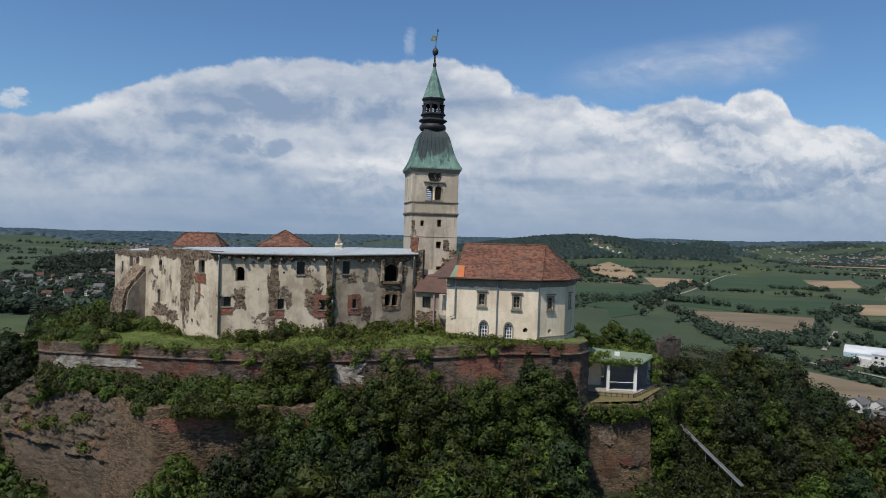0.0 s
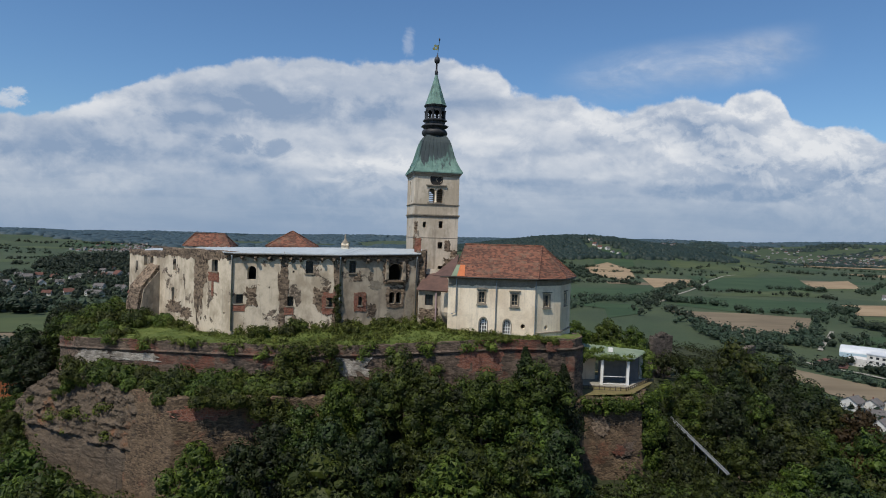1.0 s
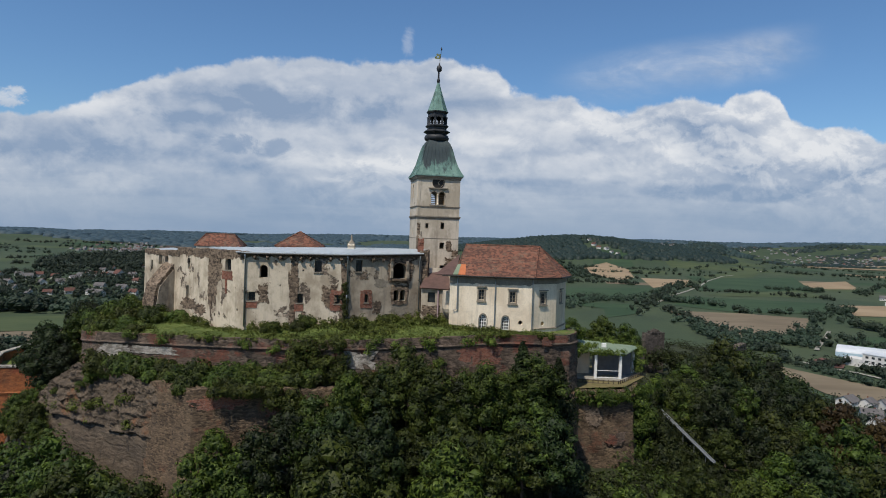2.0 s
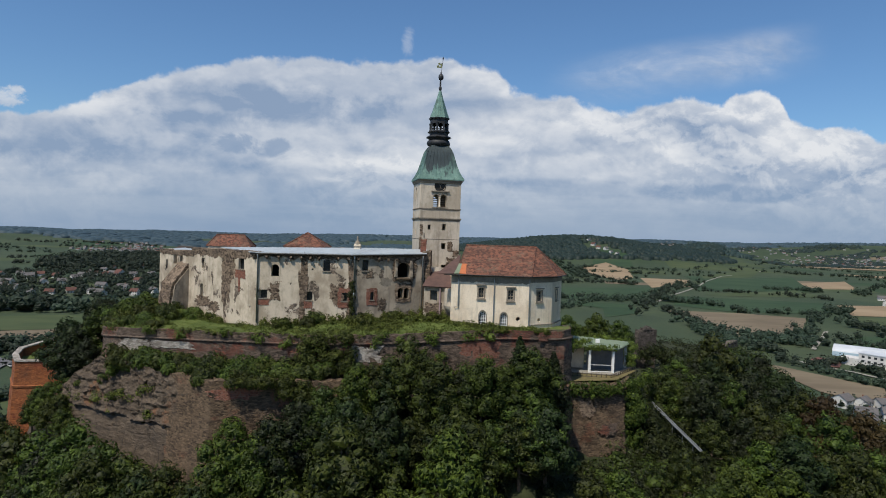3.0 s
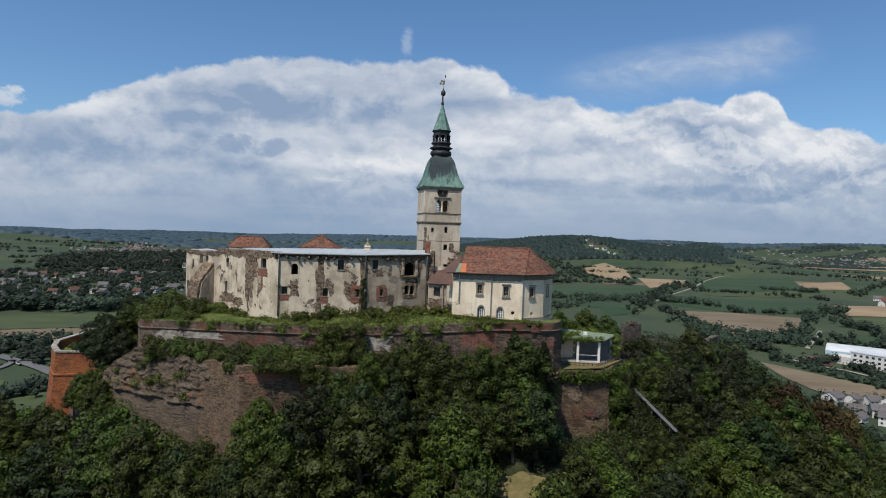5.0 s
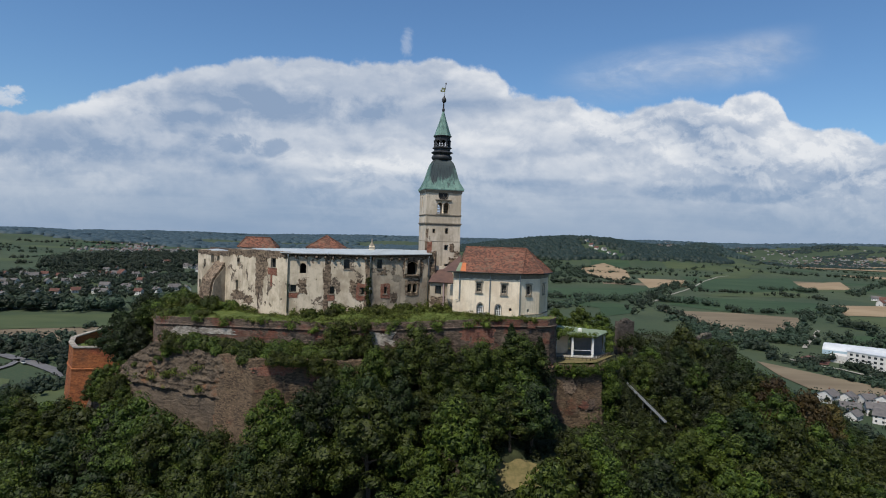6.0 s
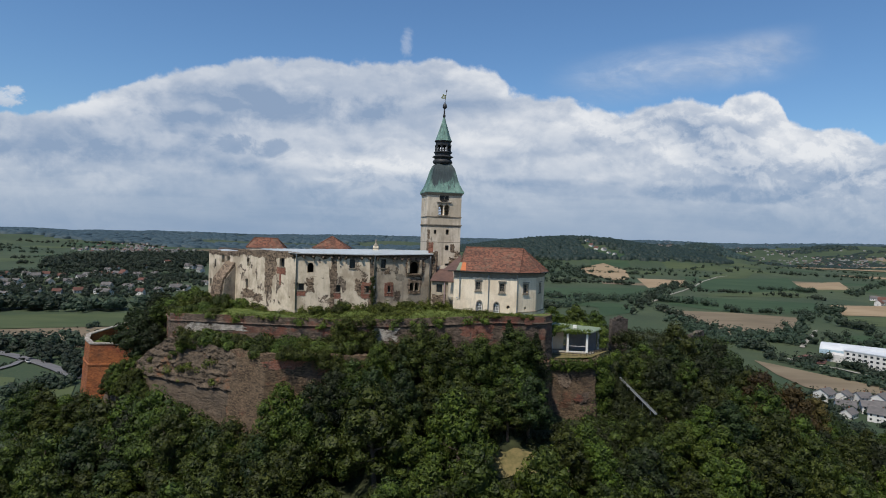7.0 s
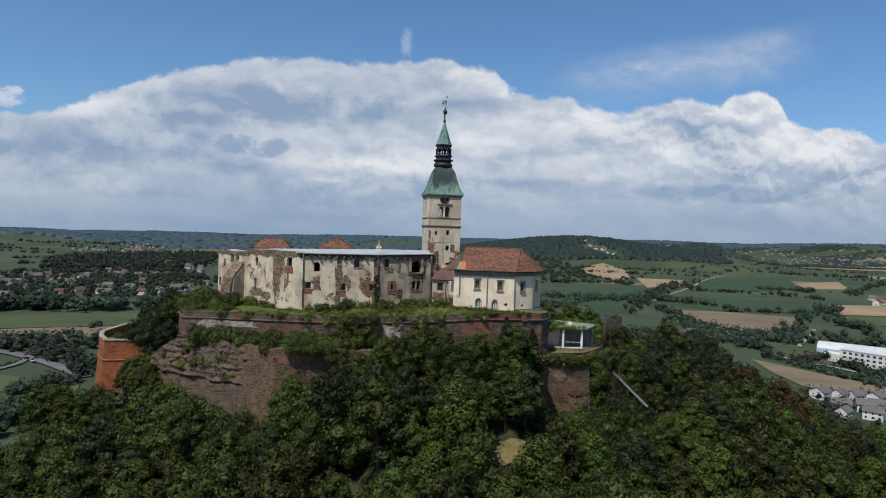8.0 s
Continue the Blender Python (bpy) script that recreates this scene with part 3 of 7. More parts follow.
    for i in range(nu + 1):
        u = u0 + (u1 - u0) * i / nu
        s.box(u - w / 2, y0, z0, u + w / 2, y1, z1, m)
    for j in range(nz + 1):
        z = z0 + (z1 - z0) * j / nz
        s.box(u0 - w / 2, y0 + 0.004, z - w / 2, u1 + w / 2, y1 + 0.004, z + w / 2, m)
    return s


def window(plane, u0, u1, z0, z1, parent, nu=2, nz=3, frame_mat=None, bar_mat=None, glass=True, surround=0.0, w=0.06, deep=0.25):
    """A window set in a hole: bars, pane, and a stone surround where it has one."""
    mat = bar_mat or M_IRON
    win = part("window", slab(plane, rect(u0, u1, z0, z1), [rect(u0 + w, u1 - w, z0 + w, z1 - w)], -deep + 0.06, 0.06), mat, parent)
    m = plane.matrix()
    for i in range(1, nu):
        u = u0 + (u1 - u0) * i / nu
        part("glazing_bar", Shape().box(u - w / 2, deep - 0.05, z0 + w, u + w / 2, deep - 0.005, z1 - w, m), mat, win)
    for j in range(1, nz):
        z = z0 + (z1 - z0) * j / nz
        part("glazing_bar", Shape().box(u0 + w, deep - 0.046, z - w / 2, u1 - w, deep - 0.009, z + w / 2, m), mat, win)
    if glass:
        pane = Shape().box(u0, deep, z0, u1, deep + 0.02, z1, plane.matrix())
        part("pane", pane, M_GLASS, win)
    if surround:
        k = surround
        outline = slab(plane, rect(u0 - k, u1 + k, z0 - k, z1 + k), [rect(u0, u1, z0, z1)], 0.05, 0.06)
        part("surround", outline, frame_mat or M_TRIM, win)
        m = plane.matrix()
        part("sill", Shape().box(u0 - k - 0.08, -0.16, z0 - k - 0.08, u1 + k + 0.08, 0.0, z0 - k, m), frame_mat or M_TRIM, win)
        part("cornice", Shape().box(u0 - k - 0.1, -0.18, z1 + k + 0.12, u1 + k + 0.1, 0.0, z1 + k + 0.22, m), frame_mat or M_TRIM, win)
    return win


def chunky(shape, amount, scale, seed):
    """Pushes every vertex about a little, so that edges are worn."""
    shape.v = [(x + amount * noise.noise((x * scale, y * scale, z * scale + seed)),
                y + amount * noise.noise((x * scale + 9, y * scale, z * scale + seed)),
                z + amount * noise.noise((x * scale, y * scale + 9, z * scale + seed))) for x, y, z in shape.v]
    return shape


def subdivided(shape, cuts):
    """The shape with every edge cut, for wear and relief."""
    mesh = bpy.data.meshes.new("t")
    mesh.from_pydata(shape.v, [], shape.f)
    bm = bmesh.new()
    bm.from_mesh(mesh)
    bmesh.ops.subdivide_edges(bm, edges=bm.edges, cuts=cuts, use_grid_fill=True)
    out = Shape()
    bm.verts.ensure_lookup_table()
    out.v = [tuple(v.co) for v in bm.verts]
    out.f = [tuple(v.index for v in q.verts) for q in bm.faces]
    bm.free()
    bpy.data.meshes.remove(mesh)
    return out


# ------------------------------------------------------------------ terrain
VALLEY = -78.0
BROW = [(-66, 92), (-62, 78), (-52, 69), (-42, 58), (-30, 49.5), (-21, 46), (-12, 49), (0, 49.5), (13, 52), (24, 57), (33, 63),
        (46, 78), (62, 100), (64, 122), (35, 126), (-10, 122), (-48, 108)]


def brow_distance(x, y):
    """Metres outside the brow of the hill; negative inside."""
    best, inside, n = 1e9, False, len(BROW)
    for i in range(n):
        (ax, ay), (bx, by) = BROW[i], BROW[(i + 1) % n]
        dx, dy = bx - ax, by - ay
        t = max(0.0, min(1.0, ((x - ax) * dx + (y - ay) * dy) / (dx * dx + dy * dy)))
        best = min(best, math.hypot(x - ax - t * dx, y - ay - t * dy))
        if (ay > y) != (by > y) and x < ax + (y - ay) * dx / dy:
            inside = not inside
    return -best if inside else best


def smooth(a, b, x):
    t = max(0.0, min(1.0, (x - a) / (b - a)))
    return t * t * (3 - 2 * t)


def height(x, y):
    r = math.hypot(x, y - 60)
    if r < 420:
        d = brow_distance(x, y)
        if d < 0:
            shelf = 10.0 * smooth(-6, -13, x) + 8.5 * smooth(10, 13, x) * smooth(26, 23, x)
            z = -13 - 5.5 * smooth(-6, -15, x) + min(9.0 + 5.5 * smooth(-6, -15, x) - 1.1 * smooth(12, 14, x), max(0.0, -d - shelf) * (1.05 + 0.25 * shelf))
            lower = smooth(18, 34, x)
            z = z * (1 - lower) + lower * min(z, -7.0 - 0.06 * max(0, x - 34))
            z -= 4.2 * math.exp(-((x - 29.0) / 4.5) ** 2 - ((y - 66) / 9) ** 2)
        else:
            z = -13 - 5.5 * smooth(-6, -15, x) - 0.60 * d
            z = VALLEY + math.log1p(math.exp((z - VALLEY) / 7.0)) * 7.0 if z < -40 else z
        bump = noise.noise((x * 0.07, y * 0.07, 0.3)) * 1.2 + noise.noise((x * 0.25, y * 0.25, 2.3)) * 0.35
        z += bump * smooth(0, 6, d) * smooth(150, 60, d) if d > 0 else bump * 0.3
        return max(z, VALLEY)
    u = x / max(y, 1.0)
    far = smooth(2300 + 1300 * smooth(0.25, 0.5, u), 4600, r)
    ridge = 62 + 62 * u + 16 * noise.noise((x * 0.0011, y * 0.0011, 1.0)) + 7 * noise.noise((x * 0.004, y * 0.004, 4.0))
    z = VALLEY + far * max(20, ridge)
    z += 92 * math.exp(-((x - 560) / 520) ** 2 - ((y - 2500) / 420) ** 2)
    z += 55 * math.exp(-((x - 1120) / 130) ** 2 - ((y - 2600) / 160) ** 2)
    z += 34 * math.exp(-((x + 1900) / 600) ** 2 - ((y - 2700) / 450) ** 2)
    return z


def terrain():
    s = Shape()
    def axis(near, far, step, grow):
        out, p, d = [0.0], 0.0, step
        while p < far:
            if p > near:
                d *= grow
            p += d
            out.append(p)
        return out
    right = axis(110, 4300, 3.0, 1.065)
    xs = [-q for q in reversed(right[1:])] + right
    back = axis(60, 1500, 4.0, 1.25)
    ahead_ = axis(170, 4900, 3.0, 1.055)
    ys = [-q for q in reversed(back[1:])] + ahead_
    for y in ys:
        for x in xs:
            s.v.append((x, y, height(x, y)))
    n = len(xs)
    for j in range(len(ys) - 1):
        for i in range(n - 1):
            a = j * n + i
            s.f.append((a, a + 1, a + n + 1, a + n))
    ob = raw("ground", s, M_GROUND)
    ob.data.polygons.foreach_set("use_smooth", [True] * len(s.f))
    return tagged(ob, "green valley floor, wooded hill and far ridges", "ground", kind="structure")


terrain()

# terrace in front of the castle, held by the retaining wall
WALL_LINE = [(-44.5, 70.0, 0.3), (-40.6, 62.2, 0.5), (-37.2, 59.4, 0.95), (-25.6, 58.0, 1.05), (-14.7, 57.0, 1.2), (-7.0, 57.5, 1.45), (1.0, 58.5, 1.9),
             (6.4, 59.8, 2.1), (11.6, 60.3, 2.1), (13.6, 61.3, 2.05), (14.9, 63.2, 2.0), (15.2, 66.5, 1.9)]
FOOT_LINE = [(-46.0, 84.0, 0.6), (-40.4, 76.0, 1.5), (-33.9, 71.0, 1.2), (-28.4, 66.8, 0.6), (-22.6, 62.3, 1.05), (-11.3, 63.5, 2.1), (-3.1, 67.0, 2.4), (0.9, 64.0, 2.4),
             (5.0, 62.0, 1.9), (9.5, 62.0, 1.9), (12.5, 64.0, 1.8), (14.4, 68.0, 1.6)]


def along(line, t):
    """The point at the share t of a polyline's points."""
    k = t * (len(line) - 1)
    i = min(int(k), len(line) - 2)
    return Vector(line[i]).lerp(Vector(line[i + 1]), k - i)


def terrace():
    s, nu, nv = Shape(), 120, 14
    for j in range(nv + 1):
        for i in range(nu + 1):
            a, b = along(WALL_LINE, i / nu), along(FOOT_LINE, i / nu)
            b = b + (b - a) * 0.12
            p = a.lerp(b, j / nv)
            lift = 0.12 + 0.35 * noise.noise((p.x * 0.3, p.y * 0.3, 5.0)) * math.sin(math.pi * j / nv)
            s.v.append((p.x, p.y, p.z + lift - (0.25 if j == 0 else 0)))
    for j in range(nv):
        for i in range(nu):
            k = j * (nu + 1) + i
            s.f.append((k, k + 1, k + nu + 2, k + nu + 1))
    ob = raw("terrace", s, M_LAWN)
    ob.data.polygons.foreach_set("use_smooth", [True] * len(s.f))
    tagged(ob, "overgrown grass terrace below the castle walls", "lawn", kind="structure")


terrace()


def sheet(name, points, material, label, z=VALLEY + 0.5, category="field"):
    """A flat piece of country laid just over the ground."""
    s = Shape()
    s.v = [(x, y, max(z, height(x, y) + 0.5) if z < -70 else z) for x, y in points]
    s.f = [tuple(range(len(points)))]
    mesh_ob = raw(name, s, material)
    if mesh_ob.data.polygons[0].normal.z < 0:
        mesh_ob.data.flip_normals()
    return tagged(mesh_ob, label, category, kind="structure")


def ribbon(name, points, width, material, label, z=VALLEY + 0.9):
    """A road or track of even width along plan points."""
    s, pts = Shape(), [Vector(p) for p in points]
    n = len(pts)
    for i, p in enumerate(pts):
        d = (pts[min(i + 1, n - 1)] - pts[max(i - 1, 0)]).normalized()
        side = Vector((-d.y, d.x)) * width / 2
        for q in (p + side, p - side):
            s.v.append((q.x, q.y, max(z, height(q.x, q.y) + 0.9)))
    s.f = [(2 * i, 2 * i + 1, 2 * i + 3, 2 * i + 2) for i in range(n - 1)]
    ob = raw(name, s, material)
    if ob.data.polygons[0].normal.z < 0:
        ob.data.flip_normals()
    return tagged(ob, label, "road", kind="structure")

# ------------------------------------------------------------------ castle range
A0, A1, A2, A3, A4, A5, A6 = (-40.4, 76.0), (-37.2, 74.0), (-33.9, 71.0), (-28.4, 66.8), (-22.6, 62.3), (-11.3, 63.5), (-3.1, 67.0)


def castle_range():
    body = thing("castle_range", "long ruined castle wing with peeling plaster and a sheet-metal roof", "castle wing")
    west = Plane(A0, A2)
    p2, p3, p4, p5 = Plane(A2, A3), Plane(A3, A4), Plane(A4, A5), Plane(A5, A6)
    far = Plane((-44.5, 88.0), A0)
    th = 0.9
    part("wall", slab(far, ragged(0, far.len, -1, 9.0, 9.1, 0.1), [], 0, th), M_PLASTER, body)
    part("wall", slab(west, ragged(0, west.len, -1, 9.2, 9.3, 0.15), [rect(0.35, 0.95, 3.3, 4.7), rect(3.6, 4.5, 7.5, 9.0), rect(5.2, 5.9, 7.4, 8.9), rect(1.7, 2.1, 6.8, 8.0)], 0, th), M_PLASTER, body)
    part("wall", slab(p2, ragged(0, p2.len, -1, 9.75, 9.8, 0.18), [rect(2.35, 2.95, 7.33, 8.65), rect(2.15, 2.72, 3.75, 5.3)], 0, th), M_PLASTER, body)
    part("wall", slab(p3, ragged(0, p3.len, -1, 9.8, 9.85, 0.12), [rect(3.45, 4.6, 7.7, 9.05), rect(5.85, 6.1, 3.2, 3.45), rect(0.05, 0.8, 8.2, 9.3), rect(2.0, 2.6, 8.2, 9.2), rect(1.3, 1.6, 2.1, 2.5)], 0, th), M_PLASTER, body)
    holes4 = [arch(1.55, 2.45, 7.1, 8.55), rect(0.2, 1.15, 4.5, 5.5), rect(5.7, 6.4, 4.35, 5.4), rect(7.6, 8.4, 7.9, 9.2), rect(9.85, 10.6, 4.35, 5.35),
              rect(6.25, 6.45, 7.95, 8.15), rect(8.3, 8.5, 2.5, 2.75)]
    part("wall", slab(p4, ragged(0, p4.len, -1, 9.85, 9.95, 0), holes4, 0, th), M_PLASTER, body)
    holes5 = [rect(0.9, 1.65, 8.05, 9.35), rect(2.0, 2.45, 4.5, 5.45), arch(5.35, 7.0, 7.25, 9.1), arch(5.5, 6.15, 4.65, 5.95), arch(6.3, 6.95, 4.65, 5.95)]
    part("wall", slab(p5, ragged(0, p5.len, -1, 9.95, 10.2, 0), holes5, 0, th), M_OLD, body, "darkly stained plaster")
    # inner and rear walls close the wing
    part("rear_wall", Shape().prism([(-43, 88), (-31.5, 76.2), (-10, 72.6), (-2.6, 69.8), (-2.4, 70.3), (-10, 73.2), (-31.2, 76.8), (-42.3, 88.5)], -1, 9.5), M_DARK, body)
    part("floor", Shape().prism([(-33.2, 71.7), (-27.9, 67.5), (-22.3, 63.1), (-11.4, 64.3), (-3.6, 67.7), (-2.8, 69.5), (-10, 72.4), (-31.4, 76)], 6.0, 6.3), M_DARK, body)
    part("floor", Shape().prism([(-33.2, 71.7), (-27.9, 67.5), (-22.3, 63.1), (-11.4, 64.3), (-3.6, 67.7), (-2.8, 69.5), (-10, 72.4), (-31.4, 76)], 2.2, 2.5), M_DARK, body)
    # sheet roof over the inhabited part, pitched to the front
    e0, e1, e2 = p3.at(6.4, 9.95, 0.35), p5.at(-0.1, 10.02, 0.35), p5.at(p5.len + 0.15, 10.28, 0.3)
    e01 = p4.at(0, 9.93, 0.35)
    b0, b1, b2 = Vector((-31.6, 75.2, 9.95)), Vector((-10, 72.0, 10.62)), Vector((-2.9, 69.8, 10.72))
    roof = Shape()
    top = [e0, e01, e1, e2, b2, b1, b0]
    roof.v = [tuple(p) for p in top] + [tuple(p - Vector((0, 0, 0.12))) for p in top]
    roof.f = [(0, 1, 6), (1, 2, 5, 6), (2, 3, 4, 5), (13, 8, 7), (13, 12, 9, 8), (12, 11, 10, 9)] + [(i, (i + 1) % 7, 7 + (i + 1) % 7, 7 + i) for i in range(7)]
    sheet_roof = part("roof", roof, M_TIN, body, "pale blue-grey sheet-metal roof")
    for (fa, fb), (ba, bb), n in (((e01, e1), (b0, b1), 19), ((e1, e2), (b1, b2), 13)):
        for i in range(n):
            t = (i + 0.5) / n
            a, b = fa.lerp(fb, t), ba.lerp(bb, t)
            part("seam", Shape().tube([a + Vector((0, 0, 0.02)), b + Vector((0, 0, 0.02))], 0.03, 4), M_TIN, sheet_roof)
    part("eaves_board", Shape().tube([e0 - Vector((0, 0, 0.16)), e01 - Vector((0, 0, 0.16)), e1 - Vector((0, 0, 0.16)), e2 - Vector((0, 0, 0.16))], 0.10, 6), M_IRON, body)
    part("flat_roof", Shape().prism([(-39.6, 76.6), (-33.6, 71.8), (-28.2, 67.6), (-24.5, 64.6), (-31.6, 75.4), (-43, 88)], 9.0, 9.25), M_TILE_DARK, body)
    part("west_roof", Shape().prism([(-40.2, 76.4), (-37.6, 74.8), (-36.4, 79), (-41, 86)], 9.15, 9.3), M_TIN, body)
    for pl, za, zb in ((west, 9.2, 9.3), (p2, 9.75, 9.8), (p3, 9.8, 9.85)):
        n = int(pl.len / 0.3)
        low = [(pl.len * i / n, za - 0.42 + random.uniform(-0.2, 0.12)) for i in range(n + 1)]
        high = [(pl.len * i / n, za + (zb - za) * i / n + 0.06 + random.uniform(-0.05, 0.16)) for i in range(n, -1, -1)]
        part("wall_top", slab(pl, low + high, [], 0.045, 1.0), M_RUBBLE, body, "broken top of rubble stone")
    # rough band of bare stone under the eaves, stone and brick scars
    for pl, u0, u1, z0, z1, k in ((p2, 0.1, p2.len, 8.95, 9.68, 1), (p3, 0, p3.len, 9.1, 9.75, 2), (p4, 0, p4.len, 9.35, 9.83, 3), (p5, 0, p5.len, 9.45, 9.95, 4)):
        n = 24
        low = [(u0 + (u1 - u0) * i / n, z0 + random.uniform(-0.28, 0.2)) for i in range(n + 1)]
        patch("bare_stone", pl, low + [(u1, z1), (u0, z1)], M_RUBBLE, body, front=0.02)
    scars = [(p3, -0.05, 1.9, 3.2, 9.2), (p3, 0.6, 2.7, 6.3, 9.2), (p4, 4.85, 5.8, 2.0, 9.4), (p4, 1.45, 2.6, 4.3, 6.3), (p4, 8.6, 10.2, 3.5, 6.5), (p4, 10.5, 11.3, 2.2, 9.6),
             (p4, 6.2, 6.8, 2.0, 3.3), (p2, 1.2, 4.2, 2.4, 3.7), (p2, 4.0, 6.5, 2.0, 3.2), (p5, 1.4, 2.2, 7.15, 8.0), (p5, 7.1, 7.4, 5.4, 9.3), (p5, 3.0, 4.0, 3.2, 4.6), (p5, 5.0, 5.4, 8.2, 9.6)]
    for i, (pl, u0, u1, z0, z1) in enumerate(scars):
        patch("stone_scar", pl, blot(u0, u1, z0, z1, 0.34, 36, i), M_RUBBLE, body, front=0.03 + 0.004 * (i % 3))
    reds = [(p3, 2.85, 4.9, 6.6, 7.65), (p3, 3.5, 3.9, 5.0, 6.7), (p4, 0.1, 1.4, 3.7, 4.42), (p4, 5.45, 6.45, 3.4, 4.3)]
    for i, (pl, u0, u1, z0, z1) in enumerate(reds):
        patch("brick_scar", pl, blot(u0, u1, z0, z1, 0.15, 26, 20 + i), M_BRICKS, body, front=0.05)
    for pl, o, h in ((p4, (9.42, 10.85, 3.5, 5.95), (9.85, 10.6, 4.35, 5.35)), (p5, (1.5, 2.95, 3.8, 5.9), (2.0, 2.45, 4.5, 5.45))):
        part("brick_surround", slab(pl, blot(*o, 0.10, 30, o[0]), [rect(*h)], 0.055, 0.06), M_BRICKS, body)
    for pl, h, nu, nz in ((p3, (3.45, 4.6, 7.7, 9.05), 3, 4), (p4, (0.2, 1.15, 4.5, 5.5), 4, 3), (p4, (5.7, 6.4, 4.35, 5.4), 3, 3), (p4, (7.6, 8.4, 7.9, 9.2), 3, 4),
                          (p4, (9.85, 10.6, 4.35, 5.35), 3, 3), (p5, (0.9, 1.65, 8.05, 9.35), 2, 3), (p5, (2.0, 2.45, 4.5, 5.45), 2, 2)):
        window(pl, *h, body, nu, nz, glass=True, w=0.05, deep=0.4)
        u0, u1, z0, z1 = h
        part("sill", Shape().box(u0 - 0.1, -0.1, z0 - 0.12, u1 + 0.1, 0.25, z0, pl.matrix()), M_TRIM, body)
    for i, (o, hs) in enumerate((((4.75, 7.75, 6.7, 9.85), [arch(5.35, 7.0, 7.25, 9.1)]), ((5.2, 7.2, 4.2, 6.5), [arch(5.5, 6.15, 4.65, 5.95), arch(6.3, 6.95, 4.65, 5.95)]))):
        part("burst_masonry", slab(p5, blot(*o, 0.13, 60, 40 + i), hs, 0.085, 0.09), M_RUBBLE, body, "burst rubble round the openings")
    for u in (5.12, 7.12):
        part("broken_jamb", chunky(subdivided(Shape().box(u - 0.16, -0.34, 7.3, u + 0.16, 0.0, 9.3, p5.matrix()), 4), 0.14, 2.6, u), M_OLD, body)
    for u0, u1, z0, z1, q in ((5.3, 7.2, 3.0, 4.3, 50), (7.5, 8.4, 3.0, 5.2, 51), (3.2, 4.6, 6.2, 7.2, 52)):
        part("fallen_plaster", slab(p5, blot(u0, u1, z0, z1, 0.3, 50, q), [], 0.02, 0.03), M_TRIM, body, "grey undercoat where the plaster has fallen")
    part("balcony_sill", Shape().box(5.2, -0.35, 7.05, 7.1, 0.2, 7.25, p5.matrix()), M_WOOD, body)
    # stubs of a lost gallery: stone corbels
    for pl, us in ((p4, (1.06, 2.44, 3.83, 4.12 + 0.9, 6.1, 7.1, 9.36, 10.6)), (p5, (0.3, 2.87, 4.1, 5.1)), (p3, (6.9,))):
        for u in us:
            k = random.uniform(0.42, 0.62)
            c = Shape().box(u - 0.13, -k, 9.36, u + 0.13, 0.05, 9.58, pl.matrix())
            c.box(u - 0.12, -k * 0.55, 9.12, u + 0.12, 0.05, 9.36, pl.matrix())
            part("corbel", chunky(subdivided(c, 2), 0.06, 3.0, u), M_RUBBLE, body)
    # downpipes
    for pl, u, z0, z1 in ((p4, 0.0, 1.6, 9.7), (p4, 11.3, 5.4, 9.8), (p5, 8.62, 2.3, 9.9), (p4, 11.3, 2.2, 5.4)):
        part("downpipe", Shape().tube([pl.at(u, z0, 0.16), pl.at(u, z1 - 0.4, 0.16), pl.at(u, z1, 0.34)], 0.085, 8), M_PIPE, body, smooth=True)
    return body


castle_range()


def buttress():
    b = thing("buttress", "raking rubble-stone buttress leaning on the castle wall", "buttress")
    pl = Plane((-36.6, 72.8), (-34.6, 71.3))
    s = Shape()
    for u in (0.0, pl.len):
        s.v += [tuple(pl.at(u, 0.2, 2.9)), tuple(pl.at(u, 5.2, 2.1)), tuple(pl.at(u, 7.9, -0.3)), tuple(pl.at(u, 0.2, -0.6))]
    s.f = [(0, 1, 2, 3), (7, 6, 5, 4), (0, 4, 5, 1), (1, 5, 6, 2), (2, 6, 7, 3), (3, 7, 4, 0)]
    part("masonry", chunky(subdivided(s, 9), 0.13, 2.2, 2.0), M_RUBBLE, b)
    flank = Shape()
    for u in (pl.len + 0.04, pl.len + 0.14):
        flank.v += [tuple(pl.at(u, 0.2, 2.55)), tuple(pl.at(u, 5.0, 1.75)), tuple(pl.at(u, 7.2, -0.2)), tuple(pl.at(u, 0.2, -0.6))]
    flank.f = [(0, 1, 2, 3), (7, 6, 5, 4), (0, 4, 5, 1), (1, 5, 6, 2), (2, 6, 7, 3), (3, 7, 4, 0)]
    part("plastered_flank", chunky(subdivided(flank, 7), 0.05, 2.0, 6.0), M_OLD, b, "darker plaster on the flank")


buttress()


def hip_roof(name, label, base, ridge, z0, z1, wall_to, over=0.0):
    """A house of four corner points with a hipped roof; ridge: two plan points."""
    h = thing(name, label, "building")
    part("wall", Shape().prism(base, wall_to, z0), M_CREAM, h)
    c = Vector((sum(p[0] for p in base) / 4, sum(p[1] for p in base) / 4))
    out = [c + (Vector(p) - c) * (1 + over) for p in base]
    s = Shape()
    s.v = [(p.x, p.y, z0) for p in out] + [(*ridge[0], z1), (*ridge[1], z1)] + [(p.x, p.y, z0 - 0.1) for p in out]
    s.f = [(0, 1, 5, 4), (1, 2, 5), (2, 3, 4, 5), (3, 0, 4), (6, 9, 8, 7), (0, 6, 7, 1), (1, 7, 8, 2), (2, 8, 9, 3), (3, 9, 6, 0)]
    roof = part("roof", s, M_TILE, h)
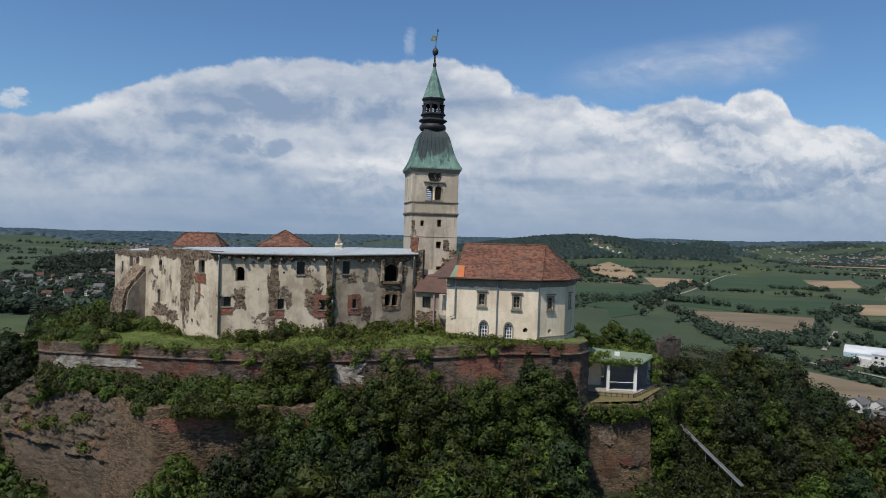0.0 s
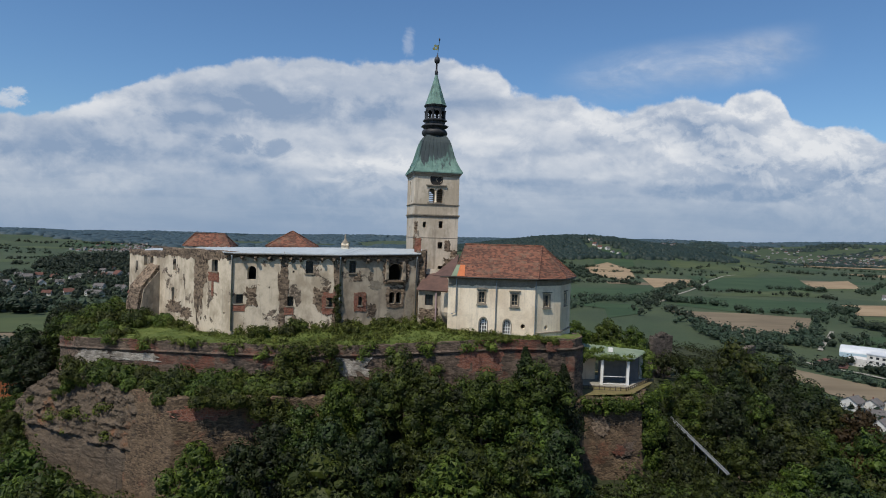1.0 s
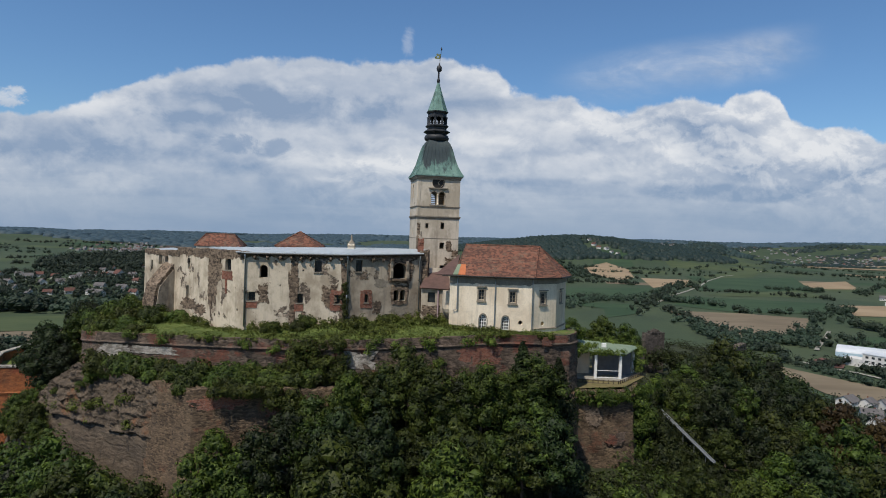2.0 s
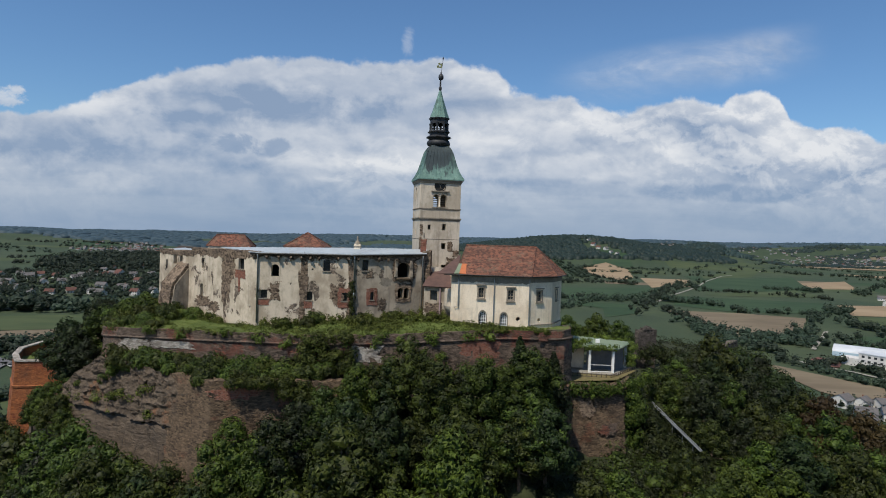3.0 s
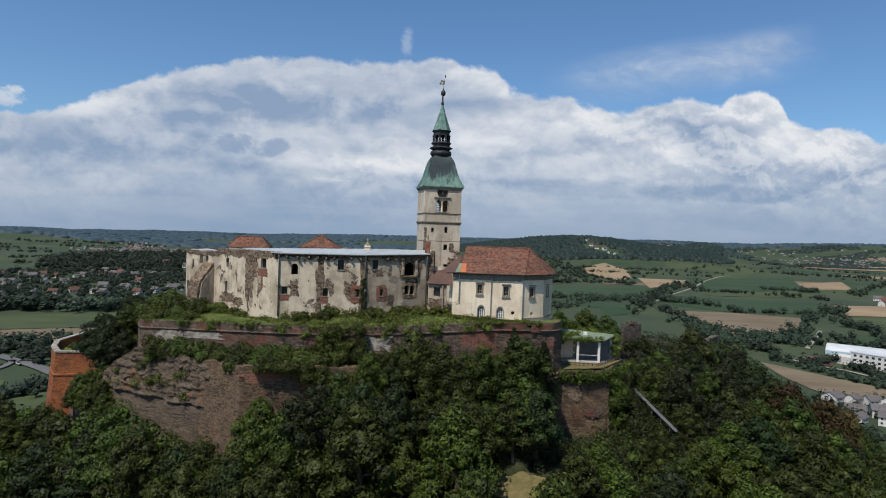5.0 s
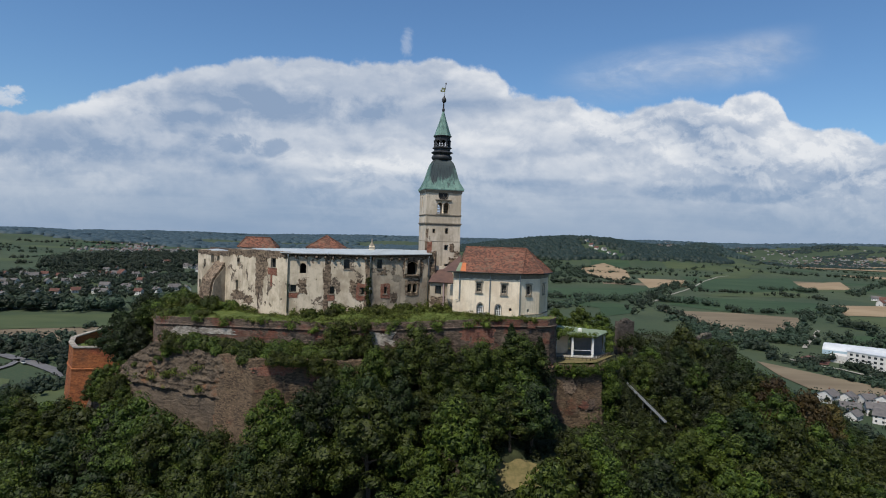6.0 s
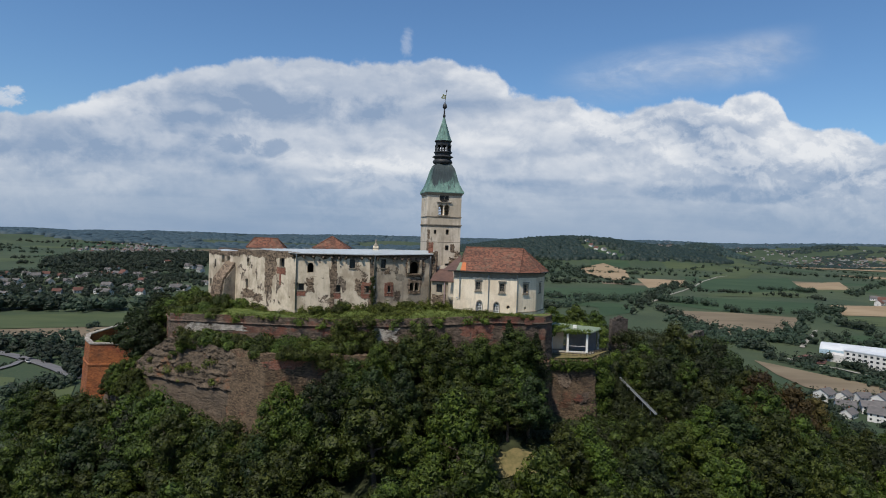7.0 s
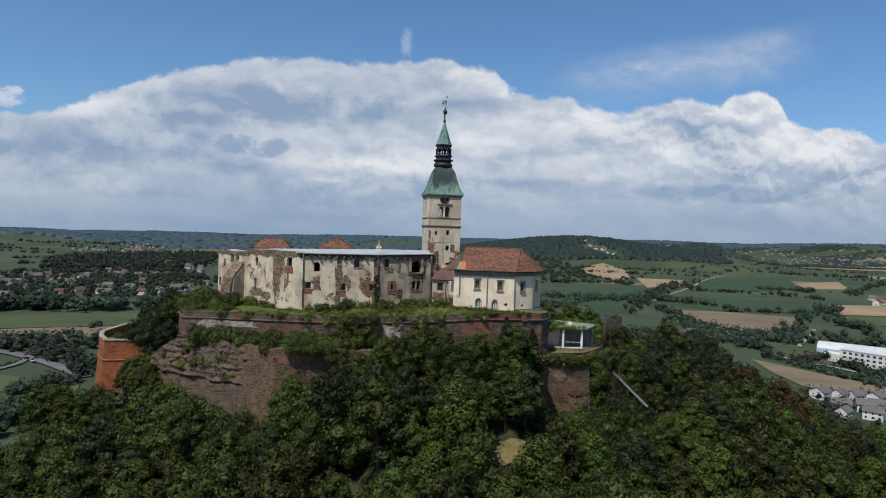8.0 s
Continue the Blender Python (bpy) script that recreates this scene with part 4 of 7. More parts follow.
    for a, b in ((0, 4), (1, 5), (2, 5), (3, 4), (4, 5)):
        part("ridge_tiles", Shape().tube([s.v[a], s.v[b]], 0.10, 6), M_TILE, roof)
    return h


hip_roof("courtyard_house", "castle house behind the wing under a red hipped tile roof", [(-36.0, 82.0), (-29.8, 82.0), (-30.2, 86.0), (-36.4, 86.0)], ((-35.3, 84.0), (-31.2, 84.0)), 9.9, 11.6, -2, 0.06)
hip_roof("stair_house", "small castle house under a pyramid roof of red tiles", [(-23.4, 77.6), (-17.8, 77.6), (-17.8, 82.6), (-23.4, 82.6)], ((-20.75, 80.1), (-20.6, 80.1)), 10.3, 12.3, -2, 0.05)


def roof_turret():
    t = thing("chimney", "small plastered chimney with a pointed cap above the metal roof", "chimney")
    part("shaft", Shape().box(-12.45, 70.2, 9.5, -11.65, 70.9, 11.1), M_CREAM, t)
    part("band", Shape().box(-12.52, 70.13, 10.72, -11.58, 70.97, 10.86), M_TRIM, t)
    part("cap", Shape().lathe([(0.45, 11.1), (0.12, 11.6), (0.10, 12.0), (0.02, 12.2)], 8, -12.05, 70.55), M_TRIM, t)


roof_turret()


def wall_pillar():
    t = thing("gable_pillar", "broken brick pillar at the end of the castle wing", "masonry pillar")
    part("shaft", chunky(subdivided(Shape().box(-3.35, 67.2, 2.0, -2.3, 68.6, 10.6), 5), 0.22, 1.6, 4.0), M_RUBBLE, t)
    part("head", chunky(subdivided(Shape().box(-3.65, 67.4, 10.4, -2.95, 68.1, 12.0), 3), 0.14, 2.0, 1.0), M_BRICKS, t, "red brick chimney head")
    part("cap", Shape().lathe([(0.32, 11.95), (0.10, 12.3), (0.08, 12.9)], 8, -3.3, 67.75), M_TRIM, t)


wall_pillar()

# ------------------------------------------------------------------ bell tower
TOWER_AT, TOWER_SIDE, TOWER_TURN = Vector((-1.97, 76.4, 0)), 5.6, radians(12)


def bell_tower():
    t = thing("bell_tower", "tall square bell tower of weathered plaster with a green copper roof", "tower")
    w, c = TOWER_SIDE, TOWER_AT
    d = Vector((math.cos(TOWER_TURN), math.sin(TOWER_TURN), 0))
    o = Vector((d.y, -d.x, 0))
    fl, fr, br, bl = [c + (d * i + o * j) * w / 2 for i, j in ((-1, 1), (1, 1), (1, -1), (-1, -1))]
    front, left, right, rear = Plane(fl.xy, fr.xy), Plane(bl.xy, fl.xy), Plane(fr.xy, br.xy), Plane(br.xy, bl.xy)
    z1, k = 20.1, math.sqrt(2)
    turn = TOWER_TURN + math.pi / 4
    holes = [disc(2.70, 19.32, 0.70, 24), arch(1.80, 2.56, 16.45, 18.15), arch(2.80, 3.58, 16.45, 18.15), rect(1.15, 1.55, 13.35, 14.0),
             rect(3.16, 3.65, 13.32, 14.16), rect(3.1, 3.7, 10.75, 11.55), rect(3.2, 4.1, 7.5, 8.6)]
    part("wall", slab(front, rect(0, w, 0, z1), holes, 0, 0.8), M_TOWER, t)
    part("wall", slab(left, rect(0, w - 0.8, 0, z1), [arch(1.7, 2.5, 17.4, 19.2), rect(2.3, 2.8, 12.5, 13.4)], 0, 0.8), M_TOWER, t)
    part("wall", slab(right, rect(0.8, w, 0, z1), [arch(2.2, 3.4, 16.45, 18.15)], 0, 0.8), M_TOWER, t)
    part("wall", slab(rear, rect(0.8, w - 0.8, 0, z1), [arch(2.2, 3.4, 16.45, 18.15)], 0, 0.8), M_TOWER, t)
    # string courses and cornice
    for z, h, over in ((16.08, 0.17, 0.10), (14.72, 0.24, 0.16), (14.58, 0.14, 0.06), (19.86, 0.26, 0.24), (19.66, 0.2, 0.10), (12.02, 0.08, 0.03)):
        part("string_course", Shape().lathe([((w / 2 + over * 0.4) * k, z), ((w / 2 + over) * k, z + h * 0.45), ((w / 2 + over) * k, z + h)], 4, c.x, c.y, turn), M_TRIM, t)
    for pl in (front, left):
        for u in (0.19, w - 0.19):
            for z0, za in ((16.26, 19.64), (14.97, 16.06)):
                part("quoin_strip", Shape().box(u - 0.17, -0.04, z0, u + 0.17, 0.05, za, pl.matrix()), M_TOWER, t)
    # twin belfry opening under a straight hood
    m = front.matrix()
    part("hood", Shape().box(1.42, -0.20, 18.50, 3.98, 0.02, 18.62, m).box(1.56, -0.12, 18.38, 3.84, 0.02, 18.50, m), M_TRIM, t)
    part("belfry_sill", Shape().box(1.6, -0.14, 16.27, 3.78, 0.1, 16.44, m), M_TRIM, t)
    part("colonnette", Shape().lathe([(0.15, 16.44), (0.15, 16.56), (0.10, 16.62), (0.09, 17.55), (0.16, 17.72), (0.16, 17.8)], 10, *front.at(2.68, 0, 0.03).xy), M_CREAM, t, "pale stone colonnette")
    for u0, u1 in ((1.80, 2.56), (2.80, 3.58)):
        part("arch_moulding", slab(front, arch(u0 - 0.11, u1 + 0.11, 17.4, 18.27), [arch(u0, u1, 17.401, 18.15)], 0.06, 0.08), M_TRIM, t)
        for i in range(6):
            z = 16.55 + i * 0.25
            part("louvre", Shape().box(u0 - 0.02, 0.5, z, u1 + 0.02, 0.66, z + 0.09, m), M_WOOD, t)
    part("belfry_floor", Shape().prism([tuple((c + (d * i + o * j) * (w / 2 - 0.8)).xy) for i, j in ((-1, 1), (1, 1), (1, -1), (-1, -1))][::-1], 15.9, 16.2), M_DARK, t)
    ring = slab(front, disc(2.70, 19.32, 0.80, 28), [disc(2.70, 19.32, 0.70, 28)], 0.05, 0.08)
    dial = part("clock_dial", slab(front, disc(2.70, 19.32, 0.70, 28), [], -0.12, 0.05), M_IRON, t, "dark weathered clock dial")
    part("rim", ring, M_IRON, dial)
    at = m @ pose(2.70, 0.09, 19.32)
    part("clock_hand", Shape().box(-0.03, -0.02, -0.1, 0.03, 0.0, 0.52, at @ pose(0, 0, 0, 0, 40, 0)), M_TRIM, dial)
    part("clock_hand", Shape().box(-0.04, -0.045, -0.1, 0.04, -0.025, 0.36, at @ pose(0, 0, 0, 0, 160, 0)), M_TRIM, dial)
    for u0, u1, za, zb, q in ((3.75, w - 0.02, 8.2, 9.6, 5), (3.9, 4.7, 10.4, 11.7, 6), (4.7, w - 0.02, 9.7, 10.6, 9), (0.02, 0.5, 9.0, 12.2, 8), (0.1, 0.5, 12.5, 14.0, 12)):
        part("stone_scar", slab(front, blot(u0, u1, za, zb, 0.3, 36, q), [], 0.02, 0.04), M_RUBBLE, t)
    for h in (holes[3], holes[4], holes[5]):
        part("window", bars(front, h[0][0], h[1][0], h[0][1], h[2][1], 2, 2, 0.05, -0.3, 0.05), M_IRON, t)
    # bell-shaped copper roof, full in the shoulders and flared at the eaves
    prof = [(3.14, 20.12), (3.12, 20.26), (2.80, 20.80), (2.48, 21.50), (2.22, 22.25), (2.03, 22.95), (1.87, 23.62), (1.74, 24.05), (1.56, 24.45), (1.34, 24.80), (1.20, 24.98)]
    rf = part("roof", Shape().lathe([(r * k, z) for r, z in prof], 4, c.x, c.y, turn), M_COPPER, t, "streaked green copper roof")
    for i in range(4):
        for f in (0.0, 0.125, 0.25, 0.375, 0.5, 0.625, 0.75, 0.875):
            a0, a1 = turn + math.pi / 2 * i, turn + math.pi / 2 * (i + 1)
            pts = []
            for r, z in prof[1:]:
                e = Vector((math.cos(a0), math.sin(a0))).lerp(Vector((math.cos(a1), math.sin(a1))), f) * r * k * 1.004
                pts.append((c.x + e.x, c.y + e.y, z))
            part("seam", Shape().tube(pts, 0.025 if f else 0.05, 4), M_COPPER, rf)
    # lantern base in dark shingles: a roll and two flared skirts
    part("lantern_base", Shape().lathe([(1.20, 24.92), (1.50, 25.06), (1.64, 25.3), (1.64, 25.5), (1.50, 25.74), (1.28, 25.84)], 20, c.x, c.y, turn), M_SLATE, t, smooth=True)
    part("lantern_base", Shape().lathe([(1.30, 25.80), (1.42, 25.98), (1.80, 26.18), (1.80, 26.26), (1.46, 26.42), (1.30, 26.50)], 8, c.x, c.y, turn + 0.39), M_SLATE, t)
    part("lantern_base", Shape().lathe([(1.30, 26.44), (1.34, 26.76), (1.58, 26.92), (1.58, 27.02), (1.32, 27.12)], 8, c.x, c.y, turn + 0.39), M_SLATE, t)
    part("lantern_floor", Shape().lathe([(1.32, 27.02), (1.32, 27.16)], 8, c.x, c.y, turn + 0.39), M_SLATE, t)
    for i in range(8):
        a = turn + 0.39 + math.pi / 4 * i
        x, y = c.x + 1.22 * math.cos(a), c.y + 1.22 * math.sin(a)
        part("lantern_post", Shape().lathe([(0.19, 27.1), (0.14, 27.3), (0.14, 27.9), (0.22, 28.2)], 6, x, y), M_SLATE, t)
        b = a + math.pi / 4
        p, q = Vector((x, y)), Vector((c.x + 1.22 * math.cos(b), c.y + 1.22 * math.sin(b)))
        side = Plane(p, q) if (q - p).cross(Vector((c.x, c.y)) - p) > 0 else Plane(q, p)
        part("lantern_arch", slab(side, rect(0, side.len, 27.6, 28.72), [arch(0.15, side.len - 0.15, 27.601, 28.14)], 0.05, 0.12), M_SLATE, t)
        part("railing", Shape().tube([(p.x, p.y, 27.38), (q.x, q.y, 27.38)], 0.06, 4), M_SLATE, t)
    part("lantern_cornice", Shape().lathe([(1.25, 28.60), (1.46, 28.78), (1.50, 28.90), (1.2, 28.94)], 8, c.x, c.y, turn + 0.39), M_SLATE, t)
    sp = [(1.46, 28.90), (1.36, 29.05), (1.10, 29.75), (0.78, 30.75), (0.42, 31.85), (0.14, 32.85)]
    part("spire", Shape().lathe(sp, 8, c.x, c.y, turn + 0.39), M_COPPER, t, "pointed green copper spire")
    part("spire_neck", Shape().lathe([(0.15, 32.75), (0.22, 33.0), (0.22, 33.2), (0.12, 33.4), (0.11, 34.35)], 10, c.x, c.y), M_SLATE, t)
    part("ball", Shape().lathe([(0.05, 34.22), (0.26, 34.32), (0.36, 34.52), (0.36, 34.78), (0.26, 35.02), (0.12, 35.12), (0.10, 35.35), (0.05, 35.4)], 14, c.x + 0.05, c.y), M_SLATE, t, smooth=True)
    part("weather_vane_rod", Shape().tube([(c.x + 0.05, c.y, 35.2), (c.x + 0.28, c.y, 37.3)], 0.035, 6), M_IRON, t)
    part("rod_tip", Shape().lathe([(0.02, 37.05), (0.10, 37.2), (0.10, 37.3), (0.02, 37.5)], 8, c.x + 0.27, c.y), M_IRON, t)
    flag = Plane((c.x - 0.55, c.y + 0.1), (c.x + 0.16, c.y))
    part("weather_vane", slab(flag, [(0.0, 36.0), (0.70, 35.95), (0.72, 36.6), (0.45, 36.55), (0.4, 36.72), (0.1, 36.6), (0.22, 36.4), (-0.05, 36.25)], [rect(0.25, 0.5, 36.15, 36.35)], 0.02, 0.04), M_GILT, t, "pierced gilt weather vane")
    return t


bell_tower()

# ------------------------------------------------------------------ chapel
C0, C1, C2, C3, C4 = (0.3, 62.0), (9.5, 62.0), (12.55, 64.0), (14.4, 68.0), (13.2, 73.0)


def chapel():
    ch = thing("chapel", "cream chapel with a polygonal end and a weathered red tile roof", "chapel")
    p0, p1, p2, p3 = Plane(C0, C1), Plane(C1, C2), Plane(C2, C3), Plane(C3, C4)
    o = 0.4   # the front plane's measures start 0.4 m further left
    g = [(2.96 + o, 3.80 + o, 1.55, 3.9), (5.47 + o, 6.29 + o, 1.55, 3.78)]
    up = [(2.84 + o, 3.44 + o, 5.5, 6.65), (6.3 + o, 6.93 + o, 5.3, 6.48)]
    holes = [arch(*q, True) for q in g] + [rect(*q) for q in up] + [disc(7.57 + o, 3.1, 0.24)]
    part("wall", slab(p0, rect(0, p0.len, 0, 8.15), holes, 0, 0.8), M_CREAM, ch)
    part("wall", slab(p1, rect(0, p1.len, 0, 8.15), [rect(1.25, 1.95, 5.2, 6.35), disc(1.63, 2.95, 0.24)], 0, 0.8), M_CREAM, ch)
    part("wall", slab(p2, rect(0, p2.len, 0, 8.15), [rect(1.6, 2.3, 5.2, 6.35)], 0, 0.8), M_CREAM, ch)
    part("wall", slab(p3, rect(0, p3.len, 0, 8.15), [], 0, 0.8), M_CREAM, ch)
    part("rear_wall", Shape().prism([(0.3, 73.0), (13.2, 73.0), (13.2, 73.6), (0.3, 73.6)], 0, 8.1), M_CREAM, ch)
    part("end_wall", Shape().prism([(0.3, 62.8), (0.9, 62.8), (0.9, 73.0), (0.3, 73.0)], 0, 8.1), M_CREAM, ch)
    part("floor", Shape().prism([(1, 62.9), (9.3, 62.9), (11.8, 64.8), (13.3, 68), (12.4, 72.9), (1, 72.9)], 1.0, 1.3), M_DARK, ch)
    for q in up:
        window(p0, *q, ch, 2, 3, bar_mat=M_TRIM, surround=0.17, w=0.045, deep=0.22)
    window(p1, 1.25, 1.95, 5.2, 6.35, ch, 2, 3, bar_mat=M_TRIM, surround=0.17, w=0.045, deep=0.22)
    window(p2, 1.6, 2.3, 5.2, 6.35, ch, 2, 3, bar_mat=M_TRIM, surround=0.17, w=0.045, deep=0.22)
    for q in g:
        u0, u1, z0, z1 = q
        win = part("window", bars(p0, u0 + 0.03, u1 - 0.03, z0, z1 - 0.5, 3, 5, 0.07, -0.22, 0.06), M_WHITE, ch, "pointed window with white glazing bars")
        part("tracery", slab(p0, arch(u0, u1, z0, z1, True), [arch(u0 + 0.07, u1 - 0.07, z0 + 0.05, z1 - 0.1, True)], -0.2, 0.07), M_WHITE, win)
        part("tracery", bars(p0, u0 + 0.28, u1 - 0.28, z1 - 0.55, z1 - 0.12, 1, 2, 0.06, -0.22, 0.06), M_WHITE, win)
        part("pane", slab(p0, arch(u0, u1, z0, z1, True), [], -0.3, 0.02), M_GLASS, win)
        part("surround", slab(p0, arch(u0 - 0.1, u1 + 0.1, z0, z1 + 0.12, True), [arch(u0, u1, z0 + 0.001, z1, True)], 0.03, 0.05), M_TRIM, win)
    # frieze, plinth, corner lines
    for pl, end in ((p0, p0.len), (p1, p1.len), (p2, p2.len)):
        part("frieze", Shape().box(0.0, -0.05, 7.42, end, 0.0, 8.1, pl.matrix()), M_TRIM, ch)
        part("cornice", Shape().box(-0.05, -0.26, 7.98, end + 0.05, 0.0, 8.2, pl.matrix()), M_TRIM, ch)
    for pl in (p1, p2):
        part("plinth", Shape().box(0.0, -0.09, 0.5, pl.len, 0.0, 2.4, pl.matrix()), M_CREAM, ch)
        part("plinth_moulding", Shape().box(-0.04, -0.16, 2.32, pl.len + 0.04, 0.0, 2.45, pl.matrix()), M_TRIM, ch)
    # Darker band with an uneven lower edge below the frieze.
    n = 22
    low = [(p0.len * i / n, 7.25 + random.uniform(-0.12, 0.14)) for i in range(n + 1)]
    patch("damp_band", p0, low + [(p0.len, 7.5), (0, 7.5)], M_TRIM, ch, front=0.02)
    for u, z0, z1 in ((4.64 + o, 1.9, 7.9),):
        part("downpipe", Shape().tube([p0.at(u, z0, 0.14), p0.at(u, z1 - 0.3, 0.14), p0.at(u, z1, 0.3)], 0.06, 8), M_PIPE, ch)
    part("downpipe", Shape().tube([p0.at(0.85, 8.0, 0.3), p0.at(0.85, 7.8, 0.14), p0.at(0.85, 4.4, 0.14), p0.at(0.4, 4.25, 0.14)], 0.07, 8), M_PIPE, ch)
    part("downpipe", Shape().tube([p0.at(p0.len, 1.9, 0.12), p0.at(p0.len, 7.9, 0.12)], 0.05, 8), M_PIPE, ch)
    # hipped roof with polygonal end
    r0, r1 = Vector((2.1, 67.6, 11.5)), Vector((10.9, 67.6, 11.55))
    eave = [Vector((1.15, 61.55, 8.22)), Vector((9.65, 61.55, 8.2)), Vector((13.0, 63.7, 8.2)), Vector((14.95, 67.9, 8.2)), Vector((13.6, 73.6, 8.2)), Vector((1.15, 73.6, 8.2))]
    s = Shape()
    s.v = [tuple(p) for p in eave] + [tuple(r0), tuple(r1)] + [tuple(p - Vector((0, 0, 0.14))) for p in eave]
    s.f = [(0, 1, 7, 6), (1, 2, 7), (2, 3, 7), (3, 4, 7), (4, 5, 6, 7), (5, 0, 6), (8, 13, 12, 11, 10, 9)] + [(i, 8 + i, 8 + (i + 1) % 6, (i + 1) % 6) for i in range(6)]
    s.f[5] = (5, 0, 6)
    roof = part("roof", s, M_TILE, ch, "moss-stained red clay tile roof")
    part("ridge_tiles", Shape().tube([r0, r1], 0.13, 6), M_TILE, roof)
    for i in (1, 2, 3, 4):
        part("hip_tiles", Shape().tube([eave[i], r1], 0.11, 6), M_TILE, roof)
    part("new_tiles", slab_on(Vector((1.15, 61.52, 8.27)), Vector((1.95, 61.52, 8.27)), Vector((2.05, 63.4, 9.33)), Vector((1.5, 63.4, 9.33))), M_TILE_NEW, roof, "strip of bright new orange tiles")
    part("flashing", slab_on(Vector((0.55, 61.5, 8.25)), Vector((1.15, 61.5, 8.27)), Vector((1.5, 63.4, 9.35)), Vector((1.15, 63.4, 9.35))), M_TIN_GREEN, roof, "green sheet-metal valley flashing")
    part("side_roof", slab_on(Vector((-1.4, 61.9, 8.2)), Vector((0.55, 61.5, 8.24)), Vector((1.15, 63.4, 9.33)), Vector((1.4, 66.0, 10.4))), M_TILE_DARK, roof)
    part("eaves_gutter", Shape().tube([Vector((-0.6, 61.5, 8.12)), eave[0] - Vector((0, 0.05, 0.1)), eave[1] - Vector((0, 0.05, 0.1)), eave[2] - Vector((0, 0.05, 0.1)), eave[3] - Vector((0, 0.05, 0.1))], 0.08, 6), M_IRON, roof)
    return ch


def slab_on(a, b, c, d, t=0.05):
    """A thin sheet between four points, a and b on its lower edge."""
    s = Shape()
    up = (b - a).cross(d - a).normalized() * t
    s.v = [tuple(p) for p in (a, b, c, d)] + [tuple(p - up) for p in (a, b, c, d)]
    s.f = [(0, 1, 2, 3), (7, 6, 5, 4), (0, 4, 5, 1), (1, 5, 6, 2), (2, 6, 7, 3), (3, 7, 4, 0)]
    return s


chapel()


def link_house():
    h = thing("link_house", "low plastered link between wing and chapel under a brown tin roof", "building")
    pl = Plane((-2.95, 65.5), (0.95, 64.5))
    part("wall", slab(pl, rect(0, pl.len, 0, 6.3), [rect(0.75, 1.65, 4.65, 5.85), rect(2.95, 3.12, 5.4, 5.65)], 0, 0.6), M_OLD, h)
    part("stone_scar", slab(pl, blot(0.1, 2.4, 2.2, 4.3, 0.2, 36, 3), [], 0.03, 0.05), M_RUBBLE, h)
    part("roof", slab_on(pl.at(-0.2, 6.35, 0.35), pl.at(pl.len + 0.1, 6.35, 0.35), pl.at(pl.len - 1.9, 8.15, -3.0), pl.at(0.0, 8.15, -3.0), 0.1), M_TILE_DARK, h)
    part("rear_wall", Shape().box(-3.0, 68.0, 0, 0.9, 68.6, 8.5), M_TOWER, h)
    part("side_wall", Shape().box(-3.0, 65.8, 0, -2.5, 68.0, 6.2), M_TOWER, h)
    window(pl, 0.75, 1.65, 4.65, 5.85, h, 2, 2, glass=True, w=0.05)
    part("oriel", chunky(Shape().lathe([(0.1, 3.0), (0.35, 3.3), (0.8, 3.75), (0.95, 4.15), (0.95, 5.2), (0.85, 6.2)], 12, *pl.at(3.5, 0, 0.1).xy), 0.05, 1.0, 2.0), M_TOWER, h, smooth=False)
    part("downpipe", Shape().tube([pl.at(2.05, 2.3, 0.12), pl.at(2.05, 6.2, 0.12)], 0.09, 8), plain("faded_pink_pipe", (0.30, 0.22, 0.22), (0.38, 0.28, 0.28), 4.0), h, "faded pink downpipe")


link_house()

# ------------------------------------------------------------------ outer works


def battered_wall(name, line, bottom, thick, batter, material, label, category, rag=0.12, cut=0.6, relief=0.10):
    """A retaining wall along points (x, y, top), leaning back, with a broken top and uneven face."""
    th = thing(name, label, category)
    pts = []
    for (x0, y0, z0), (x1, y1, z1) in zip(line[:-1], line[1:]):
        n = max(1, int(math.hypot(x1 - x0, y1 - y0) / cut))
        pts += [Vector((x0, y0, z0)).lerp(Vector((x1, y1, z1)), i / n) for i in range(n)]
    pts.append(Vector(line[-1]))
    rows = 12
    s = Shape()
    m = len(pts)
    for i, p in enumerate(pts):
        d = (pts[min(i + 1, m - 1)] - pts[max(i - 1, 0)])
        d.z = 0
        d.normalize()
        out = Vector((d.y, -d.x, 0))
        top = p.z + rag * (noise.noise((p.x * 0.9, p.y * 0.9, 3.0)) + random.uniform(-0.5, 0.5))
        for j in range(rows + 1):
            t = j / rows
            z = top + (bottom - top) * t
            q = p + out * (batter * (top - z) + relief * noise.noise((p.x * 0.8, p.y * 0.8, z * 0.8)) + relief * 0.5 * random.uniform(-1, 1))
            s.v.append((q.x, q.y, z))
        q = p - out * thick
        s.v.append((q.x, q.y, top))
        s.v.append((q.x, q.y, bottom))
    k = rows + 3
    for i in range(m - 1):
        for j in range(rows):
            s.f.append((i * k + j, i * k + j + 1, (i + 1) * k + j + 1, (i + 1) * k + j))
        s.f.append((i * k, (i + 1) * k, (i + 1) * k + rows + 1, i * k + rows + 1))
        s.f.append((i * k + rows + 1, (i + 1) * k + rows + 1, (i + 1) * k + rows + 2, i * k + rows + 2))
    for i in (0, m - 1):
        s.f.append(tuple(i * k + j for j in range(k)))
    part("masonry", s, material, th)
    return th


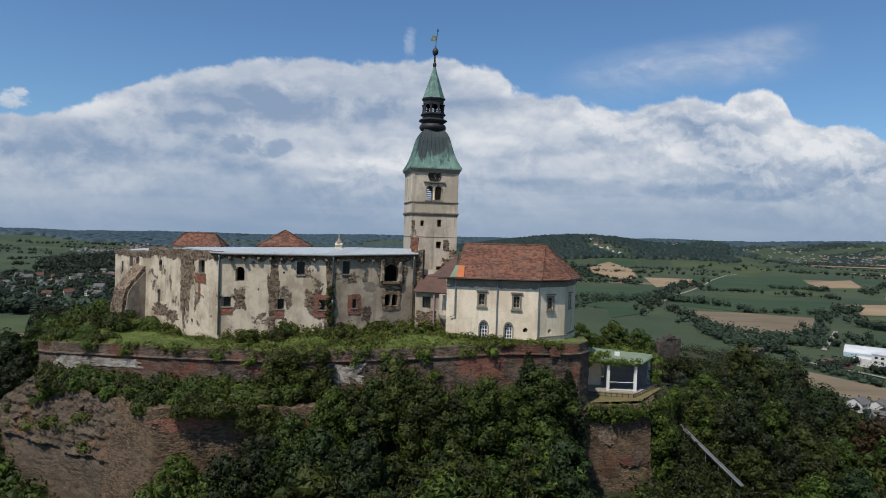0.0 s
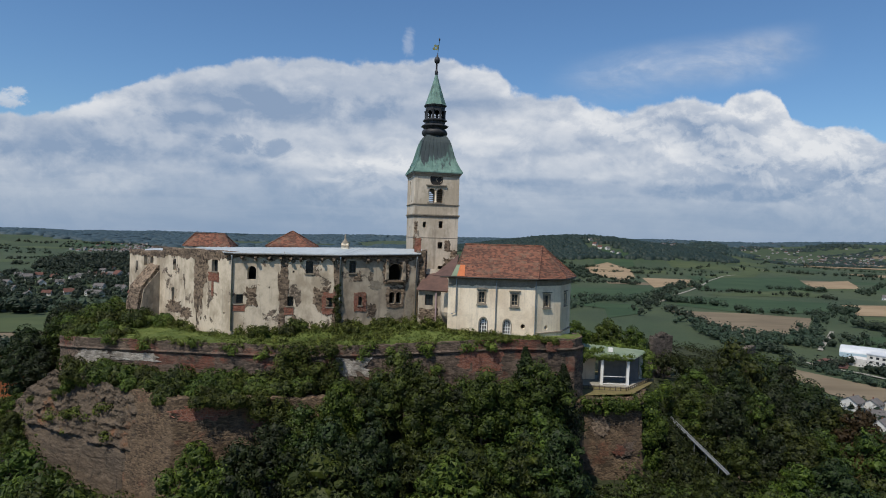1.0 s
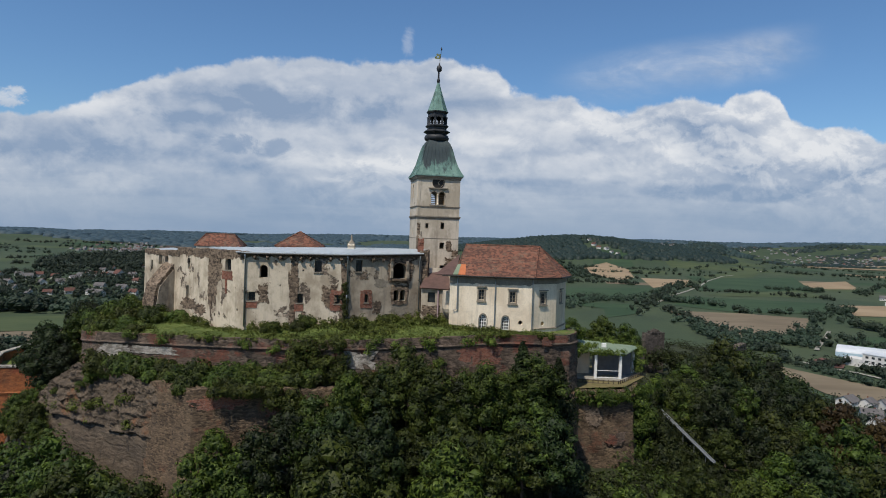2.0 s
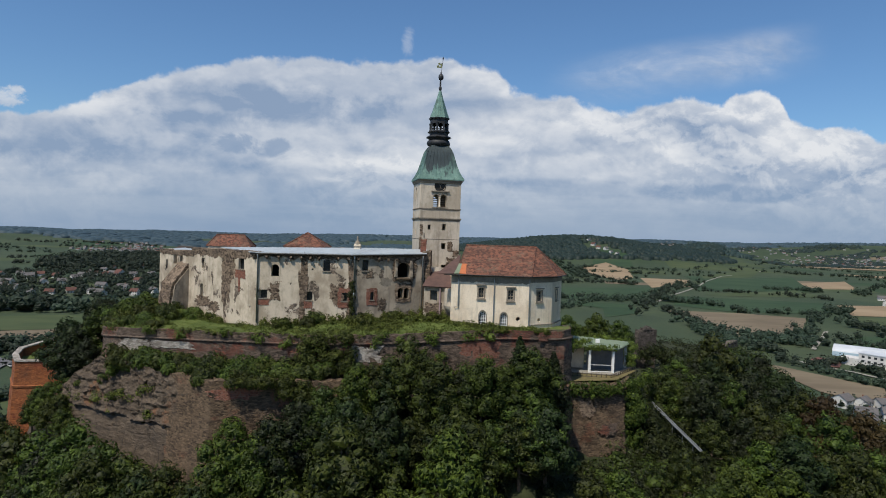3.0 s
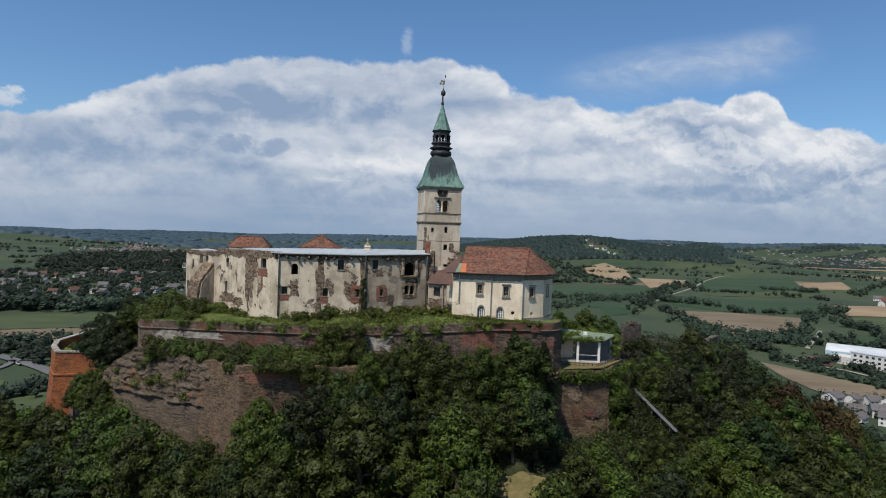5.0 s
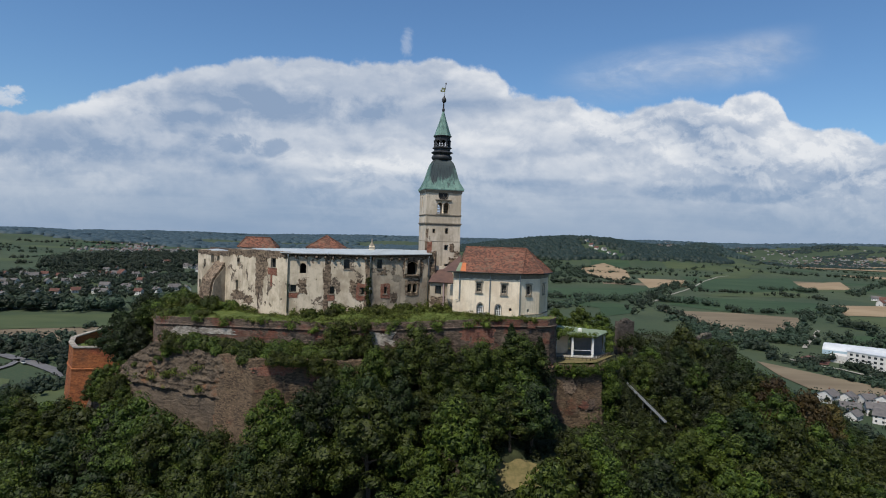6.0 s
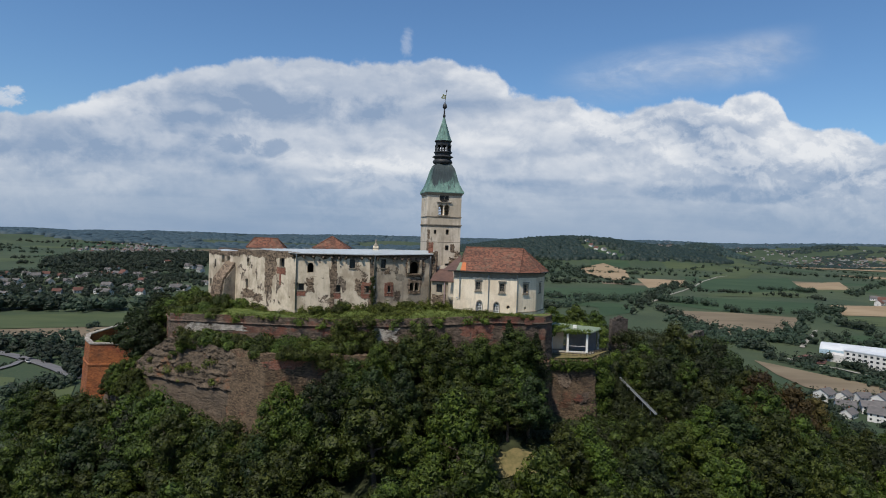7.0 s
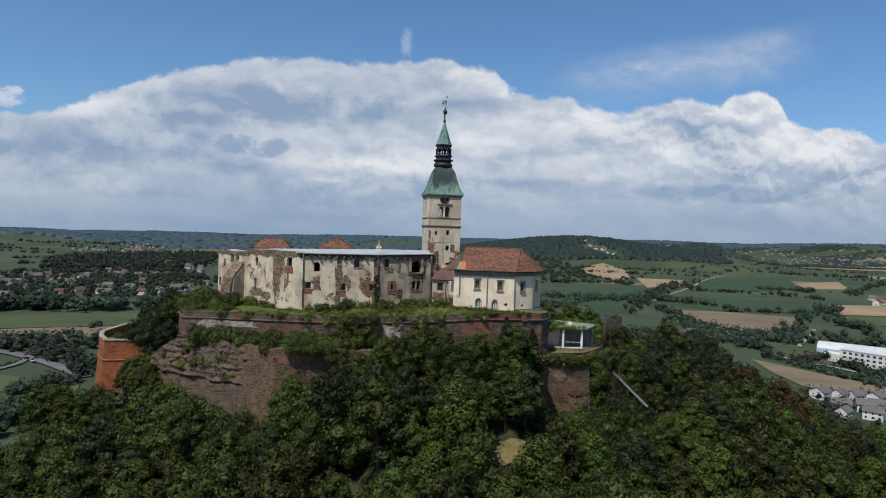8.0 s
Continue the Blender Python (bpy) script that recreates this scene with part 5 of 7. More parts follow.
tw = battered_wall("terrace_wall", WALL_LINE, -5.0, 0.8, 0.04, M_TERRACE, "weathered stone and brick retaining wall of the terrace", "retaining wall")
cordon = []
for i in range(61):
    p = along(WALL_LINE, i / 60)
    q = along(WALL_LINE, min(1, i / 60 + 0.004)) - along(WALL_LINE, max(0, i / 60 - 0.004))
    o = Vector((q.y, -q.x, 0)).normalized()
    cordon.append(p + o * 0.10 + Vector((0, 0, -1.0)))
part("cordon", Shape().tube(cordon, 0.15, 6), M_TERRACE, tw, "rounded stone moulding")
patch("pale_masonry", Plane(WALL_LINE[2][:2], WALL_LINE[3][:2]), blot(0.1, 3.6, -2.5, -0.25, 0.2, 40, 2), M_PALE, tw, "whitish limestone facing", front=0.14)
patch("pale_masonry", Plane(WALL_LINE[2][:2], WALL_LINE[3][:2]), blot(3.7, 8.8, -1.05, -0.25, 0.25, 40, 3), M_PALE, tw, "whitish limestone facing", front=0.14)
patch("pale_masonry", Plane(WALL_LINE[4][:2], WALL_LINE[5][:2]), blot(4.4, 7.6, -2.2, 0.2, 0.3, 40, 4), M_PALE, tw, "whitish limestone facing", front=0.14)
patch("brick_facing", Plane(WALL_LINE[6][:2], WALL_LINE[7][:2]), blot(0.3, 5.2, -1.2, 1.3, 0.2, 40, 6), M_BRICKS, tw, "red brick facing", front=0.12)
patch("brick_facing", Plane(WALL_LINE[8][:2], WALL_LINE[9][:2]), blot(-1.5, 2.0, 0.9, 1.95, 0.1, 40, 6), M_BRICKS, tw, "red brick facing", front=0.12)

battered_wall("lower_bastion", [(-29.8, 54.6, -2.9), (-27.5, 53.0, -2.6), (-23.4, 50.6, -2.6), (-14.0, 53.6, -3.0), (-8.0, 55.8, -3.4)], -21.0, 1.2, 0.09, M_BASTION,
              "pointed stone bastion with a sharp corner below the terrace", "bastion", 0.2, 0.5, 0.07)
side_wall = battered_wall("side_bastion", [(13.0, 59.2, -4.4), (15.0, 62.4, -4.5), (21.6, 63.8, -4.6), (23.5, 68.0, -4.6)], -17.0, 1.2, 0.07, M_BASTION,
              "dark stone bastion below the pavilion", "bastion", 0.2, 0.7, 0.2)


SIDE_LINE = [(13.0, 59.2, -4.4), (15.0, 62.4, -4.5), (21.6, 63.8, -4.6), (23.5, 68.0, -4.6)]
part("cordon", chunky(Shape().tube([(x, y - 0.12, z - 0.55) for x, y, z in (along(SIDE_LINE, i / 40) for i in range(41))], 0.14, 6), 0.05, 2.0, 3.0), M_BASTION, side_wall, "rounded stone moulding")
for u0, u1, z0, z1, k in ((0.8, 3.0, -8.4, -6.4, 61), (3.8, 6.0, -10.6, -9.2, 62)):
    face = slab(Plane((15.0, 62.4), (21.6, 63.8)), blot(u0, u1, z0, z1, 0.3, 40, k), [], 0.08, 0.2)
    face.v = [(x, y - 0.07 * (-4.5 - z), z) for x, y, z in face.v]
    part("rubble_facing", face, M_RUBBLE if k == 61 else M_TERRACE, side_wall, "patch of later facing")


def red_bastion():
    b = thing("red_bastion", "orange-red brick bastion with a parapet round a small green platform", "bastion")
    top = [(-60.9, 76.2), (-57.9, 72.3), (-51.5, 73.6), (-49.0, 80.0), (-52.0, 90.5), (-60.8, 89.0), (-63.3, 81.0)]
    c = Vector((-56.3, 80.6))
    def grown(k):
        return [c + (Vector(p) - c) * k for p in top]
    s = Shape()
    rings = [(1.20, -24.0), (1.035, -10.0), (1.045, -9.8), (1.05, -9.6), (1.02, -9.5), (1.0, -6.4), (0.90, -6.4), (0.90, -7.6)]
    for k, z in rings:
        s.v += [(p.x, p.y, z + (0.9 if p.y > 82 and z > -7 else 0)) for p in grown(k)]
    n = len(top)
    for j in range(len(rings) - 1):
        s.f += [(j * n + i, j * n + (i + 1) % n, (j + 1) * n + (i + 1) % n, (j + 1) * n + i) for i in range(n)]
    s.f.append(tuple(range(n)))
    part("masonry", s, M_REDBAST, b)
    a, o = grown(0.89), grown(1.015)
    for i in range(n):
        j = (i + 1) % n
        za, zb = [-6.4 + (0.9 if top[q][1] > 82 else 0) for q in (i, j)]
        cop = Shape()
        cop.add([(a[i].x, a[i].y, za + 0.01), (o[i].x, o[i].y, za + 0.01), (o[j].x, o[j].y, zb + 0.01), (a[j].x, a[j].y, zb + 0.01),
                 (a[i].x, a[i].y, za + 0.2), (o[i].x, o[i].y, za + 0.2), (o[j].x, o[j].y, zb + 0.2), (a[j].x, a[j].y, zb + 0.2)],
                [(0, 3, 2, 1), (4, 5, 6, 7), (0, 1, 5, 4), (1, 2, 6, 5), (2, 3, 7, 6), (3, 0, 4, 7)])
        part("coping", cop, M_PALE, b, "pale grey stone coping")
    part("platform", Shape().prism([(p.x, p.y) for p in grown(0.905)], -9.0, -7.5), M_LAWN, b, "grass platform")


red_bastion()


def rock_face(name, line, label, seed):
    """A rugged cliff along points (x, y, top, bottom, lean): broken crags above one long overhang, hewn rock below it."""
    t = thing(name, label, "rock")
    s, nu, nv = Shape(), 230, 150
    for i in range(nu + 1):
        a = along(line_xyz(line, 2), i / nu)
        lo = along(line_xyz(line, 3), i / nu).z
        lean = along(line_xyz(line, 4), i / nu).z
        b = along(line_xyz(line, 2), min(1, i / nu + 0.02)) - along(line_xyz(line, 2), max(0, i / nu - 0.02))
        out = Vector((b.y, -b.x, 0)).normalized()
        crack = -8.35 + 0.35 * noise.noise((a.x * 0.35, 1.0, seed)) + 0.12 * noise.noise((a.x * 1.7, 3.0, seed))
        second = crack - 1.5 + 0.4 * noise.noise((a.x * 0.3, 5.0, seed))
        for j in range(nv + 1):
            v = j / nv
            z = a.z + (lo - a.z) * v
            above = smooth(crack - 0.06, crack + 0.06, z)
            q = Vector((a.x * 0.5, a.y * 0.5, z * 0.62 + seed))
            crag = noise.fractal(q, 0.7, 2.1, 6) * 0.30 + 0.36 * abs(noise.noise((a.x * 0.55 + z * 0.25, a.y * 0.55, z * 0.22 + seed)))
            crag += 0.15 * noise.fractal(q * 3.1, 0.7, 2.1, 4)
            crag += 0.30 * noise.noise((a.x * 0.3, a.y * 0.3, z * 1.6 + seed))
            hewn = 0.05 * noise.fractal(q * 3.0, 0.6, 2.1, 5) + 0.14 * noise.noise((a.x * 0.2, a.y * 0.2, z * 0.5)) - 0.12 * math.exp(-((z - second) / 0.07) ** 2) * smooth(-0.1, 0.25, noise.noise((a.x * 0.45, 9.0, seed)))
            lip = 0.13 * math.exp(-((z - crack - 0.2) / 0.28) ** 2)
            d = above * (crag + 0.05 + lip) + (1 - above) * (hewn - 0.20 * math.exp(-((z - crack + 0.12) / 0.16) ** 2))
            p = a + out * (lean * v + d)
            s.v.append((p.x, p.y, z))
    for i in range(nu):
        for j in range(nv):
            k = i * (nv + 1) + j
            s.f.append((k, k + 1, k + nv + 2, k + nv + 1))
    raw("face", s, M_ROCK, t)
    r = random.Random(17)
    for _ in range(26):
        i, j = r.randint(int(nu * 0.28), int(nu * 0.92)), r.randint(4, int(nv * 0.33))
        p = Vector(s.v[i * (nv + 1) + j])
        if p.z < -7.9:
            continue
        w, h = r.uniform(0.25, 0.6), r.uniform(0.18, 0.42)
        m = pose(p.x, p.y + 0.15, p.z, r.uniform(-25, 25), r.uniform(-25, 25), r.uniform(-50, 10))
        part("crag", chunky(subdivided(Shape().box(-w, -0.12, -h, w, 0.6, h, m), 4), 0.20, 1.7, r.uniform(0, 50)), M_ROCK, t)
    return t


def line_xyz(line, k):
    return [(p[0], p[1], p[k]) for p in line]


rock_face("rock_face", [(-54.0, 71.0, -11.5, -21.0, 2.5), (-48.5, 65.0, -9.0, -21.0, 2.6), (-43.5, 61.6, -5.0, -21.0, 2.6), (-39.5, 60.0, -2.4, -21.0, 2.4), (-34.5, 57.2, -2.4, -21.0, 2.2), (-28.9, 54.0, -2.9, -21.0, 1.75), (-25.6, 52.5, -4.5, -21.0, 1.15)],
          "brown layered rock face streaked with rust", 3.0)

# ------------------------------------------------------------------ pavilion by the chapel


def pavilion():
    p = thing("pavilion", "open white garden pavilion with a flat green metal roof", "pavilion")
    pl = Plane((18.3, 68.4), (21.6, 68.4))
    part("roof", slab_on(Vector((15.2, 68.2, -0.75)), Vector((22.0, 67.9, -1.02)), Vector((24.9, 72.3, -0.85)), Vector((17.0, 73.5, -0.35)), 0.16), M_TIN_GREEN, p)
    part("roof_edge", Shape().tube([(15.2, 68.2, -0.85), (22.0, 67.9, -1.12), (24.9, 72.3, -0.95)], 0.06, 4), M_TIN_GREEN, p)
    for x, y in ((18.45, 68.4), (21.45, 68.4), (24.1, 72.0)):
        part("column", Shape().box(x - 0.15, y - 0.15, -4.3, x + 0.15, y + 0.15, -1.0), M_WHITE, p)
    part("floor", Shape().prism([(15.2, 67.9), (22.0, 67.6), (24.8, 72.2), (17, 73.4)], -4.55, -4.25), M_GRAVEL, p)
    part("screen", Shape().box(18.6, 70.6, -4.25, 23.4, 70.75, -1.1), M_SCREEN, p)
    part("side_wall", Shape().box(15.3, 70.9, -4.25, 18.3, 71.1, -1.0), M_CREAM, p)
    part("side_door", Shape().box(15.6, 70.82, -4.2, 16.6, 70.9, -2.1), M_HOUSE, p)
    part("rail", Shape().box(18.6, 68.35, -3.33, 21.3, 68.42, -3.28), M_WHITE, p)
    part("rail", Shape().box(18.6, 68.35, -4.2, 21.3, 68.42, -4.12), M_WHITE, p)
    part("roof_vent", Shape().box(19.6, 70.0, -0.75, 20.1, 70.5, -0.3), M_WHITE, p)
    return p


pavilion()


def picket_fence():
    f = thing("picket_fence", "weathered wooden fence along the pavilion terrace", "fence")
    line = [Vector((15.3, 66.4, -4.6)), Vector((20.6, 65.9, -4.7)), Vector((25.2, 71.4, -4.6))]
    for a, b in zip(line[:-1], line[1:]):
        n = int((b - a).length / 0.55)
        for i in range(n + 1):
            q = a.lerp(b, i / n)
            part("post", Shape().box(q.x - 0.04, q.y - 0.04, q.z - 0.3, q.x + 0.04, q.y + 0.04, q.z + 0.75 + random.uniform(-0.05, 0.05)), M_WOOD_DARK, f)
        for h in (0.3, 0.65):
            part("fence_rail", Shape().tube([a + Vector((0, 0, h)), b + Vector((0, 0, h))], 0.05, 4), M_WOOD_DARK, f)


picket_fence()
sheet("pavilion_terrace", [(14.9, 63.3), (21.0, 64.7), (25.8, 71.5), (26, 76), (15, 76), (15.3, 66)], M_DRYGRASS, "dry grass terrace round the pavilion", -4.35, "lawn")


def ruin(name, x0, y0, x1, y1, z0, z1, label, seed, rag=0.9):
    r = thing(name, label, "ruin")
    pl = Plane((x0, y0), (x1, y1))
    n = 22
    outline = [(0, z0), (pl.len, z0)] + [(pl.len * (1 - i / n), z1 - rag * abs(i / n - 0.45) * 1.4 + random.uniform(-0.28, 0.2)) for i in range(n + 1)]
    part("masonry", chunky(slab(pl, outline, [], 0, 0.9), 0.22, 1.6, seed), M_RUBBLE_DARK, r)


ruin("ruined_wall", 29.6, 84.0, 32.9, 85.6, -8.0, -0.5, "broken stub of dark stone wall among bushes", 1.0)
ruin("ruined_wall", 53.0, 106.0, 58.5, 112.5, -14.0, -6.2, "long broken stone wall half hidden by shrubs", 2.0, 0.5)


def cable_incline():
    c = thing("incline_track", "steel track of an inclined lift running down the slope", "incline track")
    a, b = Vector((27.2, 70.2, -8.3)), Vector((29.85, 60.5, -11.3))
    d = (b - a)
    side = d.cross(Vector((0, 0, 1))).normalized() * 0.20
    for k in (-1, 1):
        part("rail", Shape().tube([a + side * k, b + side * k], 0.06, 6), M_PIPE, c)
    part("deck", slab_on(*[q - Vector((0, 0, 0.12)) for q in (b - side, b + side, a + side, a - side)], 0.06), M_SCREEN, c)
    for i in range(5):
        q = a.lerp(b, (i + 0.3) / 5)
        part("support", Shape().tube([q, (q.x, q.y, height(q.x, q.y) - 0.5)], 0.05, 6), M_PIPE, c)


cable_incline()


# scars and courses on the bastion
bast = [o for o in scene.objects if o.name == "lower_bastion"][0]
left_flank, right_flank = Plane((-29.8, 54.6), (-23.4, 50.6)), Plane((-23.4, 50.6), (-14.0, 53.6))


def leaning(shape, plane, top, batter):
    """Leans a flat patch back with the wall it lies on."""
    shape.v = [tuple(Vector(p) + plane.out * batter * (top - p[2])) for p in shape.v]
    return shape


for pl, u0, u1, z0, z1, k in ((left_flank, 3.6, 7.2, -4.4, -3.4, 1), (right_flank, 0.2, 4.6, -4.5, -3.3, 2), (right_flank, 6.5, 8.6, -5.4, -4.6, 3)):
    part("brick_facing", leaning(slab(pl, blot(u0, u1, z0, z1, 0.3, 40, k), [], 0.03, 0.1), pl, -2.6, 0.09), M_BRICKS, bast, "patch of red brick facing")

part("boulder", chunky(Shape().lathe([(0.2, -10.9), (1.0, -10.6), (1.2, -9.9), (0.8, -9.3), (0.2, -9.1)], 10, -14.6, 49.9), 0.4, 0.9, 3.0), M_PALE, thing("pale_rock", "whitish overhanging rock below the bastion", "rock"))

# ------------------------------------------------------------------ plants


def leaf_cloud(s, lobes, count, size, rng, droop=0.3):
    """Many small bent leaf sprays over the skins of the lobes (x, y, z, rx, rz)."""
    total = sum(l[3] * l[3] for l in lobes)
    for x, y, z, r, h in lobes:
        for _ in range(int(count * r * r / total)):
            a, c = rng.uniform(0, 2 * math.pi), rng.uniform(-0.55, 1.0)
            k = math.sqrt(max(0, 1 - c * c))
            n = Vector((k * math.cos(a), k * math.sin(a), c))
            d = rng.uniform(0.84, 1.06)
            p = Vector((x + n.x * r * d, y + n.y * r * d, z + n.z * h * d))
            n = (n + Vector((rng.uniform(-1, 1), rng.uniform(-1, 1), rng.uniform(-0.5, 1.0))) * 0.42).normalized()
            t = n.cross(Vector((rng.uniform(-1, 1), rng.uniform(-1, 1), rng.uniform(-1, 1)))).normalized()
            b = n.cross(t)
            w = size * rng.uniform(0.6, 1.25)
            q = len(s.v)
            s.v.append(tuple(p - t * w * 0.5))
            for j in (-1, 1):
                tip = p + t * w * rng.uniform(0.5, 0.95) + b * w * 0.8 * j - n * w * droop * rng.uniform(0.3, 1.3)
                s.v += [tuple(p + t * w * 0.25 - b * w * 0.22 * j + n * w * 0.15), tuple(tip)]
                s.f.append((q, q + j + 2, q + j + 3))


def core(s, x, y, z, r, h, rng):
    """A dark uneven heart for a lobe."""
    n, m = 7, 4
    q = len(s.v)
    for j in range(m + 1):
        c = -1 + 2 * j / m
        k = math.sqrt(max(0.02, 1 - c * c))
        for i in range(n):
            a = 2 * math.pi * (i + 0.5 * (j % 2)) / n
            d = rng.uniform(0.48, 0.66)
            s.v.append((x + math.cos(a) * k * r * d, y + math.sin(a) * k * r * d, z + c * h * d))
    for j in range(m):
        for i in range(n):
            e = (i + 1) % n
            s.f.append((q + j * n + i, q + j * n + e, q + (j + 1) * n + e, q + (j + 1) * n + i))


def make_tree(name, label, material, tall, wide, seed, sprays=2500, leaf=0.30, lobes=24, base=0.22):
    """A broadleaf tree, rooted at its own origin: tapered trunk, limbs and a lobed crown."""
    rng = random.Random(seed)
    t = thing(name, label, "tree")
    trunk = Shape()
    lean = rng.uniform(-0.3, 0.3)
    trunk.tube([(0, 0, -1.5), (lean * 0.3, 0, tall * 0.25), (lean, lean * 0.5, tall * 0.55), (lean * 1.3, lean, tall * 0.85)], [0.30, 0.24, 0.16, 0.05], 7)
    ls = []
    for i in range(lobes):
        a = i * 2.4 + rng.uniform(-0.4, 0.4)
        v = (i + 0.5) / lobes
        reach = wide * (1.0 - 0.75 * abs(v - 0.35) ** 1.3 * 1.6) * rng.uniform(0.50, 0.92)
        z = tall * (base + (0.93 - base) * v)
        r = wide * rng.uniform(0.22, 0.40) * (1.10 - 0.42 * v)
        x, y = reach * math.cos(a), reach * math.sin(a)
        ls.append((x, y, z, r, r * rng.uniform(0.72, 0.95)))
        if i % 2 == 0:
            trunk.tube([(lean * v, 0, tall * (0.2 + 0.45 * v)), (x * 0.55, y * 0.55, z - r * 0.4), (x, y, z)], [0.11, 0.07, 0.02], 5)
    ls.append((0, 0, tall * 0.62, wide * 0.62, tall * 0.27))
    ls.append((lean, 0, tall * 0.9, wide * 0.34, wide * 0.36))
    part("trunk", trunk, M_BARK, t)
    crown = Shape()
    for l in ls:
        core(crown, *l, rng)
    leaf_cloud(crown, ls, sprays, leaf, rng)
    raw("crown", crown, material, t)
    return t


def make_conifer(name, label, material, tall, wide, seed):
    rng = random.Random(seed)
    t = thing(name, label, "tree")
    part("trunk", Shape().tube([(0, 0, -1), (0, 0, tall * 0.95)], [0.22, 0.03], 7), M_BARK, t)
    crown = Shape()
    for i in range(26):
        v = i / 25
        z, r = tall * (0.10 + 0.87 * v), wide * (1 - v) ** 0.85 + 0.12
        for j in range(9):
            a = 2 * math.pi * j / 9 + i * 0.7 + rng.uniform(-0.2, 0.2)
            k = r * rng.uniform(0.75, 1.1)
            leaf_cloud(crown, [(math.cos(a) * k * 0.6, math.sin(a) * k * 0.6, z - k * 0.18, k * 0.42, 0.22)], 9, 0.26, rng, 0.5)
    for i in range(5):
        v = i / 5
        core(crown, 0, 0, tall * (0.15 + 0.75 * v), wide * (1 - v) * 0.75, tall * 0.12, rng)
    raw("crown", crown, material, t)
    return t


def make_bush(name, label, material, wide, tall, seed, sprays=620, leaf=0.17):
    rng = random.Random(seed)
    t = thing(name, label, "bush")
    ls = [(rng.uniform(-0.6, 0.6) * wide, rng.uniform(-0.5, 0.5) * wide, tall * rng.uniform(0.25, 0.6), wide * rng.uniform(0.32, 0.55), tall * rng.uniform(0.3, 0.48)) for _ in range(6)]
    part("stem", Shape().tube([(0, 0, -0.5), (0.05, 0, tall * 0.5)], [0.08, 0.03], 5), M_BARK, t)
    leaves = Shape()
    for l in ls:
        core(leaves, *l, rng)
    leaf_cloud(leaves, ls, sprays, leaf, rng)
    raw("leaves", leaves, material, t)
    return t


rng = random.Random(5)
WOOD = "trees of the castle slope"
TREES = [make_tree("tree", "dark green broadleaf tree on the wooded castle slope", M_LEAF, 10.5, 4.3, 1),
         make_tree("tree", "dark green broadleaf tree on the wooded castle slope", M_LEAF, 9.0, 3.7, 2),
         make_tree("tree", "light green ash tree on the wooded castle slope", M_LEAF_LIGHT, 10.0, 3.9, 3),
         make_tree("tree", "dark green broadleaf tree on the wooded castle slope", M_LEAF, 11.5, 4.8, 4, 3000, lobes=28),
         make_tree("tree", "light green ash tree on the wooded castle slope", M_LEAF_LIGHT, 8.5, 3.4, 6),
         # crown shade put into the colour by the dark leaf material
         make_tree("tree", "deep green shaded tree on the wooded castle slope", M_LEAF_DARK, 10.0, 4.2, 7)]
RUSTY = make_tree("tree", "rust-brown parched tree among the green ones", M_LEAF_RUST, 11.0, 4.2, 8)
SPRUCE = make_conifer("spruce", "slender dark spruce below the chapel wall", M_LEAF_DARK, 7.0, 2.5, 9)
BUSHES = [make_bush("bush", "leafy green bush on the terrace", M_BUSH, 1.2, 1.5, 11), make_bush("bush", "leafy green bush on the terrace", M_BUSH, 1.5, 1.3, 12),
          make_bush("bush", "dark green bush on the terrace", M_LEAF, 1.3, 1.7, 13), make_bush("bush", "leafy green bush on the terrace", M_BUSH, 0.9, 1.0, 14)]
used = set()


def plant(ob, x, y, z, size, group=""):
    """The first planting moves the made one; later ones copy it."""
    m = pose(x, y, z, rng.uniform(-4, 4), rng.uniform(-4, 4), rng.uniform(0, 360))
    if ob.name in used:
        ob = copy_thing(ob, m)
    else:
        used.add(ob.name)
        ob.matrix_basis = m
    ob.scale = (size, size, size * rng.uniform(0.9, 1.1))
    if group:
        ob["group"] = group
    return ob


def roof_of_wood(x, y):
    """How high the slope's crowns may reach, fitted to the camera's view of rock, bastions and track."""
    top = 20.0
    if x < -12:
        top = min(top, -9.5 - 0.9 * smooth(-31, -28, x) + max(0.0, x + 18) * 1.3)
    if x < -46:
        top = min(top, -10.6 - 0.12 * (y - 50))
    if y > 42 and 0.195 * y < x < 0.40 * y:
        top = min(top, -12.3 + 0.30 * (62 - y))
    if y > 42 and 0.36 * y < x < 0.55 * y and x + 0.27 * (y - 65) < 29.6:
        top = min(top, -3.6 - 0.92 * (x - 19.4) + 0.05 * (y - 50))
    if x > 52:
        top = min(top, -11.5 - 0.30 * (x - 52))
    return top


def free(x, y):
    """Whether a slope tree may stand here: clear of masonry, rock, clearing and track."""
    if (x - 8.6) ** 2 / 20 + (y - 48.6) ** 2 / 13 < 1 or (3.8 < x < 13.0 and 41.5 < y < 48.5):
        return False
    if -46 < x < -12 and y > 46.5 + 0.42 * abs(x + 23):
        return False
    if -80 < x <= -46 and y > 52 - 0.75 * (x + 46):
        return False
    return True


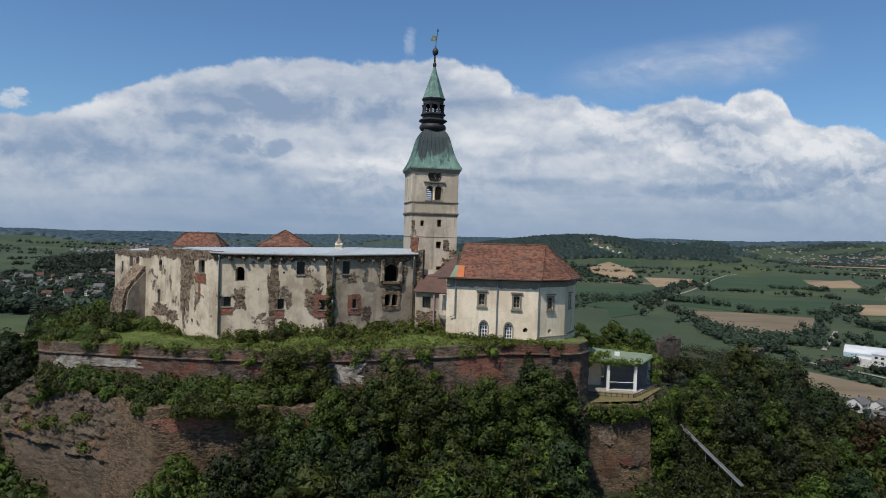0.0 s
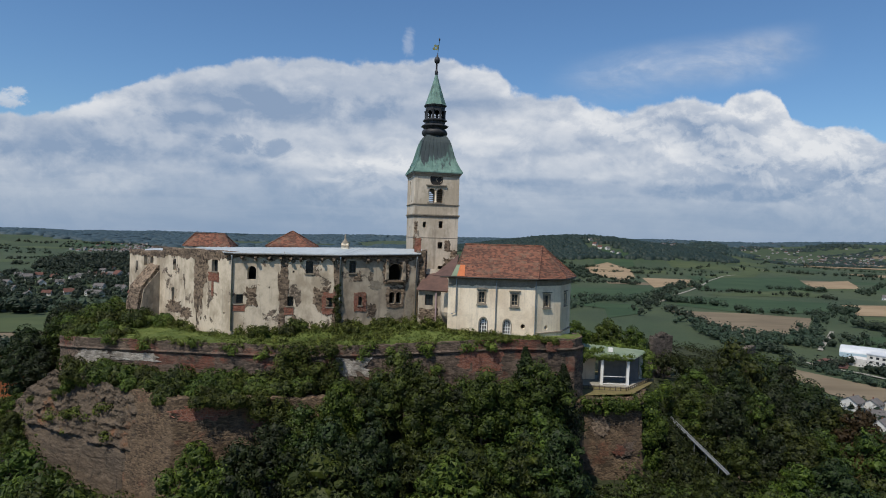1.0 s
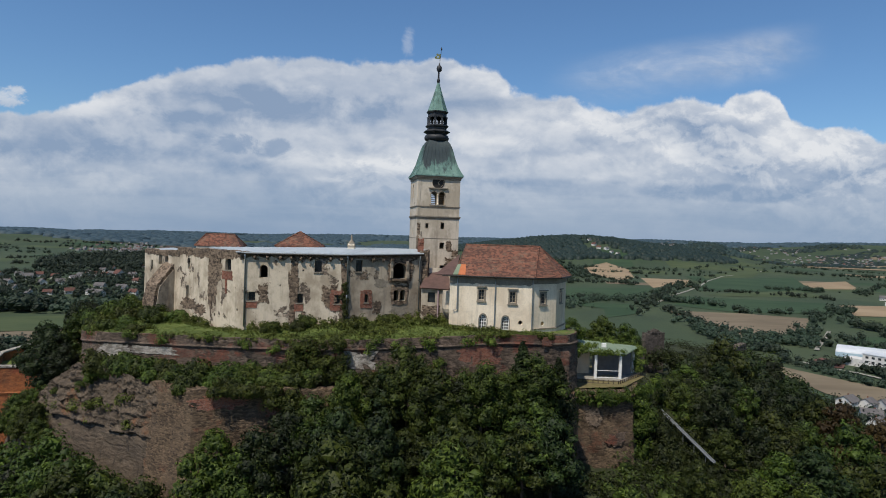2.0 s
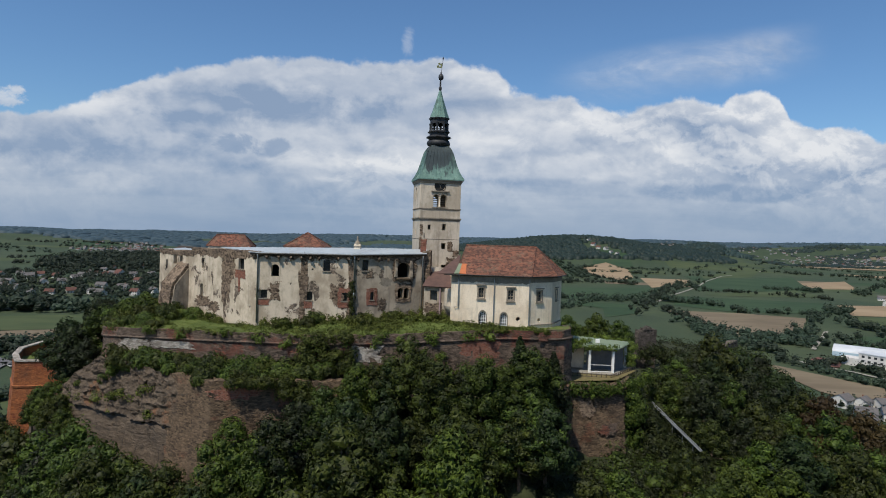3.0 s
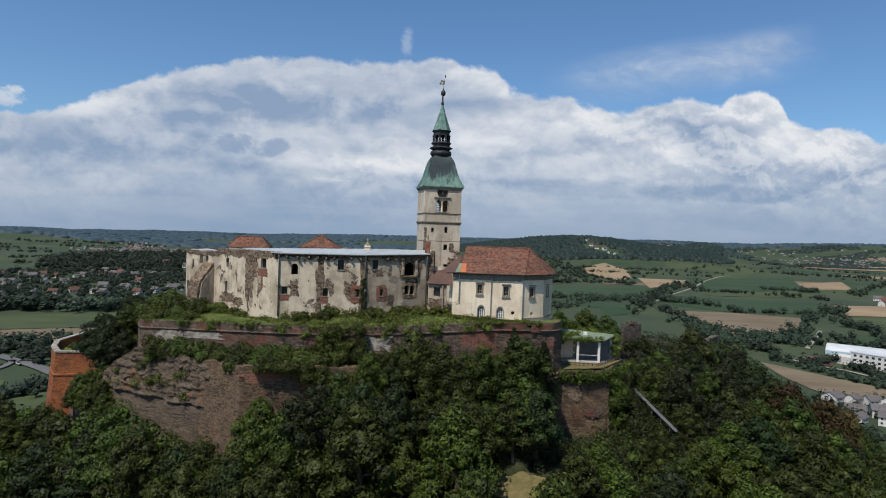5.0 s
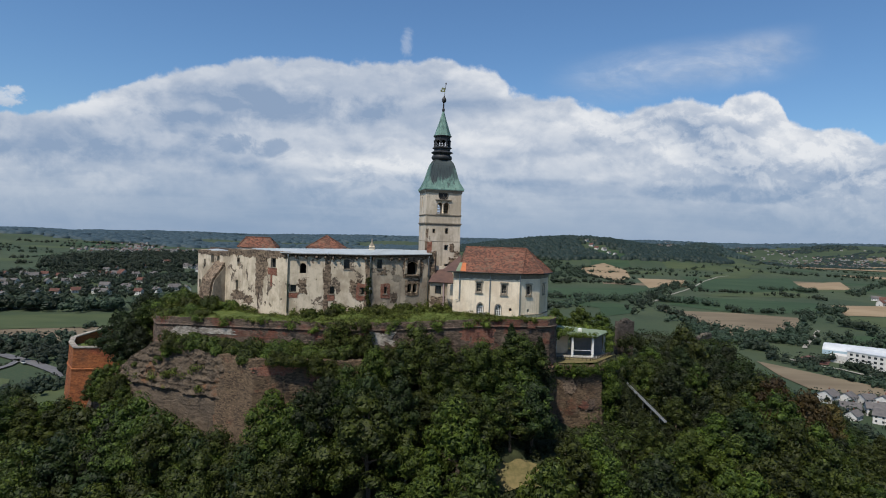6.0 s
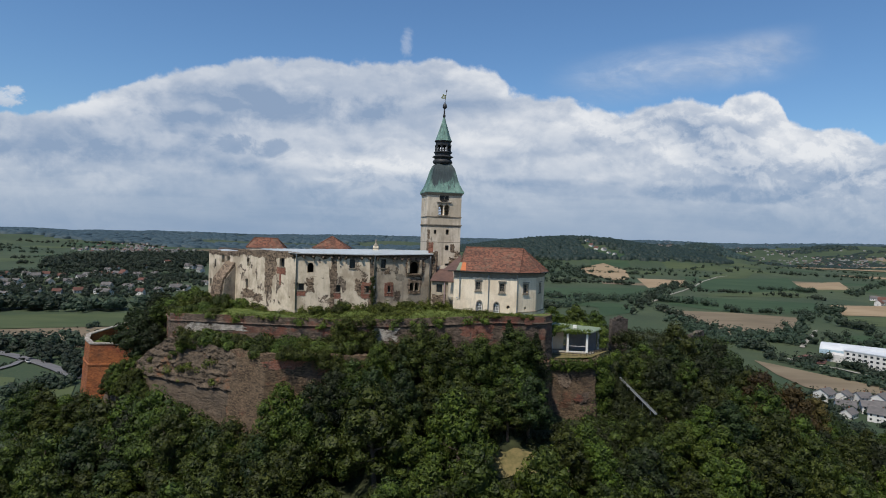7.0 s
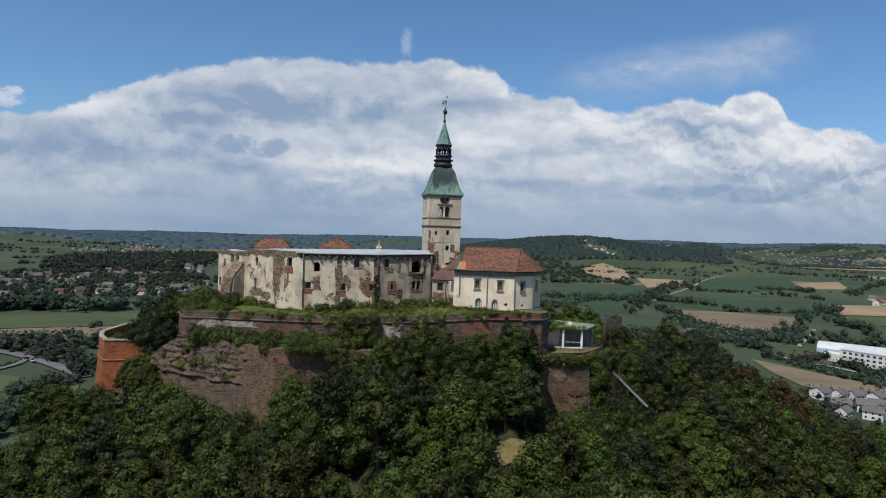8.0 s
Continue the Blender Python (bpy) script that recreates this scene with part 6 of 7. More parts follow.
y = 29.0
while y < 96:
    x = -78.0 + rng.uniform(0, 4)
    while x < 110:
        px, py = x + rng.uniform(-1.6, 1.6), y + rng.uniform(-1.6, 1.6)
        d = brow_distance(px, py)
        z = height(px, py)
        if d > -6.5 and (py < 61 or (px > 42 and 3 < d < 50)) and free(px, py) and abs(px) < 40 + 0.70 * (py + 2) and not (13 < px < 27 and py > 57.5):
            kind = rng.choices(TREES, (3, 3, 2, 3, 2, 2))[0]
            size = rng.uniform(0.82, 1.12)
            if d < 2 and -14 < px < 16:
                size = rng.uniform(0.6, 0.78)
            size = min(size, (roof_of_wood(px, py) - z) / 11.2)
            if size > 0.28:
                plant(kind, px, py, z - 0.4, size, WOOD)
        x += rng.uniform(5.0, 6.8)
    y += 4.9

# a second, closer row of crowns along the foot of the terrace wall
for i in range(13):
    x = -9.5 + i * 1.9 + rng.uniform(-0.6, 0.6)
    y = 53.6 + 0.10 * (x + 9) + rng.uniform(-1.2, 1.2)
    if x > 11.6:
        continue
    plant(rng.choice(TREES), x, y, -7.5 + rng.uniform(-0.8, 0.7), rng.uniform(0.56, 0.76), WOOD)
for i in range(16):
    x = -10.0 + i * 1.6 + rng.uniform(-0.6, 0.6)
    if x > 10.4:
        continue
    plant(rng.choice(TREES), x, 49.6 + 0.12 * (x + 9) + rng.uniform(-1, 1), -12.6, rng.uniform(0.62, 0.85), WOOD)
plant(SPRUCE, 8.05, 56.0, -4.9, 1.05)
plant(SPRUCE, 11.9, 57.0, -6.6, 1.0)
# wooded shoulder beyond the pavilion
for i in range(66):
    x, y = rng.uniform(27, 80), rng.uniform(62, 112)
    if brow_distance(x, y) > 14 or not free(x, y) or (y > 76 and x < 26.5) or (28 < x < 34 and 80 < y < 87) or (50 < x < 58 and 98 < y < 111) or (x + 0.27 * (y - 65) < 31.6 and y < 73):
        continue
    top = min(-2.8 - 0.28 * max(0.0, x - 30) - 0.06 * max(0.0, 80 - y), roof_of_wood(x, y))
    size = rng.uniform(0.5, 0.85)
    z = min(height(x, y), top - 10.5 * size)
    plant(RUSTY if (x - 58) ** 2 + (y - 84) ** 2 < 90 and rng.random() < 0.8 else TREES[rng.choice((0, 3, 5, 5))], x, y, z - 0.3, size, WOOD)
for i in range(26):
    x, y = rng.uniform(30, 47), rng.uniform(53, 80)
    if x + 0.27 * (y - 65) < 32.2:
        continue
    size = rng.uniform(0.7, 0.95)
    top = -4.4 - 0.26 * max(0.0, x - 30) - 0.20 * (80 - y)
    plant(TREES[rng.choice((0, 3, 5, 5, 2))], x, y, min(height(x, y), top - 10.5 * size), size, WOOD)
for x, y, z, s in ((49.5, 70, -18.5, 1.0), (53, 68, -20, 1.0), (46.5, 64, -19, 0.85)):
    plant(RUSTY, x, y, z, s, WOOD)
for x, y, z, s in ((10.2, 57.4, -7.9, 0.60), (4.4, 55.2, -8.2, 0.62)):
    plant(TREES[5] if x > 12 else TREES[0], x, y, z, s, WOOD)
for x, y, s in ((57, 72, 0.9), (62, 76, 0.85), (54, 66, 0.8)):
    plant(RUSTY, x, y, height(x, y), s, WOOD)
for i in range(26):
    x = -46.5 + i * 1.05
    y = 45.5 + 0.42 * abs(x + 23) + rng.uniform(-0.5, 1.2)
    z = height(x, y)
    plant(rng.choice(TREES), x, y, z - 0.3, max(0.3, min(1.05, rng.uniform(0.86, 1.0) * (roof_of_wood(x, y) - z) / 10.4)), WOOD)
plant(TREES[4], 22.0, 79.5, -5.2, 0.78)
plant(TREES[0], 25.6, 81.5, -5.2, 0.62)
plant(TREES[2], 19.0, 84.0, -5.2, 0.66)
# dark scrub on the shoulder left of the terrace
for x, y, z, s in ((-46.5, 66.0, -7.5, 0.62), (-49.0, 69.5, -7.5, 0.66), (-45.2, 70.5, -4.5, 0.52), (-47.5, 74.0, -5.0, 0.6), 
                   (-44.0, 64.6, -5.5, 0.42), (-49.5, 79, -5.5, 0.7)):
    plant(TREES[5] if rng.random() < 0.6 else TREES[0], x, y, z - 1.0, s * 1.3, WOOD)
# shrubs climbing the bastion's corner and flanks
for x, y, z, s in ((-20.8, 48.0, -14.9, 0.88), (-18.6, 48.2, -15.8, 0.85), (-16.8, 49.2, -14.2, 0.78), (-14.8, 50.4, -12.6, 0.8), (-13.0, 51.6, -10.6, 0.74), (-12.6, 52.4, -9.8, 0.6), (-10.6, 53.2, -9.2, 0.62), (-14.0, 51.6, -11.0, 0.55), (-9.2, 54.0, -8.4, 0.58), (-13.5, 51.0, -12.0, 0.66), (-12.0, 52.0, -11.0, 0.6), (-15.8, 49.6, -15.5, 0.6)):
    plant(TREES[2] if x < -17 else rng.choice(TREES), x, y, z, s, WOOD)

# shrubs growing up the left end of the rock
for x, y, z, s in ((-43.6, 59.6, -12.2, 0.42), (-45.4, 61.2, -12.4, 0.46), (-42.2, 58.6, -12.8, 0.36), (-47.4, 62.6, -12.6, 0.46), (-49.4, 64.4, -12.8, 0.5), (-51.4, 66.2, -13.4, 0.5), (-44.6, 60.6, -10.0, 0.3), (-48.6, 65.2, -10.4, 0.42), (-46.4, 63.6, -9.4, 0.36)):
    plant(TREES[2] if rng.random() < 0.5 else TREES[4], x, y, z, s, WOOD)
# broad round crowns on the shoulder beyond the track
for x, y, z, s in ((47.4, 88.0, -17.0, 1.15), (42.0, 84.0, -15.0, 0.95), (52.5, 91.0, -19.0, 1.1), (44.5, 79.0, -17.5, 1.0), (39.0, 79.5, -13.8, 0.8), (50.5, 82.0, -19.5, 1.05), (56.5, 88.0, -21.0, 1.0), (41.5, 74.0, -17.0, 0.95), (47.0, 76.5, -19.5, 1.0)):
    plant(TREES[5] if rng.random() < 0.7 else TREES[3], x, y, z + 0.8, s * 1.08, WOOD)

TERRACE = "bushes on the terrace"
for i in range(300):
    u, v = rng.random(), rng.random()
    left = u < 0.22
    if not left and not (0.37 < u < 0.60 and v > 0.45) and not (v > 0.90 and u < 0.27):
        continue
    if rng.random() > (0.8 if left else 0.6):
        continue
    p = along(WALL_LINE, u).lerp(along(FOOT_LINE, u), min(max(v, 0.08), 0.95))
    big = 1.3 if left else 1.15 if 0.37 < u < 0.52 and v > 0.6 else 0.55
    plant(rng.choice(BUSHES), p.x, p.y, p.z - 0.15, big * rng.uniform(0.45, 1.1), TERRACE)
LEDGE = "shrubs on the ledge below the terrace"
for i in range(75):
    t = (i + rng.random()) / 75
    x = -36.5 + 24 * t
    front = 57.5 - 6.3 * smooth(-36.5, -23.4, x) + 3.0 * smooth(-23.4, -13.5, x)
    y = front + 0.6 + rng.random() * max(0.6, 57.4 - front)
    plant(rng.choice(BUSHES), x, y, -3.9 + rng.uniform(0, 0.9), rng.uniform(0.9, 1.6), LEDGE)


def leaf_mass(name, label, category, lobes, material, sprays, leaf, seed):
    """A spread of leaves past counting, over lobes (x, y, z, width, height)."""
    r, s = random.Random(seed), Shape()
    for l in lobes:
        core(s, l[0], l[1], l[2], l[3] * 0.72, l[4] * 0.72, r)
    leaf_cloud(s, lobes, sprays, leaf, r)
    return tagged(raw(name, s, material), label, category, kind="stuff")


def lobe(x, y, z, a, b):
    w = rng.uniform(a, b)
    return (x, y, z, w, w * rng.uniform(0.8, 1.1))


leaf_mass("ivy", "thick ivy hanging over the terrace wall", "ivy", [lobe(rng.uniform(-16.4, -10.2), 56.6 + rng.uniform(-0.5, 0.2), rng.uniform(-3.2, 1.3), 0.5, 0.95) for _ in range(60)], M_BUSH, 5200, 0.17, 91)
spots = []
for x, z0 in ((-1.5, 0.6), (-1.0, -0.6), (-1.8, 1.5), (-1.2, -1.6), (2.5, 1.2), (-30, 0.6), (-21, 0.7), (-17.8, 0.3), (-5.5, 1.0), (4.6, 1.6), (-33.5, 0.8), (-25, 0.9), (-7.5, 1.2), (-8.0, 0.4)):
    p = min((along(WALL_LINE, k / 200) for k in range(201)), key=lambda q: abs(q.x - x))
    for _ in range(4):
        spots.append(lobe(p.x + rng.uniform(-0.5, 0.5), p.y - 0.15, z0 + rng.uniform(-0.4, 0.3), 0.3, 0.6))
leaf_mass("ivy", "tufts of creeper hanging down the terrace wall", "ivy", spots, M_IVY, 3200, 0.15, 92)
foot = []
for i in range(80):
    x = -10.5 + 20.0 * rng.random()
    q = min((along(WALL_LINE, k / 200) for k in range(201)), key=lambda v: abs(v.x - x))
    foot.append(lobe(x, q.y - rng.uniform(0.4, 1.6), -4.2 + 1.9 * rng.random() ** 2 + 0.8 * math.sin(x * 0.9), 0.6, 1.1))
leaf_mass("scrub", "tangled shrubs along the foot of the terrace wall", "scrub", foot, M_LEAF_LIGHT, 7000, 0.2, 98)
tufts = []
for i in range(46):
    t = rng.random()
    q = Vector((-31, 55.2, -4.6)).lerp(Vector((-50, 66.0, -9.5)), t)
    tufts.append(lobe(q.x, q.y - rng.uniform(0.2, 1.2), q.z - 3.5 * rng.random() ** 2, 0.35, 0.8))
leaf_mass("scrub", "small tufts of green growing on the rock", "scrub", tufts, M_IVY, 2600, 0.18, 99)
over = []
for i in range(44):
    t = rng.random()
    p = Vector((-21.8, 51.0, -2.7)).lerp(Vector((-13.4, 53.7, -2.9)), t)
    over.append(lobe(p.x, p.y - rng.uniform(0.1, 0.9), p.z - rng.random() * (0.4 + 2.6 * smooth(0.45, 0.9, t)), 0.5, 0.95))
leaf_mass("ivy", "shrubs and creeper hanging over the bastion wall", "ivy", over, M_LEAF_LIGHT, 4200, 0.19, 97)
climb = [Plane(A4, A5).at(11.0 + rng.uniform(-0.35, 0.3), 2.0 + 5.0 * (i / 18), 0.1) for i in range(18)]
leaf_mass("climber", "narrow climber up the corner of the wing", "climber", [lobe(q.x, q.y, q.z, 0.22, 0.42) for q in climb], M_LEAF, 1100, 0.13, 93)
creep = [lobe(15.2 + 6.6 * rng.random(), 68.0 + rng.uniform(-0.1, 0.3), -0.95 + rng.uniform(-0.35, 0.15), 0.22, 0.42) for _ in range(60)]
creep += [lobe(15.4 + 9.5 * (i / 26), 73.3 + rng.uniform(-0.3, 0.3), -0.75 + rng.uniform(-0.6, 0.25), 0.4, 0.8) for i in range(26)] + [lobe(24.6 + rng.uniform(-0.3, 0.4), rng.uniform(70, 73), rng.uniform(-3.8, -1.0), 0.4, 0.8) for _ in range(14)]
creep += [lobe(15.3 + 3.6 * rng.random() ** 1.6, 68.3 + 2.6 * rng.random(), -0.55 + rng.uniform(-0.1, 0.1), 0.22, 0.42) for _ in range(44)]
creep += [lobe(15.4 + rng.uniform(-0.4, 1.2), 68.2 + rng.uniform(-0.2, 2.4), rng.uniform(-2.4, -0.9), 0.3, 0.6) for _ in range(16)]
leaf_mass("creeper", "vine creeper over the edges of the pavilion roof", "creeper", creep, M_IVY, 5200, 0.15, 94)
below = []
for i in range(120):
    x = rng.uniform(13.4, 27.5)
    below.append(lobe(x, 62.3 + (0.25 * (x - 15) if x < 22 else 1.75 + 1.35 * (x - 22)) + rng.uniform(-0.7, 0.35), -4.85 + rng.uniform(-0.9, 0.35), 0.4, 0.75))
for i in range(46):
    below.append(lobe(22.0 + rng.uniform(-0.4, 2.2), 64.2 + rng.uniform(-0.6, 1.5), rng.uniform(-13.0, -5.9), 0.6, 1.15))
leaf_mass("scrub", "green scrub on the rim and flank of the side bastion", "scrub", below, M_LEAF_LIGHT, 6000, 0.19, 95)
slope = [lobe(rng.uniform(13.5, 23), rng.uniform(52, 60), 0, 0.7, 1.2) for _ in range(110)]
slope = [(x, y, height(x, y) - 0.1, a * 0.8, b * 0.8) for x, y, z, a, b in slope]
for i in range(420):
    x, y = rng.uniform(23.0, 66), rng.uniform(56, 116)
    d = brow_distance(x, y)
    if d > 9 or d < -26 or (28.8 < x < 33.5 and 78 < y < 86) or (x < 25.6 and y > 66):
        continue
    z = height(x, y)
    slope.append(lobe(x, y, z - 0.3, 1.0, 1.8) if x > 33 or y > 74 else lobe(x, y, z - 0.2, 0.7, 1.2))
for i in range(420):
    x, y = rng.uniform(20.5, 37), rng.uniform(46, 70)
    if abs(x - 28.6 + (y - 65) * 0.27) < 0.6 and 58 < y < 73:
        continue
    slope.append(lobe(x, y, height(x, y) - 0.2, 0.9, 1.5))
for i in range(150):
    x, y = rng.uniform(2.4, 13.0), rng.uniform(40, 54)
    if (x - 8.6) ** 2 / 13 + (y - 48.2) ** 2 / 8 < 1:
        continue
    slope.append(lobe(x, y, height(x, y) + 0.1, 0.7, 1.2))
for i in range(90):
    t = rng.random()
    q = Vector((27.2, 70.2, -8.3)).lerp(Vector((29.85, 60.5, -11.3)), t)
    slope.append(lobe(q.x + rng.uniform(-1.6, 1.6), q.y + rng.uniform(-0.6, 0.6), q.z - rng.uniform(1.0, 2.2), 0.5, 0.85))
for i in range(26):
    slope.append(lobe(rng.uniform(28.5, 34.5), rng.uniform(80.5, 83.6), rng.uniform(-5.5, -3.2), 0.7, 1.2))
leaf_mass("scrub", "green scrub over the castle shoulder", "scrub", slope, M_SCRUB, 70000, 0.24, 96)
for i in range(26):
    t = rng.random() ** 0.7
    p = Vector((-36, 57.6, -3.2)).lerp(Vector((-50, 66.5, -9.6)), t)
    plant(rng.choice(BUSHES), p.x + rng.uniform(-1, 1), p.y + rng.uniform(-1.2, 0.8), p.z + rng.uniform(-1.4, 0.6), rng.uniform(0.5, 1.0), "shrubs on the rock face")
for x, y in ((-59, 79), (-57.5, 80), (-54, 81.5), (-53, 82)):
    plant(BUSHES[2], x, y, -7.5, 0.9, "shrubs on the red bastion")


for x, y, s in ((-64, 68.5, 0.8), (-61, 67.2, 0.78), (-58.2, 66.6, 0.8), (-55.6, 66.0, 0.76), (-52.8, 65.0, 0.78), (-66.5, 71.5, 0.85), (-59.5, 63.5, 0.8), (-63.0, 64.0, 0.8)):
    plant(rng.choice(TREES), x, y, -13.4 - 9.8 * s, s, WOOD)


def weeds():
    """Nettles, brambles and tall weeds run together over the terrace, past counting."""
    lobes_, r = [], random.Random(77)
    while len(lobes_) < 1500:
        u, v = r.random() * 0.74, r.random()
        edge, foot = v < 0.16, v > 0.80
        lawn = 0.12 < u < 0.34 and 0.16 < v < 0.72
        thick = noise.noise((u * 14, v * 3.0, 2.0)) + 0.5 * noise.noise((u * 40, v * 8, 5.0))
        if lawn or (0.22 < u < 0.36 and v > 0.3 and thick < 0.22) or (0.60 < u and v > 0.3) or (not edge and not foot and u > 0.22 and thick < -0.05):
            continue
        if edge and thick < -0.12:
            continue
        p = along(WALL_LINE, u).lerp(along(FOOT_LINE, u), v * 1.0)
        w = r.uniform(0.22, 0.5) * (0.8 if edge else 1.0)
        rise = 0.0 if edge else r.random() ** 2 * (0.9 if foot or u < 0.22 or (0.36 < u < 0.58 and v > 0.5) else 0.35)
        lobes_.append((p.x, p.y - (0.35 * r.random() if edge else 0), p.z + rise - (0.3 * r.random() if edge else 0), w, w * r.uniform(0.8, 1.5)))
    leaf_mass("weeds", "tall weeds and brambles grown over the castle terrace", "weeds", lobes_, M_IVY, 42000, 0.13, 78)


weeds()


def grass_tufts():
    """Long meadow grass and weeds over the terrace, past counting."""
    s, r = Shape(), random.Random(21)
    for _ in range(5200):
        u, v = r.random() * 0.72, r.random()
        p = along(WALL_LINE, u).lerp(along(FOOT_LINE, u), v)
        lawn = 0.15 < u < 0.30 and 0.12 < v < 0.62
        z = p.z + 0.12 + 0.35 * noise.noise((p.x * 0.3, p.y * 0.3, 5.0)) * math.sin(math.pi * v)
        w = r.uniform(0.12, 0.3)
        leaf_cloud(s, [(p.x, p.y, z, w, 0.05 if lawn else r.uniform(0.08, 0.28))], 4, 0.07 if lawn else r.uniform(0.09, 0.17), r, 0.6)
    tagged(raw("grass", s, M_BLADES), "long meadow grass on the castle terrace", "grass", kind="stuff")


grass_tufts()


def undergrowth():
    """Low scrub between the slope trees, past counting."""
    s, r = Shape(), random.Random(31)
    n = 0
    while n < 560:
        x, y = r.uniform(-78, 100), r.uniform(18, 110)
        d = brow_distance(x, y)
        if d < -9 or d > 45 or abs(x) > 46 + 0.72 * (y + 10) or ((x - 8.0) ** 2 / 20 + (y - 48.5) ** 2 / 14 < 1) or (-44 < x < -12 and y > 44.5 + 0.42 * abs(x + 23)) or (y > 62 and 13 < x < 27):
            continue
        w = r.uniform(1.0, 2.2)
        z = height(x, y)
        core(s, x, y, z + w * 0.2, w * 0.8, w * 0.6, r)
        leaf_cloud(s, [(x, y, z + w * 0.35, w * 1.1, w * 0.9)], 95, 0.27, r)
        n += 1
    tagged(raw("undergrowth", s, M_LEAF), "low green scrub on the castle slope", "scrub", kind="stuff")


undergrowth()


def clearing():
    s, n = Shape(), 26
    for k in range(5):
        for i in range(n):
            a = 2 * math.pi * i / n
            d = k / 4 * (1 + 0.22 * math.sin(2 * a + 1) + 0.12 * math.sin(5 * a))
            x, y = 8.6 + 3.3 * d * math.cos(a), 48.2 + 2.3 * d * math.sin(a)
            s.v.append((x, y, height(x, y) + 0.12))
    s.f = [(k * n + i, k * n + (i + 1) % n, (k + 1) * n + (i + 1) % n, (k + 1) * n + i) for k in range(4) for i in range(n)]
    tagged(raw("clearing", s, M_DRYGRASS), "small clearing of dry yellow grass on the slope", "clearing", kind="structure")


clearing()


def bare_patch(x0, y0, rx, ry):
    """A strip of bare yellow earth between the shrubs."""
    s, n = Shape(), 18
    s.v = [(x0, y0, height(x0, y0) + 0.35)]
    for i in range(n):
        a = 2 * math.pi * i / n
        k = 1 + 0.25 * math.sin(3 * a + x0)
        x, y = x0 + rx * k * math.cos(a), y0 + ry * k * math.sin(a)
        s.v.append((x, y, height(x, y) + 0.3))
    s.f = [(0, i + 1, (i + 1) % n + 1) for i in range(n)]
    tagged(raw("bare_earth", s, M_DRYGRASS), "patch of bare dry earth among the shrubs", "clearing", kind="structure")


bare_patch(24.6, 56.5, 0.9, 2.0)

# ------------------------------------------------------------------ valley fields and roads
sheet("stubble_field", [(406, 1810), (519, 1961), (539, 1788), (461, 1483), (394, 1371), (381, 1551)], M_STUBBLE, "harvested pale brown stubble field")
sheet("stubble_field", [(479, 1491), (593, 1478), (511, 1296), (408, 1193)], M_STUBBLE, "harvested pale brown stubble field")
sheet("stubble_field", [(863, 1495), (1068, 1634), (904, 1339), (796, 1310)], M_STUBBLE, "harvested pale brown stubble field")
sheet("fallow_field", [(296, 805), (390, 799), (460, 767), (352, 598), (268, 573), (287, 712)], M_PLOUGH, "broad fallow field of dry brown soil")
sheet("stubble_field", [(617, 955), (758, 979), (637, 817), (547, 814)], M_STUBBLE, "harvested pale brown stubble field")
sheet("maize_field", [(622, 1475), (984, 1735), (737, 1219), (481, 1156)], M_MAIZE, "deep green maize field")
sheet("maize_field", [(396, 1030), (614, 982), (518, 828), (388, 809), (332, 875)], M_MAIZE, "deep green maize field")
sheet("maize_field", [(183, 1104), (408, 1193), (362, 1082), (233, 920), (164, 938)], M_MAIZE, "deep green maize field")
sheet("maize_field", [(153, 873), (271, 867), (245, 760), (191, 709), (212, 804)], M_MAIZE, "deep green maize field")
sheet("meadow", [(539, 802), (628, 804), (548, 697), (484, 717)], M_PASTURE, "light green meadow strip", VALLEY + 0.55)
sheet("meadow", [(716, 1245), (692, 1096), (479, 1055), (459, 1079)], M_PASTURE, "light green meadow strip", VALLEY + 0.55)
sheet("maize_field", [(402, 613), (503, 637), (428, 537), (373, 559)], M_MAIZE, "deep green maize field")
sheet("maize_field", [(777, 2492), (1222, 3055), (1281, 2571), (1067, 2102), (624, 1941)], M_MAIZE, "deep green maize field")
sheet("meadow", [(700, 1665), (1024, 1983), (835, 1663), (655, 1541)], M_PASTURE, "light green meadow strip", VALLEY + 0.55)
sheet("fallow_field", [(249, 462), (257, 448), (276, 412), (296, 376), (306, 352), (272, 344), (249, 353), (238, 374), (239, 410)], M_PLOUGH, "fallow field of dry brown soil")
sheet("meadow", [(-464, 541), (-374, 579), (-297, 611), (-279, 552), (-278, 526), (-327, 502), (-407, 471)], M_PASTURE, "light green mown meadow", VALLEY + 0.55)
sheet("fallow_field", [(-403, 465), (-322, 503), (-275, 520), (-224, 416), (-278, 423), (-365, 419)], M_PLOUGH, "fallow field of dry brown soil")
sheet("meadow", [(-654, 947), (-591, 1002), (-515, 924), (-476, 831), (-552, 834)], M_PASTURE, "light green meadow among the houses", VALLEY + 0.55)
sheet("stubble_field", [(-700, 1300), (-716, 1402), (-680, 1493), (-652, 1428), (-636, 1243)], M_STUBBLE, "pale dry field beyond the houses")
sheet("meadow", [(-227, 277), (-215, 294), (-203, 317), (-184, 278), (-185, 248), (-207, 249)], M_PASTURE, "bright green meadow below the castle hill", VALLEY + 0.55)
sheet("meadow", [(-267, 331), (-244, 328), (-226, 298), (-238, 291)], M_PASTURE, "bright green verge beside the road", VALLEY + 0.55)
sheet("red_court", [(296, 484), (310, 496), (318, 478), (301, 454), (295, 456)], M_ROOF_RED, "red clay sports court beside the hall", VALLEY + 0.7, "sports court")
sheet("car_park", [(243, 327), (259, 325), (239, 292), (233, 302)], M_ASPHALT, "grey asphalt yard beside the white buildings", VALLEY + 0.7, "yard")
